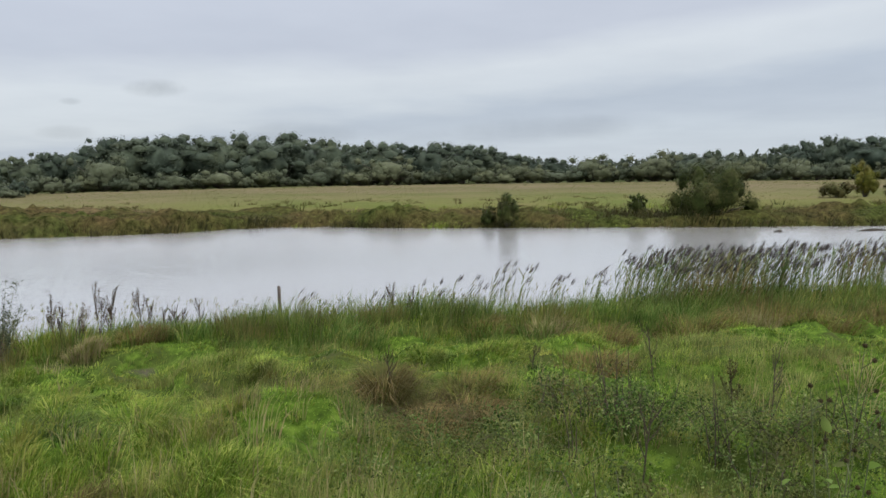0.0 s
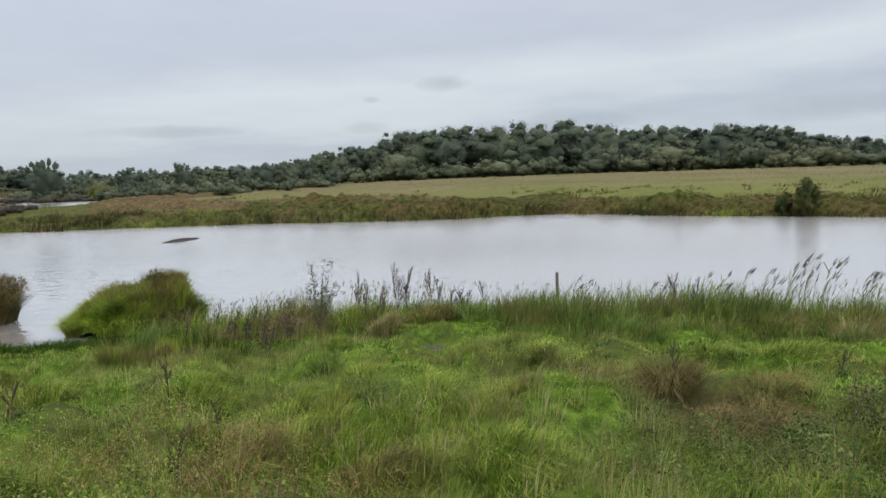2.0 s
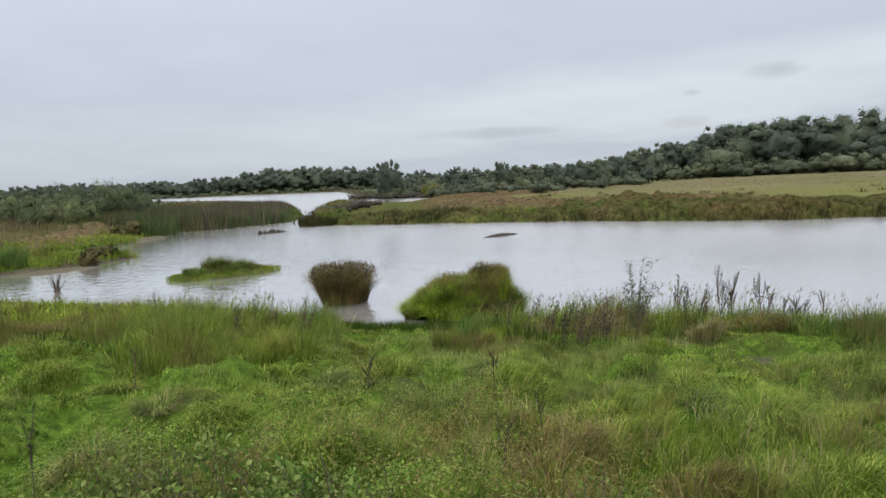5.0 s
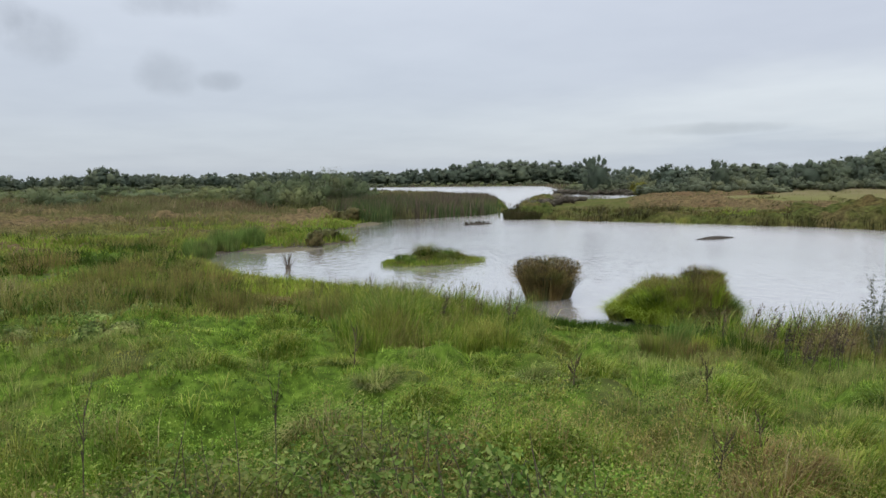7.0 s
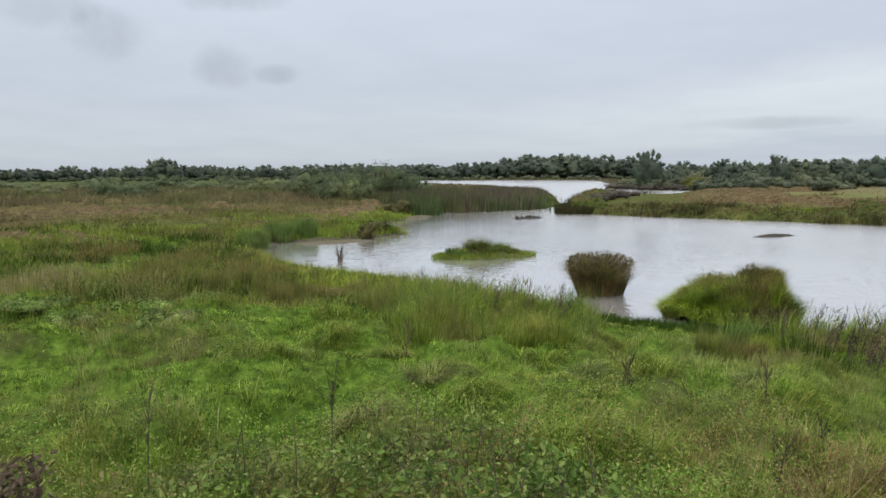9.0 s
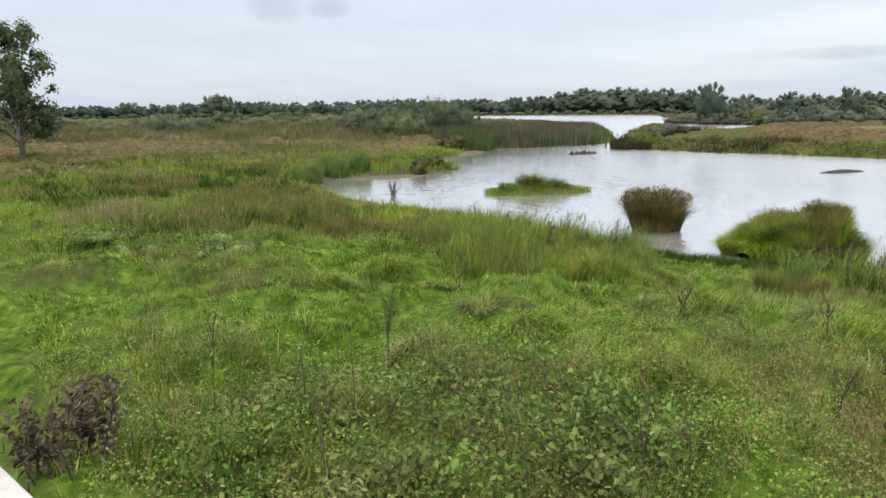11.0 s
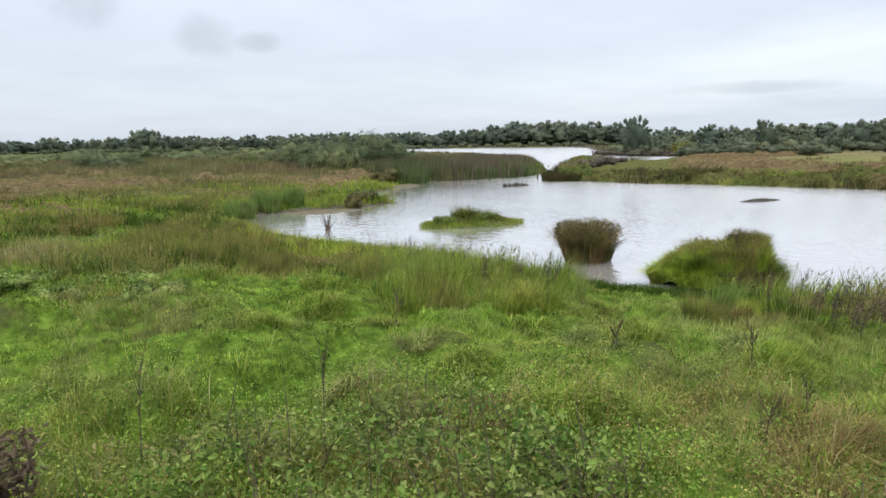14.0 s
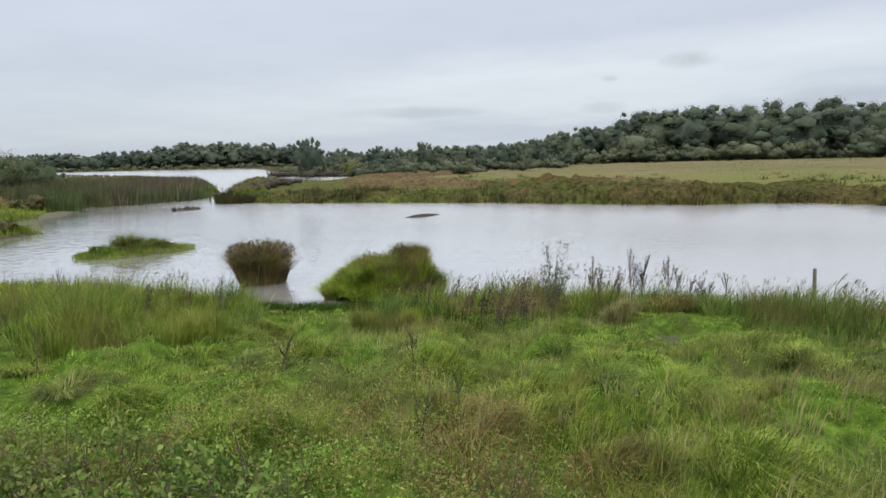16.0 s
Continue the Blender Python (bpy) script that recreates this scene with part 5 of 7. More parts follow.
v, q, t = blade_arrays(np.stack([2.2 * f * np.cos(a), 1.3 * f * np.sin(a), 0.16 * (1 - f**1.6)], 1), g.uniform(0.08, 0.2, m), g.uniform(0.012, 0.026, m), g.uniform(0.2, 1.0, m), np.stack([np.cos(a), np.sin(a)], 1), g.uniform(0, np.pi, m))
tagged(part("short_sward", mesh_of("short_sward", v, q, t, [M_marsh]), islet), kind="stuff")
mud_islet("mud_bank", "bare grey mud bank just above the water", (-26.4, 30.1), 2.1, 0.45, 85, 0.13, 5)
bar = mud_islet("mud_bank", "bare dark mud bank at the surface", (-44.7, 26.8), 1.6, 0.5, 88, 0.12, 8)
# mud lumps added in place of the row of dark birds on the bar
for i in range(9):
    cx, s = -1.1 + 0.26 * i + g.normal(0, 0.06), g.uniform(0.07, 0.14)
    ring = [((cx, g.normal(0, 0.1), 0.0), s), ((cx + 0.01, 0, s * 0.9), s * 0.9), ((cx + 0.02, 0, s * 1.6), s * 0.55), ((cx, 0, s * 2.0), 0.01)]
    part("clod", mesh_of("clod", *tubes([ring], 7), None, [M_mud], True), bar, "dark lump standing for a bird")
mud_islet("mud_beach", "low bare mud beach along the marsh shore", (-33.6, 9.4), 3.0, 0.5, 96, 0.12, 4, M_palemud)
mud_islet("mud_beach", "low bare mud beach before the reedmace", (-49.3, 20.0), 3.6, 0.9, 128, 0.16, 7, M_palemud)
mud_islet("mud_bank", "bare grey mud bank just above the water", (23.4, 38.6), 1.5, 0.5, 20, 0.1, 9)
mud_islet("mud_bank", "bare dark mud bank at the surface", (18.3, 38.6), 0.5, 0.2, 10, 0.1, 6)


# ---- far bank and meadow ----
def far_growth(name, n, label, category, zone, mat, tall, wide, az, rr, power, seed, lean=(0.1, 0.7)):
    g = np.random.default_rng(seed)
    x, y = scatter(g, n, *az, *rr, power)
    sd = shore(x, y)
    keep = zone(x, y, sd, g)
    x, y, sd = x[keep], y[keep], sd[keep]
    hh = tall(x, y, sd) * g.uniform(0.5, 1.15, len(x))
    me = blades(name, g, x, y, np.maximum(height(x, y, sd), -0.03), hh, wide * np.hypot(x, y) * g.uniform(0.6, 1.4, len(x)), mat, lean, 0.4)
    stuff(name, me, label, category)


def cover(name, label, mat, az, rr, step, growth, depth):
    """Matted undergrowth in hummocks over the ground; depth says how deep it is, and sinks it away where there is none."""
    a = np.radians(np.arange(az[0], az[1], step))
    r = rr[0] * (1 + growth) ** np.arange(0, math.log(rr[1] / rr[0]) / math.log(1 + growth))
    ra, aa = np.meshgrid(r, a, indexing="ij")
    x, y = (-ra * np.sin(aa)).ravel(), (ra * np.cos(aa)).ravel()
    sd = shore(x, y)
    amp = depth(x, y, sd)
    hum = 0.3 * smooth((fbm(x * 0.9, y * 0.9, 98) - 0.5) / 0.3) + 0.55 * smooth((fbm(x * 0.55, y * 0.55, 96) - 0.22) / 0.5) + 0.45 * fbm(x * 1.5, y * 1.5, 97, 2)
    z = height(x, y, sd) + np.where(amp > 0, amp * (0.1 + 0.9 * hum), -0.15)
    i, j = np.meshgrid(np.arange(len(r) - 1), np.arange(len(a) - 1), indexing="ij")
    n = len(a)
    q = np.stack([i * n + j, (i + 1) * n + j, (i + 1) * n + j + 1, i * n + j + 1], -1).reshape(-1, 4)[:, ::-1]
    q = q[(amp[q] > 0).any(1)]
    stuff(name, mesh_of(name, np.stack([x, y, z], 1), q, None, [mat], True), label, "plants")


def bank_depth(x, y, sd):
    bearing = np.degrees(np.arctan2(-x, y))
    wide = 3.5 + 7.0 * smooth((bearing - 6) / 14) + 5 * (fbm(x * 0.12, y * 0.12, 94) - 0.5)
    d = 1.1 * smooth((sd + 0.2) / 0.9) * (1 - smooth((sd - wide) / 3.0)) * (0.35 + 0.65 * smooth((fbm(x * 0.2, y * 0.2, 93) - 0.3) / 0.3))
    return np.where((sd > -0.2) & (meadow_share(x, y) > 0.5) & (bearing < 36), d + 0.02, 0.0) * (sd < wide + 3)


def on_spit(x, y, sd):
    bearing = np.degrees(np.arctan2(-x, y))
    share = smooth((bearing - 13 - 0.1 * np.hypot(x, y)) / 9)
    return np.where((sd > -0.2) & (y + 0.66 * x > -2.5) & (y > 28), share, 0.0), sd + 4 * (fbm(x * 0.15, y * 0.15, 91) - 0.5), bearing


def fringe_depth(x, y, sd):
    share, s, _ = on_spit(x, y, sd)
    d = 1.05 * share * smooth((sd + 0.2) / 0.7) * (1 - smooth((s - 2.2) / 1.6)) * (0.4 + 0.6 * smooth((fbm(x * 0.25, y * 0.25, 93) - 0.3) / 0.3))
    return np.where((share > 0.02) & (s < 3.8) & ((np.hypot(x, y) < 97) | (np.degrees(np.arctan2(-x, y)) > 53)), d + 0.02, 0.0)


def lawn_depth(x, y, sd):
    share, s, _ = on_spit(x, y, sd)
    return np.where((share > 0.02) & (s > 1.8) & (s < 14), 0.1 * share, 0.0)


def scrub_depth(x, y, sd):
    share, s, bearing = on_spit(x, y, sd)
    d = 0.7 * share * smooth((s - 10) / 2.5) * (1 - smooth((s - 17) / 6)) * smooth((48 - bearing) / 2) * (0.3 + 0.7 * smooth((fbm(x * 0.2, y * 0.2, 92) - 0.3) / 0.3))
    return np.where(d > 0.01, d, 0.0)


def marsh_depth(x, y, sd):
    d = 0.7 * smooth((sd - 1.5) / 4) * smooth((np.hypot(x, y) - 34) / 20) * (0.2 + 0.8 * smooth((fbm(x * 0.13, y * 0.13, 92) - 0.3) / 0.3))
    return np.where((sd > 1) & (meadow_share(x, y) < 0.3) & (d > 0.01), d, 0.0)


cover("bank_herbage", "dense hummocks of brown-green herbage along the far bank", M_bankcover, (-40, 37), (42, 75), 0.22, 0.0075, bank_depth)
cover("spit_fringe", "green and brown rushes and sedge along the spit's shore", M_fringe, (16, 60), (36, 110), 0.22, 0.008, fringe_depth)
cover("spit_lawn", "short bright green grass on the spit", M_spitlawn, (16, 60), (40, 120), 0.3, 0.014, lawn_depth)
cover("spit_scrub", "russet mounds of dying growth along the back of the spit", M_spitcover, (16, 52), (48, 130), 0.22, 0.011, scrub_depth)
cover("marsh_herbage", "russet and green mounds of dying marsh plants", M_marshcover, (58, 105), (32, 150), 0.25, 0.013, marsh_depth)

g = np.random.default_rng(21)
x, y = along(g, FAR_SHORE[:-1], 13000, 14.0)
sd = shore(x, y)
keep = (sd > -0.3) & (sd < 15) & (g.random(len(x)) < 0.04 + (0.25 + 0.75 * smooth((fbm(x * 0.3, y * 0.3, 81) - 0.34) / 0.2)) * (1 - smooth((sd - 2) / 9)))
x, y, sd = x[keep], y[keep], sd[keep]
tall = (0.05 + 1.5 * fbm(x * 0.32, y * 0.32, 82) ** 2.0) * g.uniform(0.6, 1.15, len(x)) * (1 - 0.35 * smooth((sd - 2) / 5))
# tufts next to the water mostly take the darkened rush, as shade at the foot
pick = fbm(x * 0.22, y * 0.22, 85) + 0.10 * g.normal(size=len(x)) - 0.16 * (1 - smooth((sd - 0.6) / 1.6))
for name, lo, hi, m, text in (("dark_rushes", -9, 0.42, M_footrush, "dark green and brown rushes, deepened for shade, at the foot of the far bank"), ("bank_rushes", 0.42, 0.60, M_bankrush, "olive and brown rushes along the far bank"), ("bank_tufts", 0.60, 9, M_marsh, "yellow-green grass tufts along the far bank")):
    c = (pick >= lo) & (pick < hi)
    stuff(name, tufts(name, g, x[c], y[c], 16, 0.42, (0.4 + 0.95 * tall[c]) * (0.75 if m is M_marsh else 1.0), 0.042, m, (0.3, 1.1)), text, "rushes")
far_growth("meadow_grass", 42000, "pale straw-coloured rough meadow grass", "grass",
           lambda x, y, sd, g: (sd > 5) & (meadow_share(x, y) > 0.6), M_meadow, lambda x, y, sd: 0.05 + 0.10 * fbm(x * 0.12, y * 0.12, 83), 0.0006, (-40, 50), (48, 165), 1.0, 22)
x, y = scatter(g, 2600, -40, 40, 48, 92, 0.9)
sd = shore(x, y)
keep = (meadow_share(x, y) > 0.6) & (sd > 3) & (sd < 34) & (fbm(x * 0.16, y * 0.16, 84) > 0.51) & (g.random(len(x)) < 1.15 - sd / 32)
x, y = x[keep], y[keep]
stuff("meadow_tufts", tufts("meadow_tufts", g, x, y, 20, 0.42, g.uniform(0.15, 0.55, len(x)), 0.045, M_bankrush, (0.4, 1.3)), "scattered dark rush tufts in the meadow", "rushes")
far_growth("spit_growth", 16000, "russet rough growth along the back of the spit", "rushes",
           lambda x, y, sd, g: scrub_depth(x, y, sd) > 0.15, M_redmarsh,
           lambda x, y, sd: 0.25 + 0.5 * fbm(x * 0.2, y * 0.2, 86), 0.0011, (12, 52), (52, 125), 1.2, 24)
far_growth("spit_grass", 20000, "fresh green grass and sedge at the foot of the spit", "grass",
           lambda x, y, sd, g: (sd > 0.1) & (sd < 2.6) & (meadow_share(x, y) > 0.3), M_spit,
           lambda x, y, sd: 0.3 + 0.8 * fbm(x * 0.25, y * 0.25, 94), 0.0012, (16, 58), (40, 110), 1.2, 25)

# sedge growing out into the narrows round the tip of the spit
a, r = g.uniform(54.2, 56.7, 620), g.uniform(57.5, 66, 620)
keep = g.random(620) < 1 - 0.6 * smooth((a - 56.0) / 0.7) * smooth((r - 61) / 2)
x, y = -r[keep] * np.sin(np.radians(a[keep])), r[keep] * np.cos(np.radians(a[keep]))
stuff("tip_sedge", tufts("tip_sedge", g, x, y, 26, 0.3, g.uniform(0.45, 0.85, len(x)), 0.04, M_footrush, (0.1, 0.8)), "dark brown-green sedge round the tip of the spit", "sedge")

# marsh to the west of the cove
west = lambda x, y: (meadow_share(x, y) < 0.3)  # noqa: E731
x, y = scatter(g, 9500, 60, 103, 13.5, 62, 1.15)
sd = shore(x, y)
keep = (sd > 0.3) & west(x, y) & (g.random(len(x)) < 0.3 + 0.9 * smooth((fbm(x * 0.25, y * 0.25, 87) - 0.28) / 0.3))
x, y, sd = x[keep], y[keep], sd[keep]
r = np.hypot(x, y)
tall = (0.10 + 0.6 * fbm(x * 0.3, y * 0.3, 88) ** 1.4) * g.uniform(0.6, 1.2, len(x)) * (0.6 + 0.4 * smooth((r - 15) / 8))
stuff("marsh_grass", tufts("marsh_grass", g, x, y, 9, 0.12 + 0.006 * r, tall, 0.0015 * r, M_marsh, (0.2, 1.0)), "lush green marsh grass and sedge", "grass")
x, y = scatter(g, 3600, 62, 103, 15, 62, 1.1)
sd = shore(x, y)
keep = (sd > 0.6) & west(x, y) & (fbm(x * 0.3, y * 0.3, 95) > 0.655)
x, y = x[keep], y[keep]
r = np.hypot(x, y)
stuff("marsh_rush", tufts("marsh_rush", g, x, y, 22, 0.16 + 0.007 * r, g.uniform(0.3, 0.75, len(x)), 0.0010 * r, M_brownrush, (0.15, 0.9)), "brown rush patches in the marsh grass", "rushes")
x, y = along(g, NEAR_SHORE[9:], 1500, 3.0)
sd = shore(x, y)
keep = (sd > 0.3) & (sd < 2.8) & (g.random(len(x)) < smooth((fbm(x * 0.35, y * 0.35, 89) - 0.36) / 0.15))
x, y = x[keep], y[keep]
r = np.hypot(x, y)
stuff("fresh_sedge", tufts("fresh_sedge", g, x, y, 14, 0.28, g.uniform(0.2, 0.5, len(x)), 0.0012 * r, M_brightsedge, (0.3, 1.2)), "bright yellow-green sedge along the cove", "sedge")
x, y = scatter(g, 1900, 62, 100, 14, 44, 1.0)
keep = (shore(x, y) > 1.0) & (fbm(x * 0.28, y * 0.28, 90) > 0.54)
x, y = x[keep], y[keep]
r = np.hypot(x, y)
stuff("dark_sedge", tufts("dark_sedge", g, x, y, 22, 0.4, g.uniform(0.2, 0.6, len(x)), 0.0010 * r, M_sward, (0.3, 1.2)), "dark green sedge hummocks in the marsh", "sedge")
far_growth("russet_marsh", 70000, "russet willowherb and dry marsh plants", "plants",
           lambda x, y, sd, g: (sd > 6) & west(x, y) & (g.random(len(x)) < smooth((np.hypot(x, y) - 40) / 22) * 0.6), M_redmarsh,
           lambda x, y, sd: 0.35 + 0.6 * fbm(x * 0.1, y * 0.1, 89) + 0.5 * smooth((np.hypot(x, y) - 55) / 15), 0.0010, (60, 103), (40, 125), 1.0, 26)
far_growth("cove_rushes", 12000, "brown rushes at the head of the cove", "rushes",
           lambda x, y, sd, g: (sd > 0.2) & (sd < 7) & (x < -14) & (y < 12) & (fbm(x * 0.45, y * 0.45, 90) > 0.66), M_brownrush,
           lambda x, y, sd: 0.35 + 0.35 * fbm(x * 0.4, y * 0.4, 91), 0.0011, (64, 100), (15, 42), 1.2, 27)
far_growth("reedmace_bed", 46000, "dense dark green reedmace standing in the shallows", "reedmace",
           lambda x, y, sd, g: (x < -50) & west(x, y) & (sd > -1.2) & (sd < 14) & (y > 20 - 0.12 * (x + 50)) & (np.degrees(np.arctan2(-x, y)) + 1.4 * (fbm(x * 0.3, y * 0.3, 90) - 0.5) > 57.4), M_typha,
           lambda x, y, sd: smooth((np.degrees(np.arctan2(-x, y)) - 56.6) / 2.0) * 0.5 - 0.5 + 1.35 + 0.4 * fbm(x * 0.15, y * 0.15, 92) - 0.013 * np.maximum(np.hypot(x, y) - 58, 0), 0.0010, (52, 76), (50, 125), 1.1, 28, (0.05, 0.35))
far_growth("reed_tops", 28000, "brown reed tops behind the reedmace", "reeds",
           lambda x, y, sd, g: (x < -54) & west(x, y) & (sd > 1) & (sd < 18) & (y > 20 - 0.12 * (x + 50)) & (np.degrees(np.arctan2(-x, y)) > 58.0), M_reedtop,
           lambda x, y, sd: 1.5 + 0.3 * fbm(x * 0.2, y * 0.2, 93) - 0.014 * np.maximum(np.hypot(x, y) - 58, 0), 0.0010, (52, 76), (56, 125), 1.1, 29, (0.05, 0.3))
far_growth("reedmace_tops", 15000, "brown seeding tops of the reedmace", "reedmace",
           lambda x, y, sd, g: (x < -50) & west(x, y) & (sd > -1.0) & (sd < 9) & (y > 20 - 0.12 * (x + 50)) & (np.degrees(np.arctan2(-x, y)) > 57.5) & (g.random(len(x)) < 1 - smooth((np.degrees(np.arctan2(-x, y)) - 63.0) / 3.0)), M_reedtop,
           lambda x, y, sd: 1.72 + 0.3 * fbm(x * 0.15, y * 0.15, 92) - 0.55 * (1 - smooth((np.degrees(np.arctan2(-x, y)) - 56.6) / 2.0)) - 0.013 * np.maximum(np.hypot(x, y) - 58, 0), 0.0012, (52, 70), (50, 100), 1.1, 32, (0.05, 0.35))
far_growth("lakeside_reeds", 22000, "dark fringe of reeds along the lake shore", "reeds",
           lambda x, y, sd, g: (sd > -1.5) & (sd < 4) & (x < -70) & ((y < -0.72 * x) | (y > 125)), M_reedtop,
           lambda x, y, sd: np.where(np.hypot(x, y) > 240, 1.3, 0.6), 0.0013, (42, 72), (75, 345), 0.7, 30, (0.05, 0.3))


def blade_clump(label, at, rx, n, tall, seed):
    return tuft("reedmace_clump", label, "reedmace", at, rx, tall, n, M_typhaclump, seed, 0.03, (0.05, 0.4), 0.3, "reedmace clumps", 0.7, 0.3)


for i, (px, py, rx, tl) in enumerate([(-32.9, 5.4, 0.9, 1.0), (-35.3, 7.0, 1.0, 1.15), (-36.3, 8.5, 0.9, 1.1)]):
    blade_clump("clump of tall dark green reedmace blades", (px, py), rx, 900, tl, 400 + i)


# ---- trees and bushes ----
def crown_arrays(g, lobes, n, leaf, slim=0.7):
    """Leaf clumps over a set of lobes (centre, radii): a broken, uneven outline with gaps."""
    ws = np.array([r[0] * r[1] + r[2] * r[0] for _, r in lobes])
    which = g.choice(len(lobes), n, p=ws / ws.sum())
    c = np.array([q[0] for q in lobes])[which]
    rad = np.array([q[1] for q in lobes])[which]
    d = g.normal(size=(n, 3))
    d[:, 2] = d[:, 2] * 0.9 + 0.2
    d /= np.linalg.norm(d, axis=1, keepdims=True)
    f = 0.50 + 0.48 * g.random(n) ** 0.7
    f *= 0.74 + 0.42 * vnoise(d[:, 0] * 3 + which * 5.1, d[:, 2] * 3 + d[:, 1] * 2, 5)
    p = c + d * rad * f[:, None]
    mid = np.average(np.array([q[0] for q in lobes]), axis=0, weights=ws)
    whole = (p - mid) / (np.abs(p - mid).max(0) + 1e-6)
    soft = d * 0.45 + whole * 0.65 + g.normal(0, 0.05, (n, 3)) + (0, 0, 0.15)
    v, q = leaf_arrays(p, leaf * g.uniform(0.5, 1.5, n), g, (d * 0.6 + whole * 0.6) * 3.4, slim)
    return v, q[:, ::-1], np.repeat(soft / np.linalg.norm(soft, axis=1, keepdims=True), 4, 0)


def ico(level):
    bm = bmesh.new()
    bmesh.ops.create_icosphere(bm, subdivisions=level, radius=1.0)
    v, f = np.array([v.co[:] for v in bm.verts]), np.array([[v.index for v in f.verts] for f in bm.faces])
    bm.free()
    return v, f


ICO_V, ICO_F = ico(1)
CORE_V, CORE_F = ico(2)


def body_arrays(g, lobes, share):
    """The dense inside of a crown: one knobbly mass under the main lobe, small ones under the rest."""
    vs, fs, nr, b = [], [], [], 0
    mid = np.array(lobes[0][0])
    for i, (c, rad) in enumerate(lobes):
        base, face = (CORE_V, CORE_F) if i == 0 else (ICO_V, ICO_F)
        turn = g.uniform(0, 9, 3)
        bumps = 0.55 + 0.5 * vnoise(base[:, 0] * 2.3 + turn[0], base[:, 1] * 2.3 + base[:, 2] * 1.9 + turn[1], i) + 0.4 * vnoise(base[:, 0] * 6 + turn[2], base[:, 1] * 6 + base[:, 2] * 5, i + 3)
        p = np.array(c) + base * np.array(rad) * bumps[:, None] * (share if i == 0 else share * 0.82)
        vs.append(p), fs.append(face + b)
        away = (p - mid) / (np.array(lobes[0][1]) + 1e-6)
        nr.append(away * 0.7 + base * 0.3 + (0, 0, 0.1) + g.normal(0, 0.2, p.shape))
        b += len(base)
    return np.concatenate(vs), np.concatenate(fs), np.concatenate(nr)


def crown_mesh(g, lobes, n, leaf, mat, floor=None, share=0.75, slim=0.7):
    v, q, nrm = crown_arrays(g, lobes, n, leaf, slim)
    bv, bf, bn = body_arrays(g, lobes, share)
    if floor is not None:
        v[:, 2], bv[:, 2] = np.maximum(v[:, 2], floor), np.maximum(bv[:, 2], floor)
    return mesh_of("crown", np.concatenate([v, bv]), q, bf + len(v), [mat], normals=np.concatenate([nrm, bn]))


def make_tree(name, label, seed, tall, spread, n, leaf, mat, foot=0.18, pointed=0.0, category="tree", group="", limbs=20, share=0.72, open_=0.0):
    """A trunk with limbs, and a crown of lobes round the limbs' ends."""
    g = np.random.default_rng(seed)
    ob = thing(name, label, category, group=group)
    top = np.array([g.normal(0, 0.04) * tall, g.normal(0, 0.04) * tall, tall * 0.85])
    paths = [[((0, 0, -0.3), tall * 0.026), (top * 0.4, tall * 0.02), (top * 0.75, tall * 0.011), (top, tall * 0.003)]]
    k0 = 0.74 * (1 - open_)
    lobes = [((0, 0, tall * (0.5 + foot * 0.5)), (spread * k0, spread * k0, tall * (0.5 - foot * 0.5) * 0.92 * (1 - 0.5 * open_)))]
    for i in range(limbs):
        f = foot + 0.08 + (0.94 - foot - 0.08) * (i + g.random()) / limbs
        a = i * 2.4 + g.uniform(-0.5, 0.5)
        reach = spread * (0.80 * (1 - pointed * f) * math.sin(math.pi * min(0.97, 0.16 + 0.8 * (f - foot) / (1 - foot))) ** 0.6) * g.uniform(0.65, 1.12)
        end = np.array([math.cos(a) * reach, math.sin(a) * reach, tall * f])
        start = top * max(0.15, f * 0.62)
        paths.append([(start, tall * 0.008), ((start + end) / 2 + (0, 0, 0.04 * tall), tall * 0.005), (end, tall * 0.0015)])
        k = spread * g.uniform(0.18, 0.40) * (1 - 0.5 * pointed * f)
        lobes.append((tuple(end), (k, k, k * g.uniform(0.7, 1.2))))
    for i in range(7):
        k = spread * g.uniform(0.10, 0.26)
        lobes.append(((g.normal(0, 0.27) * spread, g.normal(0, 0.27) * spread, tall * g.uniform(0.84, 0.99)), (k, k, k * g.uniform(1.0, 1.6))))
    part("trunk", mesh_of("trunk", *tubes(paths, 5), None, [M_bark], True), ob, "dark bark")
    part("crown", crown_mesh(g, lobes, n, leaf, mat, None, share), ob)
    return ob


def make_bush(name, label, seed, tall, spread, n, leaf, mat, category="bush", group="", squash=0.8, share=0.6, slim=0.7):
    """Many stems from one foot, a dense crown that reaches the ground."""
    g = np.random.default_rng(seed)
    ob = thing(name, label, category, group=group)
    paths, lobes = [], [((0, 0, tall * 0.40), (spread * 0.74, spread * 0.74 * squash, tall * 0.42))]
    for i in range(24):
        a = i * 2.4 + g.uniform(-0.4, 0.4)
        reach = spread * g.uniform(0.25, 0.9)
        hgt = tall * g.uniform(0.2, 0.92) * (1 - 0.35 * (reach / spread) ** 2)
        end = np.array([math.cos(a) * reach, math.sin(a) * reach * squash, hgt])
        paths.append([((0.05 * math.cos(a), 0.05 * math.sin(a), -0.1), 0.012 * tall), (end * (0.4, 0.4, 0.6), 0.008 * tall), (end, 0.003 * tall)])
        k = spread * g.uniform(0.14, 0.32)
        lobes.append((tuple(end), (k, k * squash, k * g.uniform(0.7, 1.2) * min(1.3, tall / spread + 0.3))))
    part("branching", mesh_of("branching", *tubes(paths, 5), None, [M_bark], True), ob, "thin dark branching stems")
    part("crown", crown_mesh(g, lobes, n, leaf, mat, 0.0, share, slim), ob)
    return ob


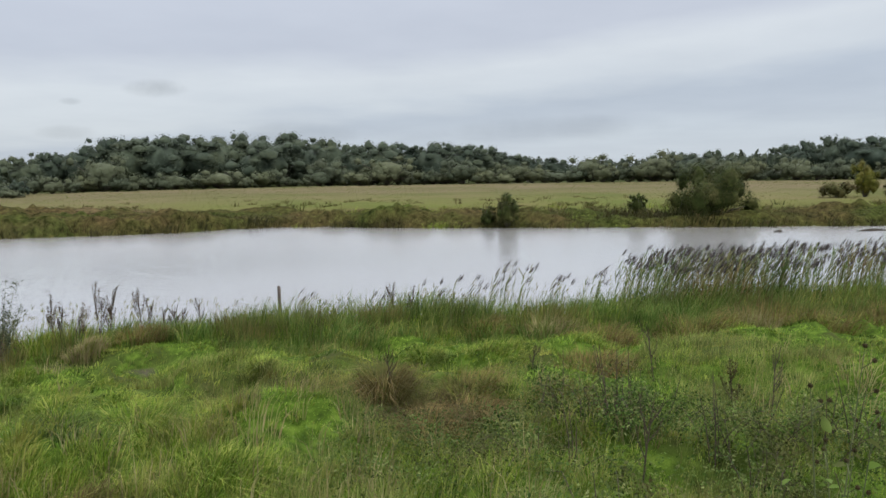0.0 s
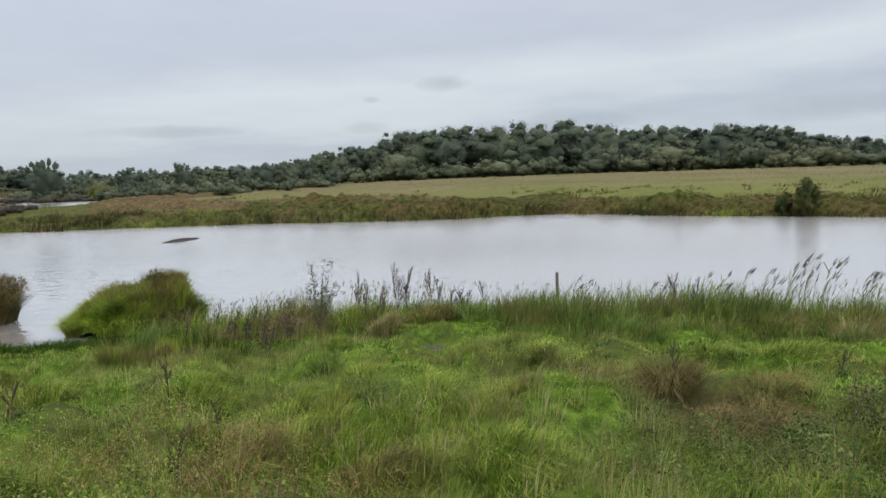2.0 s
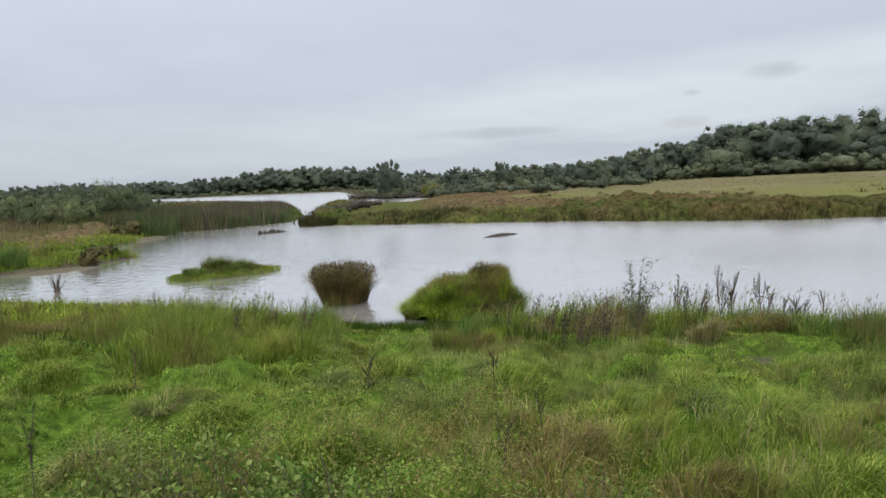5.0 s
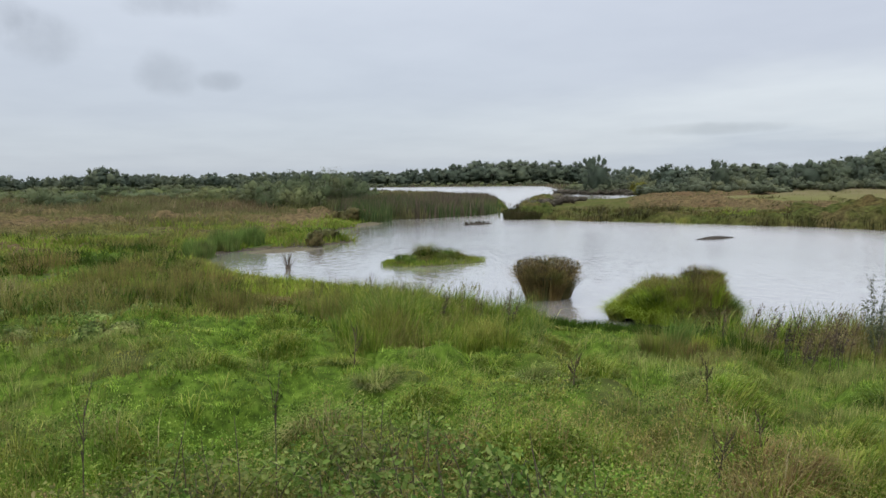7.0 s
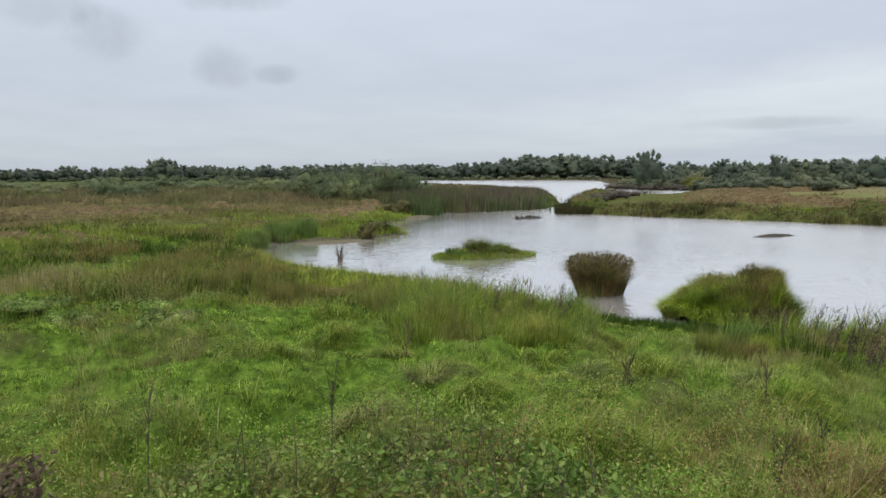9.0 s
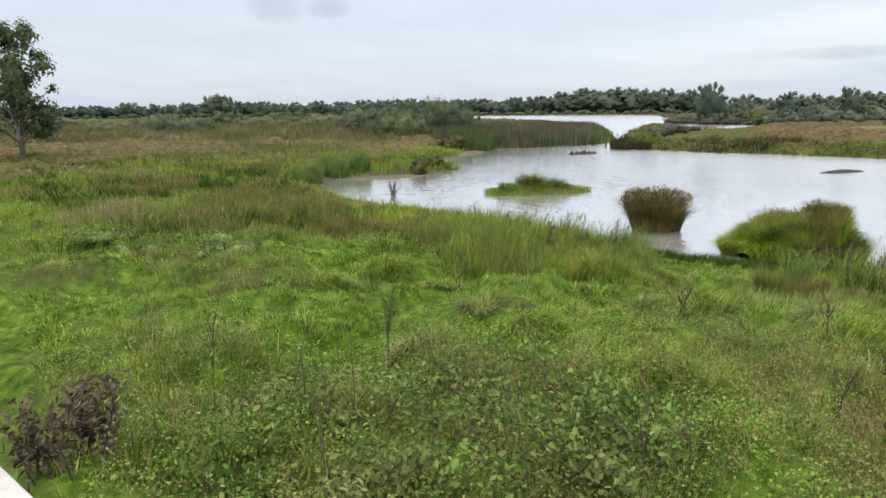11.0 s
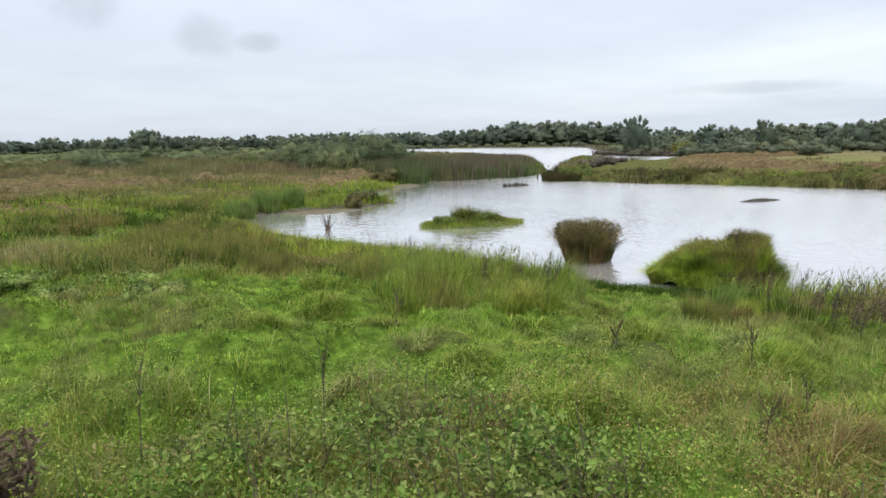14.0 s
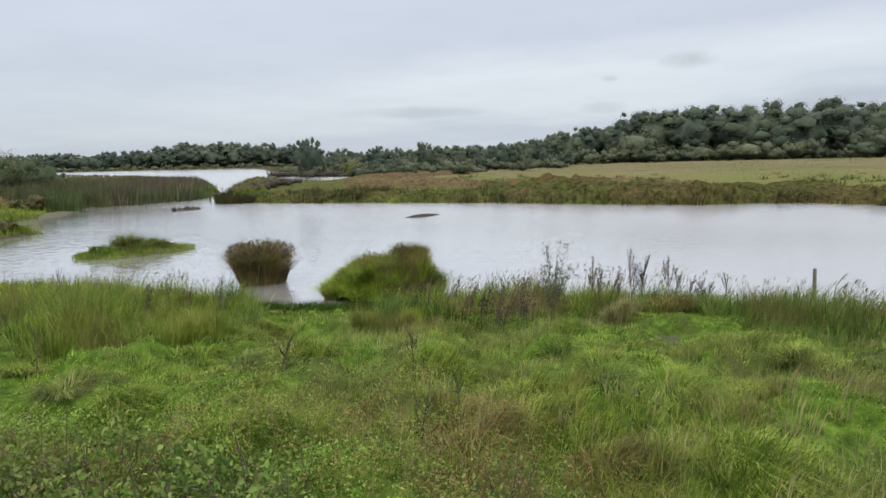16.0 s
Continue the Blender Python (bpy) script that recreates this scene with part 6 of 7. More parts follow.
def ground_z(px, py):
    return float(height(np.array([px]), np.array([py]))[0])


def place(ob, px, py, turn=0.0, sx=1.0, sz=1.0, copy=True):
    m = Matrix.LocRotScale((px, py, max(ground_z(px, py), 0.0) - 0.05), Euler((0, 0, turn)), (sx, sx, sz))
    if copy:
        return copy_thing(ob, m)
    ob.matrix_basis = m
    return ob


TREES = [make_tree("tree", "dark green broadleaved tree at the edge of the wood", 500 + i, 10.0, 4.2 + 0.6 * (i % 3), 3400, 0.25, M_wood, 0.0, 0.15 * (i % 2), group="wood beyond the meadow") for i in range(7)]
FAR_TREES = [make_tree("tree", "dark green tree, haze in its colour, in the wood across the lake", 510 + i, 10.0, 4.6, 950, 0.50, M_hazewood, 0.0, 0.1, group="wood across the lake") for i in range(4)]
POPLARS = [make_tree("tree", "slender dark green tree with a ragged narrow crown", 520 + i, 10.0, 2.0, 1200, 0.29, M_wood, 0.0, 0.6, group="wood beyond the meadow") for i in range(3)]
WILLOWS = [make_bush("willow_bush", "rounded grey-green willow bush at the meadow's edge", 540 + i, 5.0, 3.6, 2200, 0.20, M_willow, group="willow bushes", squash=0.95, share=0.6) for i in range(5)]
FAR_WILLOWS = [make_bush("willow_bush", "rounded grey-green willow bush on the lake shore", 550 + i, 5.0, 3.6, 650, 0.42, M_willow, group="lakeside willows", squash=0.95) for i in range(3)]
SCRUB = [make_bush("willow_scrub", "dense grey-green willow scrub over the marsh", 560 + i, 4.0, 4.0, 5200, 0.18, M_scrub, group="willow scrub", squash=0.9, share=0.5, slim=0.4) for i in range(3)]
used = set()


def plant(pool, k, px, py, turn, sx, sz):
    ob = pool[k % len(pool)]
    first = ob.name not in used
    used.add(ob.name)
    return place(ob, px, py, turn, sx, sz, copy=not first)


def polar(a, r):
    return -r * math.sin(radians(a)), r * math.cos(radians(a))


def skyline(a, table):
    return float(np.interp(a, [q[0] for q in table], [q[1] for q in table]))


# the wood beyond the meadow: skyline heights by bearing
WOOD_TOP = [(-40, 11), (-32, 10.6), (-27.6, 10.2), (-24, 8.0), (-18.5, 8.4), (-14, 7.2), (-11, 6.2), (-8.4, 8.6), (-4, 9.6), (-2, 11.2), (3.4, 11.8), (8, 12.4), (12.5, 13.4), (19.8, 14.2),
            (24, 13.0), (27, 11.0), (29, 9.2), (32, 7.2), (36, 6.4), (40, 5.4)]
rnd = random.Random(8)
a = -41.0
k = 0
while a < 33:
    tall = skyline(a, WOOD_TOP) * rnd.uniform(0.9, 1.02) - 0.85
    r = rnd.uniform(176, 190)
    pool = POPLARS if (-26 < a < -6 and rnd.random() < 0.45) else TREES
    plant(pool, k, *polar(a, r), rnd.uniform(0, 6.3), tall / 10 * rnd.uniform(0.95, 1.45), tall / 10)
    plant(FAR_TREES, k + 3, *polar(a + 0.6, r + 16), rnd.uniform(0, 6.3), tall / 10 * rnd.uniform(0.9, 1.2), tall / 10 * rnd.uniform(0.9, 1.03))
    a += rnd.uniform(0.9, 1.5) * (0.75 if tall < 9 else 1.0)
    k += 1
a = -41.0
while a < 40:
    r = rnd.uniform(164, 172) - max(0.0, a - 25) * 1.6
    s = rnd.choice([0.7, 0.9, 1.1, 1.3, 1.7]) * rnd.uniform(0.85, 1.1) * (0.5 if a > 29 else 1.0)
    plant(WILLOWS, k, *polar(a, r), rnd.uniform(0, 6.3), s, s * rnd.uniform(0.7, 1.0))
    a += rnd.uniform(0.75, 1.4)
    k += 1
# trees along the back of the spit, thinning towards the lake
a = 30.0
while a < 50.5:
    r = rnd.uniform(108, 132) + max(0.0, 38 - a) * 2.5 + 38 * min(1.0, max(0.0, a - 45.5))
    tall = rnd.choice([2.4, 3.0, 3.6, 4.2, 4.9]) * (1.0 if a < 47 else 0.8)
    if rnd.random() < 0.6:
        plant(TREES, k, *polar(a, r), rnd.uniform(0, 6.3), tall / 10 * 0.95, tall / 10)
    else:
        s = tall / 5 * 0.8
        plant(WILLOWS, k, *polar(a, r - 4), rnd.uniform(0, 6.3), s, s)
    plant(WILLOWS, k + 1, *polar(a + 0.3, r - 9), rnd.uniform(0, 6.3), 0.5, rnd.uniform(0.28, 0.5))
    a += rnd.uniform(0.5, 0.85)
    k += 1
a = 33.0
while a < 50.5:
    plant(FAR_WILLOWS, k, *polar(a, rnd.uniform(138, 146) + max(0.0, 38 - a) * 2.5), rnd.uniform(0, 6.3), 0.75, rnd.uniform(0.5, 0.72))
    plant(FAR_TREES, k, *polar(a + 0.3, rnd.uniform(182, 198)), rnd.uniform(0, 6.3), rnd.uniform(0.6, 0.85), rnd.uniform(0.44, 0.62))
    a += rnd.uniform(0.6, 0.85)
    k += 1
plant(TREES, 2, *polar(49.6, 140), 1.0, 0.5, 0.76)
for bearing, r, s in ((48.2, 146, 0.7), (50.3, 150, 0.7), (51.2, 152, 0.6), (47.0, 144, 0.7)):
    plant(WILLOWS, k, *polar(bearing, r), 0.7 * k, s * 1.2, s * 0.8)
    k += 1
TIP_SCRUB = [make_bush("bare_bush", "low grey-brown half-bare bush at the tip of the spit", 570 + i, 2.0, 2.2, 2600, 0.14, M_tipscrub, group="spit tip bushes", squash=0.8, share=0.55) for i in range(2)]
for bearing, r, s, f in ((55.3, 69, 0.55, 0.4), (54.8, 72, 0.8, 0.6), (54.2, 76, 0.9, 0.8), (53.5, 80, 1.0, 0.95), (52.8, 84, 1.1, 1.1), (52.2, 88, 1.1, 1.1), (51.6, 92, 1.0, 1.0), (51.0, 96, 0.9, 0.8),
                         (52.4, 150, 1.5, 1.1), (51.4, 142, 1.5, 1.0), (50.5, 139, 1.5, 1.0), (49.6, 138, 1.6, 1.1), (48.7, 137, 1.6, 1.0), (47.8, 136, 1.5, 1.1), (46.9, 134, 1.5, 0.9)):
    plant(TIP_SCRUB, k, *polar(bearing, r), 0.7 * k, s, f)
    k += 1
# the wood on the far side of the lake
LAKE_TOP = [(49, 9), (51.5, 11.2), (55, 12.2), (58, 11.6), (61, 10.4), (62.5, 8.2), (64, 9.6), (66, 8.4), (68, 8.8), (70, 7.8), (74, 8.4), (78, 7.0), (82, 7.2), (84, 8.6), (86, 8.4), (88, 7.0), (104, 6.6)]
a = 49.2
while a < 104:
    tall = skyline(a, LAKE_TOP) * rnd.uniform(0.88, 1.04) - 0.4
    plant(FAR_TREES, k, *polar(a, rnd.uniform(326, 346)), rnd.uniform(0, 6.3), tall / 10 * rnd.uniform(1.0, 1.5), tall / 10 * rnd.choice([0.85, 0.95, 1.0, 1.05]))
    a += rnd.uniform(0.36, 0.6)
    k += 1
a = 50.0
while a < 104:
    s = rnd.uniform(0.6, 1.0)
    plant(FAR_WILLOWS, k, *polar(a, rnd.uniform(312, 322)), rnd.uniform(0, 6.3), s * 1.15, s * 0.8)
    a += rnd.uniform(0.6, 1.1)
    k += 1
for bearing, s, f in ((86.0, 1.15, 0.98), (86.6, 1.25, 1.02), (87.1, 1.0, 0.9)):
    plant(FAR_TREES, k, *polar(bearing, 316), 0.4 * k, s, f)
    k += 1
# willow scrub behind the reedmace and over the marsh
for bearing, r, s, f in ((68.5, 82, 0.75, 0.72), (69.8, 74, 0.85, 0.86), (71.2, 72, 1.0, 0.98), (72.6, 68, 0.95, 0.95), (74.0, 72, 1.0, 0.95), (75.3, 76, 0.9, 0.8), (67.4, 90, 0.7, 0.62), (76.6, 82, 0.8, 0.66),
                         (79.3, 92, 0.8, 0.6), (81.2, 98, 0.7, 0.62), (88.6, 84, 0.9, 0.62), (90.4, 88, 0.9, 0.66), (94.5, 96, 1.0, 0.6), (99.0, 92, 1.0, 0.7)):
    plant(SCRUB, k, *polar(bearing, r), 0.9 * k, s, f)
    k += 1
a = 75.0
while a < 104:
    plant(SCRUB, k, *polar(a, rnd.uniform(112, 150)), 0.9 * k, rnd.uniform(0.9, 1.4), rnd.uniform(0.45, 0.75))
    a += rnd.uniform(1.3, 2.4)
    k += 1

for i in range(15):
    plant(POPLARS, k, *polar(68.5 + 0.62 * i + rnd.uniform(-0.2, 0.2), rnd.uniform(140, 160)), rnd.uniform(0, 6.3), 0.75, rnd.uniform(0.42, 0.56) * (0.85 if i > 9 else 1.0))
    plant(FAR_WILLOWS, k, *polar(68.5 + 0.62 * i, 136), rnd.uniform(0, 6.3), 0.8, rnd.uniform(0.7, 0.9))
    k += 1

# bushes on the far bank
place(make_bush("bush", "large dense dark green willow bush on the pond bank", 601, 3.5, 3.35, 24000, 0.085, M_bush, squash=0.75), 17.5, 45.6, 0.3, copy=False)
place(make_bush("bush", "small dark green conical bush on the pond bank", 602, 2.3, 0.95, 7000, 0.075, M_bush), 4.35, 44.9, 1.3, copy=False)
place(make_bush("bush", "low dark green bush at the water's edge", 603, 1.5, 0.6, 3200, 0.07, M_bush), 3.2, 45.4, 0.3, copy=False)
place(make_bush("bush", "small dark green bush in rough grass", 604, 1.9, 0.75, 3600, 0.07, M_bush), 13.2, 47.5, 0.9, copy=False)
place(make_bush("bush", "yellow-green autumn bush standing in the meadow", 605, 3.8, 1.55, 7000, 0.11, M_yellowbush), 40.6, 68.5, 0.9, copy=False)
place(make_bush("bush", "yellow-green bush before the trees of the spit", 613, 2.6, 1.6, 1600, 0.2, M_yellowbush), *polar(46.4, 126), 0.9, copy=False)
place(make_bush("bush", "low brown spreading bush in the meadow", 606, 1.5, 1.9, 1800, 0.18, M_brownbush), 37.4, 67.5, 0.4, copy=False)
place(make_bush("bush", "low brown spreading bush in the meadow", 607, 1.4, 1.9, 1800, 0.18, M_brownbush), 43.4, 67.5, 2.4, copy=False)
place(make_bush("bush", "small withered brown bush on the spit", 608, 0.85, 0.55, 1600, 0.12, M_brownbush, share=0.35), -34.9, 11.4, 0.4, copy=False)
place(make_bush("bush", "low russet bush beside the reedmace", 609, 1.0, 1.6, 2200, 0.17, M_brownbush, share=0.35), -52.5, 20.2, 0.4, copy=False)
place(make_bush("bush", "low green shrub on the spit", 610, 0.6, 0.9, 1500, 0.12, M_bush, share=0.35), -36.8, 12.6, 1.4, copy=False)
place(make_bush("nettle_patch", "low patch of grey-green nettles in the turf", 611, 0.34, 1.3, 7000, 0.045, M_bramble, "nettles", squash=0.6, share=0.4), -15.2, 0.7, 1.2, copy=False)
place(make_bush("nettle_patch", "low patch of grey-green nettles in the turf", 612, 0.26, 1.0, 4500, 0.045, M_bramble, "nettles", squash=0.6, share=0.4), -13.2, -1.0, 0.2, copy=False)

for i, (px, py, rad) in enumerate([(-15.9, -1.7, 0.8), (-14.6, -0.8, 0.6), (-17.0, -0.4, 0.9), (-12.4, 0.4, 0.6)]):
    place(make_bush("nettle_patch", "low patch of grey-green nettles in the turf", 620 + i, 0.17, rad * 1.2, 2600, 0.05, M_bramble, "nettles", squash=0.7, share=0.4), px, py, 0.8 * i, copy=False)

# ---- single plants and things near by ----
def dock(label, px, py, tall, seed, heads=4, bulk=1.0):
    """Dead dock: a ribbed stem with upright side branches crusted with seed, and a few shrivelled leaves."""
    g = np.random.default_rng(seed)
    ob = thing("dock_plant", label, "dock", (px, py, ground_z(px, py)), "dead docks")
    ob.rotation_euler = (g.uniform(-0.06, 0.06), 0.08, g.uniform(0, 6))
    paths = [[((0, 0, -0.05), 0.008), ((0.01, 0.0, tall * 0.5), 0.006), ((0.03, 0.01, tall), 0.002)]]
    ends = [((0.01, 0, tall * 0.45), (0.03, 0.01, tall))]
    for i in range(heads):
        f = 0.35 + 0.45 * i / heads
        a = g.uniform(0, 6.28)
        s = np.array([0.01, 0, tall * f])
        e = s + np.array([math.cos(a) * 0.10, math.sin(a) * 0.10, tall * g.uniform(0.25, 0.4)])
        paths.append([(s, 0.005), ((s + e) / 2 + (0.02 * math.cos(a), 0.02 * math.sin(a), 0), 0.004), (e, 0.002)])
        ends.append((s + (e - s) * 0.3, e))
    part("stem", mesh_of("stem", *tubes(paths, 6), None, [M_stem], True), ob)
    for s, e in ends:
        pts = np.array(s) + (np.array(e) - np.array(s)) * g.random((80, 1))
        v, q = leaf_arrays(pts + g.normal(0, 0.008 * bulk, pts.shape), g.uniform(0.009, 0.017, len(pts)) * bulk, g, None, 0.6)
        part("seed_spike", mesh_of("seed_spike", v, q, None, [M_dock]), ob, "rust-black crusted seed spike")
    lp = np.array([(0.05 * math.cos(i), 0.05 * math.sin(i), tall * (0.08 + 0.06 * i)) for i in range(6)])
    v, q = leaf_arrays(lp, 0.08, g, None, 0.25)
    part("foliage", mesh_of("foliage", v, q, None, [M_dock]), ob)
    return ob


for i, (px, py, tl) in enumerate([(-9.9, 3.5, 0.66), (-6.05, 6.4, 0.6), (-6.6, 4.85, 0.42), (-4.55, 5.4, 0.35), (1.5, 5.2, 0.75), (-4.1, 4.3, 0.45), (2.6, 8.6, 0.7), (-0.55, 8.0, 0.5), (1.2, 9.4, 0.55), (2.9, 6.9, 0.8),
                                  (3.5, 7.4, 0.75), (-6.95, 12.8, 1.05), (-6.9, 12.95, 0.85), (-6.3, 13.3, 1.2), (-6.2, 13.4, 1.05), (-6.4, 13.45, 0.9), (-6.1, 13.3, 0.8), (-5.65, 13.6, 0.95), (-5.55, 13.7, 0.8), (-5.3, 13.8, 0.6), (-5.2, 13.9, 0.55), (-5.1, 13.75, 0.6), (-5.0, 13.85, 0.55), (-0.9, 14.6, 0.95), (-0.6, 14.6, 0.8), (-4.7, 14.0, 0.75),
                                  (-17.5, 7.0, 0.7), (-15.8, 7.6, 0.65)]):
    dock("dead dark-brown dock with seed-crusted stems", px, py, tl, 700 + i, 4 + i % 3, 1.6 if tl > 0.77 else 1.1 if py > 12 else 0.65)


def sapling(label, px, py, tall, seed, mat, bare=0.3, leaves=40, spread=0.25, leaf=0.07):
    g = np.random.default_rng(seed)
    ob = thing("willow_sapling", label, "sapling", (px, py, ground_z(px, py)))
    lean = np.array([g.uniform(-0.15, 0.25), g.uniform(-0.1, 0.1)]) * tall
    main = [(np.array([lean[0] * f * f, lean[1] * f * f, tall * f - 0.05]), 0.008 * (1 - 0.8 * f)) for f in (0, 0.25, 0.5, 0.75, 1.0)]
    paths, pts = [main], []
    for i in range(7):
        f = bare + (0.9 - bare) * i / 7
        s = np.array([lean[0] * f * f, lean[1] * f * f, tall * f])
        a = g.uniform(0, 6.28)
        e = s + np.array([math.cos(a) * spread * tall, math.sin(a) * spread * tall, tall * 0.3]) * g.uniform(0.5, 1)
        paths.append([(s, 0.004), (e, 0.0015)])
        pts.append(s + (e - s) * (0.3 + 0.7 * g.random((leaves // 7 + 1, 1))))
    pts.append(main[-1][0] + g.normal(0, 0.03, (8, 3)))
    pts = np.concatenate(pts)
    for i, path in enumerate(paths):
        part("twig" if i else "stem", mesh_of("twig" if i else "stem", *tubes([path], 5), None, [M_stem], True), ob)
    v, q = leaf_arrays(pts + g.normal(0, 0.02, pts.shape), leaf * g.uniform(0.6, 1.3, len(pts)), g, None, 0.3)
    part("foliage", mesh_of("foliage", v, q, None, [mat]), ob)
    return ob


def willow_wands(px, py, tall, n, seed):
    """A young willow: a fan of wands from one foot, narrow leaves along each."""
    g = np.random.default_rng(seed)
    ob = thing("willow_shrub", "young willow with grey-green leaves on upright wands", "shrub", (px, py, ground_z(px, py)))
    for i in range(n):
        a, tilt = g.uniform(0, 6.28), g.uniform(0.05, 0.6)
        up = tall * g.uniform(0.6, 1.0) * (1 - 0.4 * tilt)
        pts = [np.array([math.cos(a) * tilt * up * f**1.2, math.sin(a) * tilt * up * f**1.2, up * f - 0.04]) for f in (0, 0.3, 0.6, 0.85, 1.0)]
        wand = part("wand", mesh_of("wand", *tubes([[(q, 0.006 * (1 - 0.8 * j / 4)) for j, q in enumerate(pts)]], 5), None, [M_greenstem], True), ob, "thin olive wand")
        f = g.uniform(0.18, 1.0, 130)
        at = np.stack([np.interp(f, (0, 0.3, 0.6, 0.85, 1.0), [q[c] for q in pts]) for c in range(3)], 1)
        v, q = leaf_arrays(at + g.normal(0, 0.035, at.shape), g.uniform(0.04, 0.075, 130), g, None, 0.25)
        part("foliage", mesh_of("foliage", v, q, None, [M_willow]), wand)
    return ob


willow_wands(-7.1, 11.5, 1.62, 12, 801)


def seeded_weed(px, py, tall, stems, reach, seed):
    """Dead willowherb: slender wind-bent stems with curled tufts of seed along the upper half."""
    g = np.random.default_rng(seed)
    tall *= 1.2
    ob = thing("willowherb", "dead grey-brown willowherb with curled seed tufts", "plant", (px, py, ground_z(px, py)), "dead willowherbs")
    for i in range(stems):
        s = np.array([g.normal(0, reach), g.normal(0, reach), -0.04])
        up = tall * g.uniform(0.6, 1.05)
        e = s + np.array([0.22 * up + g.normal(0, 0.08), 0.05 * up + g.normal(0, 0.08), up])
        m = s * 0.5 + e * 0.5 - np.array([0.05 * up, 0, 0])
        stalk = part("stem", mesh_of("stem", *tubes([[(s, 0.006), (m, 0.0045), (e, 0.002)]], 5), None, [M_stem], True), ob)
        f = g.uniform(0.4, 1.0, 60)[:, None]
        at = s * (1 - f) ** 2 + 2 * m * f * (1 - f) + e * f * f
        v, q = leaf_arrays(at + g.normal(0, 0.028, (60, 3)), g.uniform(0.03, 0.075, 60), g, None, 0.22)
        part("foliage", mesh_of("foliage", v, q, None, [M_plume if i % 3 == 0 else M_shrivel]), stalk, "curled grey-brown leaves and seed tufts")
    return ob


for i, (px, py, tl, st, rc) in enumerate([(-7.7, 10.1, 0.8, 14, 0.28), (-7.1, 10.3, 0.75, 12, 0.28), (-8.4, 10.1, 0.6, 8, 0.25), (-6.5, 12.6, 0.7, 6, 0.2), (-13.2, 6.7, 0.75, 9, 0.3), (-15.0, 6.6, 0.7, 8, 0.3),
                                          (-12.6, 7.7, 0.8, 8, 0.25), (-17.6, 6.3, 0.7, 7, 0.3)]):
    seeded_weed(px, py, tl, st, rc, 820 + i)
sapling("thin upright sapling with a tuft of fresh leaves", -5.35, 1.1, 1.0, 803, M_herb, 0.7, 16, 0.05, 0.09)
sapling("thin leaning bare brown sapling", -6.0, -0.15, 1.05, 804, M_herb, 0.5, 14, 0.1, 0.05)


def stake():
    """A weathered stake with a split, bevelled head, leaning a little."""
    ob = thing("wooden_post", "weathered grey wooden post standing in the water", "post", (-3.72, 16.75, 0))
    ob.rotation_euler = (0.02, -0.03, 0.4)
    ring = [((0, 0, -0.6), 0.042), ((0, 0, 0.2), 0.041), ((0.004, 0, 0.62), 0.038), ((0.005, 0.002, 0.70), 0.036), ((0.006, 0.002, 0.725), 0.03), ((0.006, 0.002, 0.728), 0.001)]
    part("shaft", mesh_of("shaft", *tubes([ring], 10), None, [M_post], True), ob)
    return ob


stake()


def snag():
    """A dead branch stuck in the shallows."""
    g = np.random.default_rng(77)
    ob = thing("dead_branch", "dead twiggy branch standing in the shallow water", "branch", (-26.7, 7.5, -0.1))
    paths = [[((0, 0, -0.3), 0.13), ((0.02, 0, 0.08), 0.12), ((0.03, 0.02, 0.2), 0.09), ((0.05, 0.02, 0.27), 0.02)]]
    for i in range(22):
        a, k_ = g.uniform(0, 6.28), g.uniform(0.12, 0.36)
        e = np.array([math.cos(a) * k_, math.sin(a) * k_, g.uniform(0.35, 0.85)])
        paths.append([((0.02, 0, 0.12), 0.014), (e * (0.5, 0.5, 0.55), 0.009), (e, 0.005)])
    for i, path in enumerate(paths):
        part("twig" if i else "stump", mesh_of("twig" if i else "stump", *tubes([path], 5), None, [M_stem], True), ob)
    return ob


snag()


# brambles at the foot of the viewing bank
def bramble(label, px, py, rad, tall, n, seed, mat, leaf):
    g = np.random.default_rng(seed)
    ob = thing("bramble", label, "bramble", (px, py, ground_z(px, py)), "brambles")
    paths, pts = [], []
    for i in range(9):
        a = g.uniform(0, 6.28)
        s = np.array([g.normal(0, rad * 0.25), g.normal(0, rad * 0.25), -0.03])
        m = s + np.array([math.cos(a) * rad * 0.5, math.sin(a) * rad * 0.5, tall * g.uniform(0.7, 1.1)])
        e = m + np.array([math.cos(a) * rad * 0.5, math.sin(a) * rad * 0.5, -tall * g.uniform(0.1, 0.5)])
        paths.append([(s, 0.0045), ((s + m) / 2 + (0, 0, 0.1 * tall), 0.004), (m, 0.003), (e, 0.0015)])
        f = g.random((n // 9, 1))
        pts.append(np.where(f < 0.5, s + (m - s) * f * 2, m + (e - m) * (f * 2 - 1)))
    for i in range(4):
        s = np.array([g.normal(0, rad * 0.3), g.normal(0, rad * 0.3), -0.03])
        e = s + np.array([g.normal(0, 0.12), g.normal(0, 0.12), tall * g.uniform(1.1, 2.0)])
        paths.append([(s, 0.0055), ((s + e) / 2 + (0.02, 0.01, 0), 0.0045), (e, 0.002)])
    pts = np.concatenate(pts) + g.normal(0, 0.07, (n // 9 * 9, 3))
    pts[:, 2] = np.maximum(pts[:, 2], 0.02)
    for path in paths:
        part("cane", mesh_of("cane", *tubes([path], 5), None, [M_stem], True), ob, "thin purplish-brown cane")
    v, q = broad_leaves(pts, g.uniform(0.45, 1.2, len(pts)) * leaf, g, np.array([0, 0, 0.7]), 0.58)
    part("foliage", mesh_of("foliage", v, q, None, [mat]), ob)
    return ob


rb = random.Random(5)
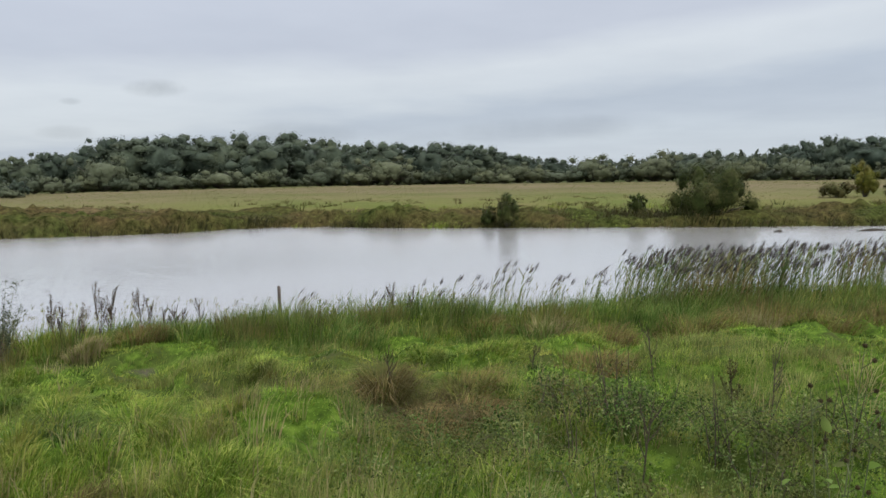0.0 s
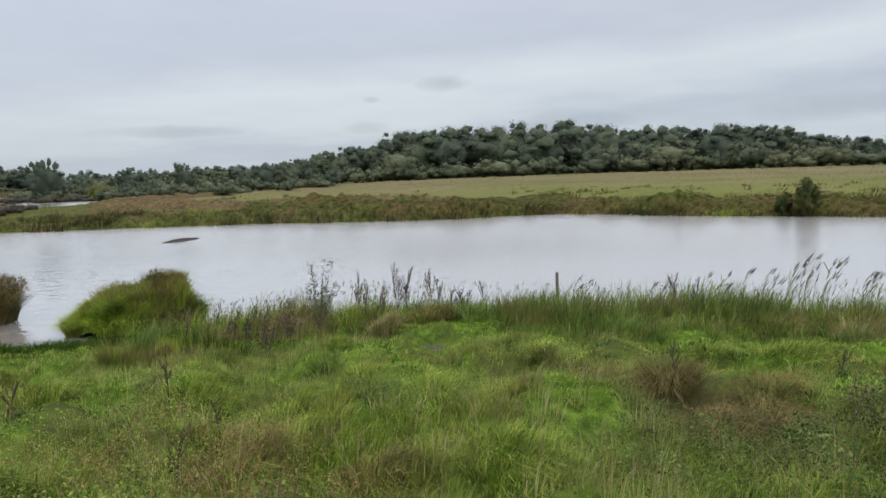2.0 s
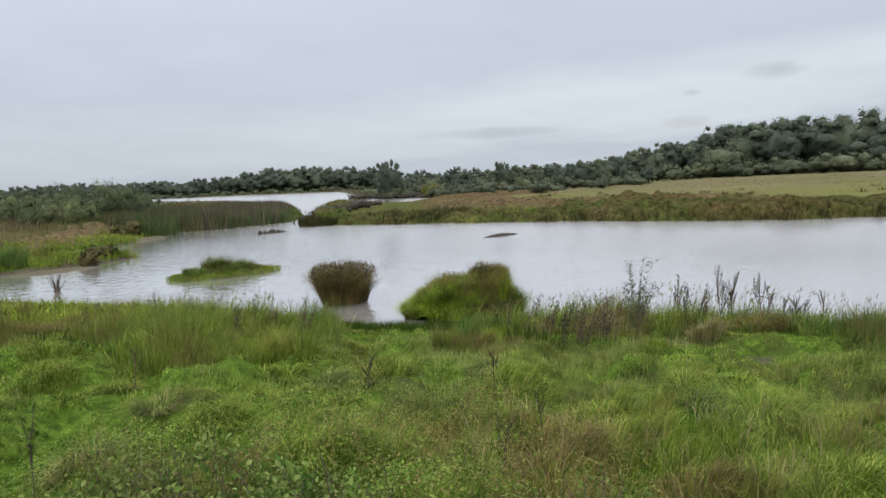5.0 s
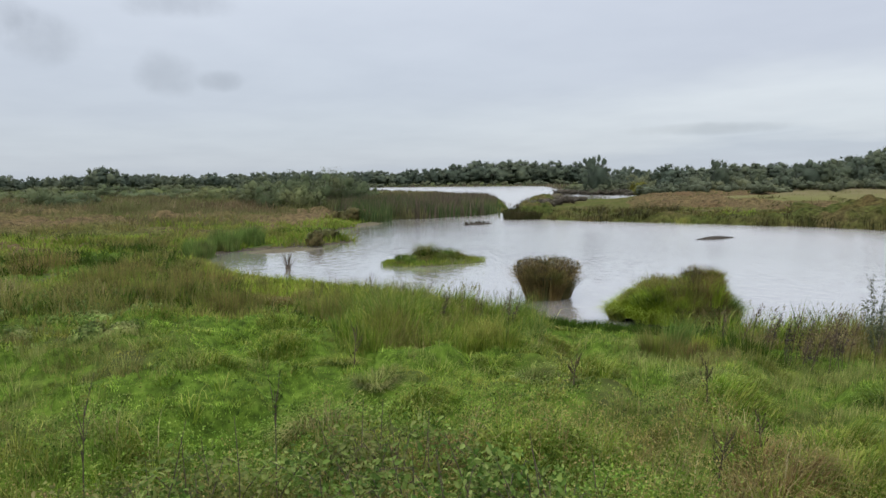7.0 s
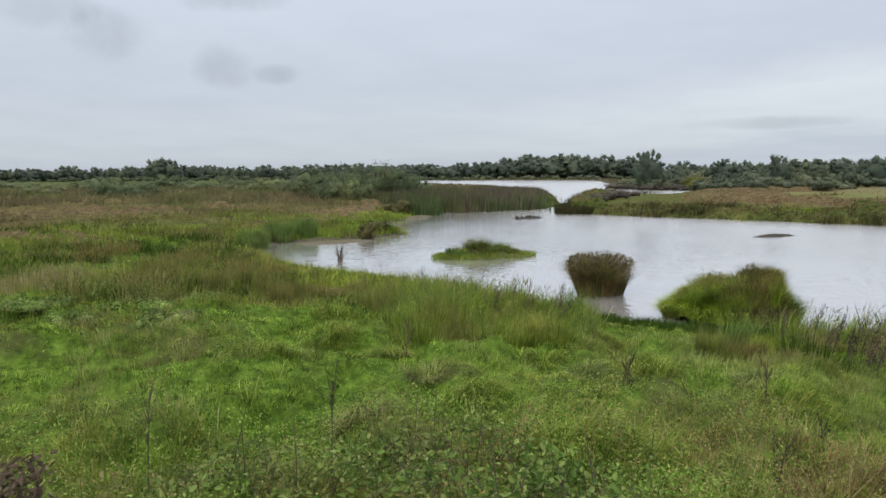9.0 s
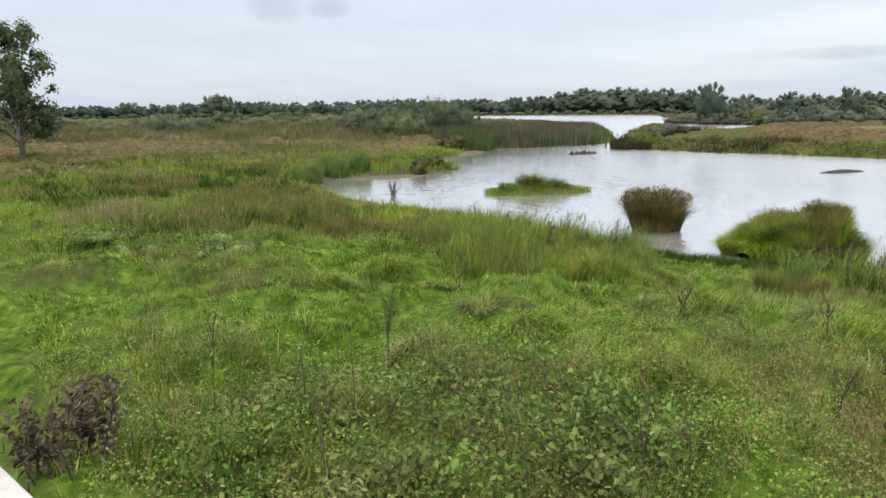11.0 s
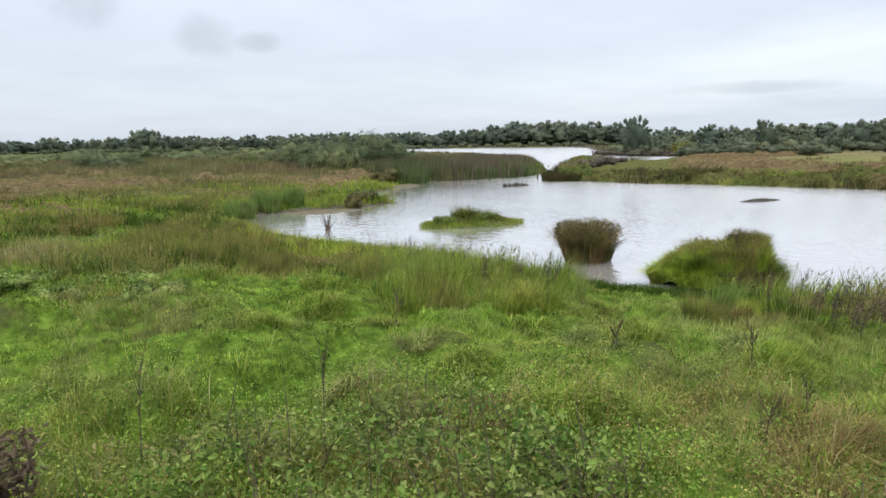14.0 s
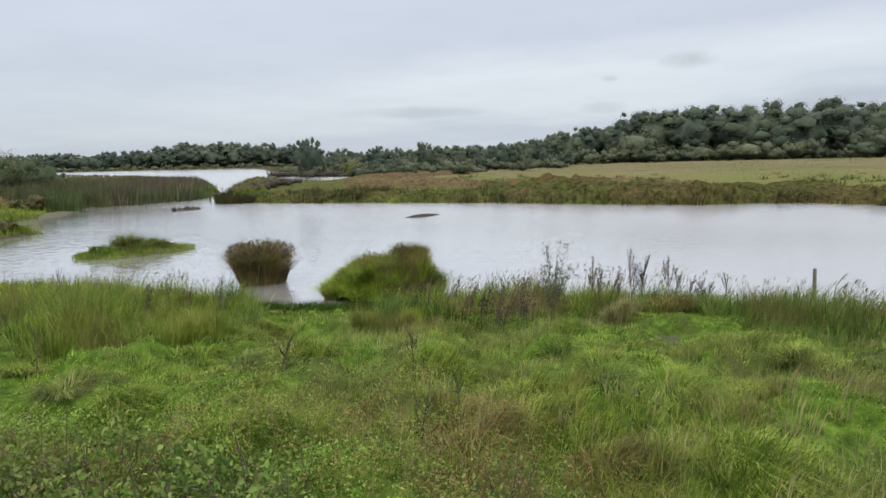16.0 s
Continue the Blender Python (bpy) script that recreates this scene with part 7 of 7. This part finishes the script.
for i in range(26):
    if i < 12:
        a, r = rb.uniform(60, 98), rb.uniform(4.1, 5.9)
    elif i < 14:
        a, r = rb.uniform(38, 60), rb.uniform(4.0, 4.9)
    else:
        a, r = rb.uniform(-36, -8), rb.uniform(4.2, 6.8)
    px, py = polar(a, r)
    west_side = i < 14
    bramble("low sprawling bramble with grey-green leaves" if west_side else "low sprawling bramble with small dark green leaves", px, py, rb.uniform(0.4, 0.7), rb.uniform(0.25, 0.5),
            850 if west_side else 1000, 900 + i, M_bramble if west_side else M_darkherb, 0.060 if i < 12 else 0.036)


def burdock(px, py, tall, seed):
    """A tall branching weed: small leaves below, dark round burs at the ends."""
    g = np.random.default_rng(seed)
    ob = thing("burdock", "tall green weed with small leaves and dark brown burs", "plant", (px, py, ground_z(px, py)))
    tips, paths, leafpts = [], [], []
    for i in range(3):
        a = 2.1 * i + 0.4
        top = np.array([0.12 * math.cos(a) + 0.04, 0.12 * math.sin(a), tall * (1.0, 0.9, 0.78)[i]])
        paths.append([((0, 0, -0.05), 0.005), (top * (0.35, 0.35, 0.5), 0.004), (top, 0.0015)])
        tips.append(top)
        for k in range(2):
            f = g.uniform(0.86, 0.95)
            b = g.uniform(0, 6.28)
            e = top * f + np.array([0.07 * math.cos(b), 0.07 * math.sin(b), 0.05])
            paths.append([(top * f, 0.0025), (e, 0.0015)])
            tips.append(e)
        leafpts.append(top * g.uniform(0.05, 0.78, (26, 1)) + g.normal(0, 0.11, (26, 3)) * (1, 1, 0.4))
    for path in paths:
        part("stem", mesh_of("stem", *tubes([path], 6), None, [M_greenstem], True), ob)
    for e in tips:
        spikes = g.normal(size=(60, 3))
        spikes /= np.linalg.norm(spikes, axis=1, keepdims=True)
        v, q = leaf_arrays(e + spikes * 0.008, 0.011, g, spikes * 0.3, 0.35)
        bv = np.array(e) + ICO_V * 0.009
        part("bur", mesh_of("bur", np.concatenate([v, bv]), q, ICO_F + len(v), [M_dock]), ob, "dark brown spiny bur")
    for cpt in np.concatenate(leafpts):
        v, q = broad_leaves(np.array([cpt]), g.uniform(0.04, 0.09), g, np.array([[0, 0, 0.8]]), 0.6)
        part("leaf", mesh_of("leaf", v, q, None, [M_bramble]), ob)
    return ob


burdock(1.6, 2.86, 1.72, 41)
burdock(1.75, 3.0, 1.3, 42)


def withered_weed(px, py, tall, stems, seed):
    """A dead weed: upright brown stems hung with shrivelled, curled leaves."""
    g = np.random.default_rng(seed)
    ob = thing("withered_weed", "dead brown weed with shrivelled leaves on upright stems", "plant", (px, py, ground_z(px, py)))
    for i in range(stems):
        a, tilt = g.uniform(0, 6.28), g.uniform(0.05, 0.35)
        s = np.array([g.normal(0, 0.1), g.normal(0, 0.1), -0.04])
        e = s + np.array([math.cos(a) * tilt * tall, math.sin(a) * tilt * tall, tall * g.uniform(0.65, 1.0)])
        stalk = part("stem", mesh_of("stem", *tubes([[(s, 0.007), (s * 0.5 + e * 0.5 + (0.01, 0.01, 0), 0.005), (e, 0.002)]], 6), None, [M_stem], True), ob)
        f = g.uniform(0.25, 1.0, (46, 1))
        v, q = broad_leaves(s + (e - s) * f + g.normal(0, 0.035, (46, 3)), g.uniform(0.04, 0.1, 46), g, np.array([0, 0, 0.0]), 0.4)
        part("foliage", mesh_of("foliage", v, q, None, [M_shrivel]), stalk, "shrivelled brown leaves")
    return ob


withered_weed(-5.1, -0.95, 0.66, 9, 61)
withered_weed(-5.35, -1.25, 0.6, 7, 62)


def hand_rail():
    """The weathered rail of the viewing place: a flat capping board on square posts, with a lower board."""
    ob = thing("hand_rail", "weathered pale grey wooden hand rail on posts", "railing", (-1.4, -0.6, 0.0))
    ob.rotation_euler[2] = math.atan2(0.055, 0.107)

    def board(name, x0, x1, y0, y1, z0, z1, label=""):
        bm = bmesh.new()
        bmesh.ops.create_cube(bm, size=1.0)
        for v in bm.verts:
            v.co = ((x0 + x1) / 2 + v.co.x * (x1 - x0), (y0 + y1) / 2 + v.co.y * (y1 - y0), (z0 + z1) / 2 + v.co.z * (z1 - z0))
        bmesh.ops.bevel(bm, geom=bm.edges[:], offset=0.006, segments=2, affect="EDGES")
        me = bpy.data.meshes.new(name)
        bm.to_mesh(me)
        bm.free()
        me.materials.append(M_rail)
        return part(name, me, ob, label)

    board("capping", -2.6, 0.9, -0.07, 0.055, 2.62, 2.66, "pale weathered capping board")
    board("lower_board", -2.6, 0.9, -0.035, -0.01, 1.75, 1.87)
    for px in (-2.4, -0.9, 0.6):
        board("post", px - 0.045, px + 0.045, -0.125, -0.037, ground_z(-1.4 + px * 0.89, -0.6 + px * 0.46) - 0.1, 2.618)
    return ob


hand_rail()

# the tall open tree at the marsh's western end
place(make_tree("tree", "tall open-crowned dark green tree over the marsh", 590, 7.6, 2.7, 5200, 0.17, M_westtree, 0.12, 0.1, limbs=26, share=0.55, open_=0.45), *polar(99.8, 46), 0.5, copy=False)
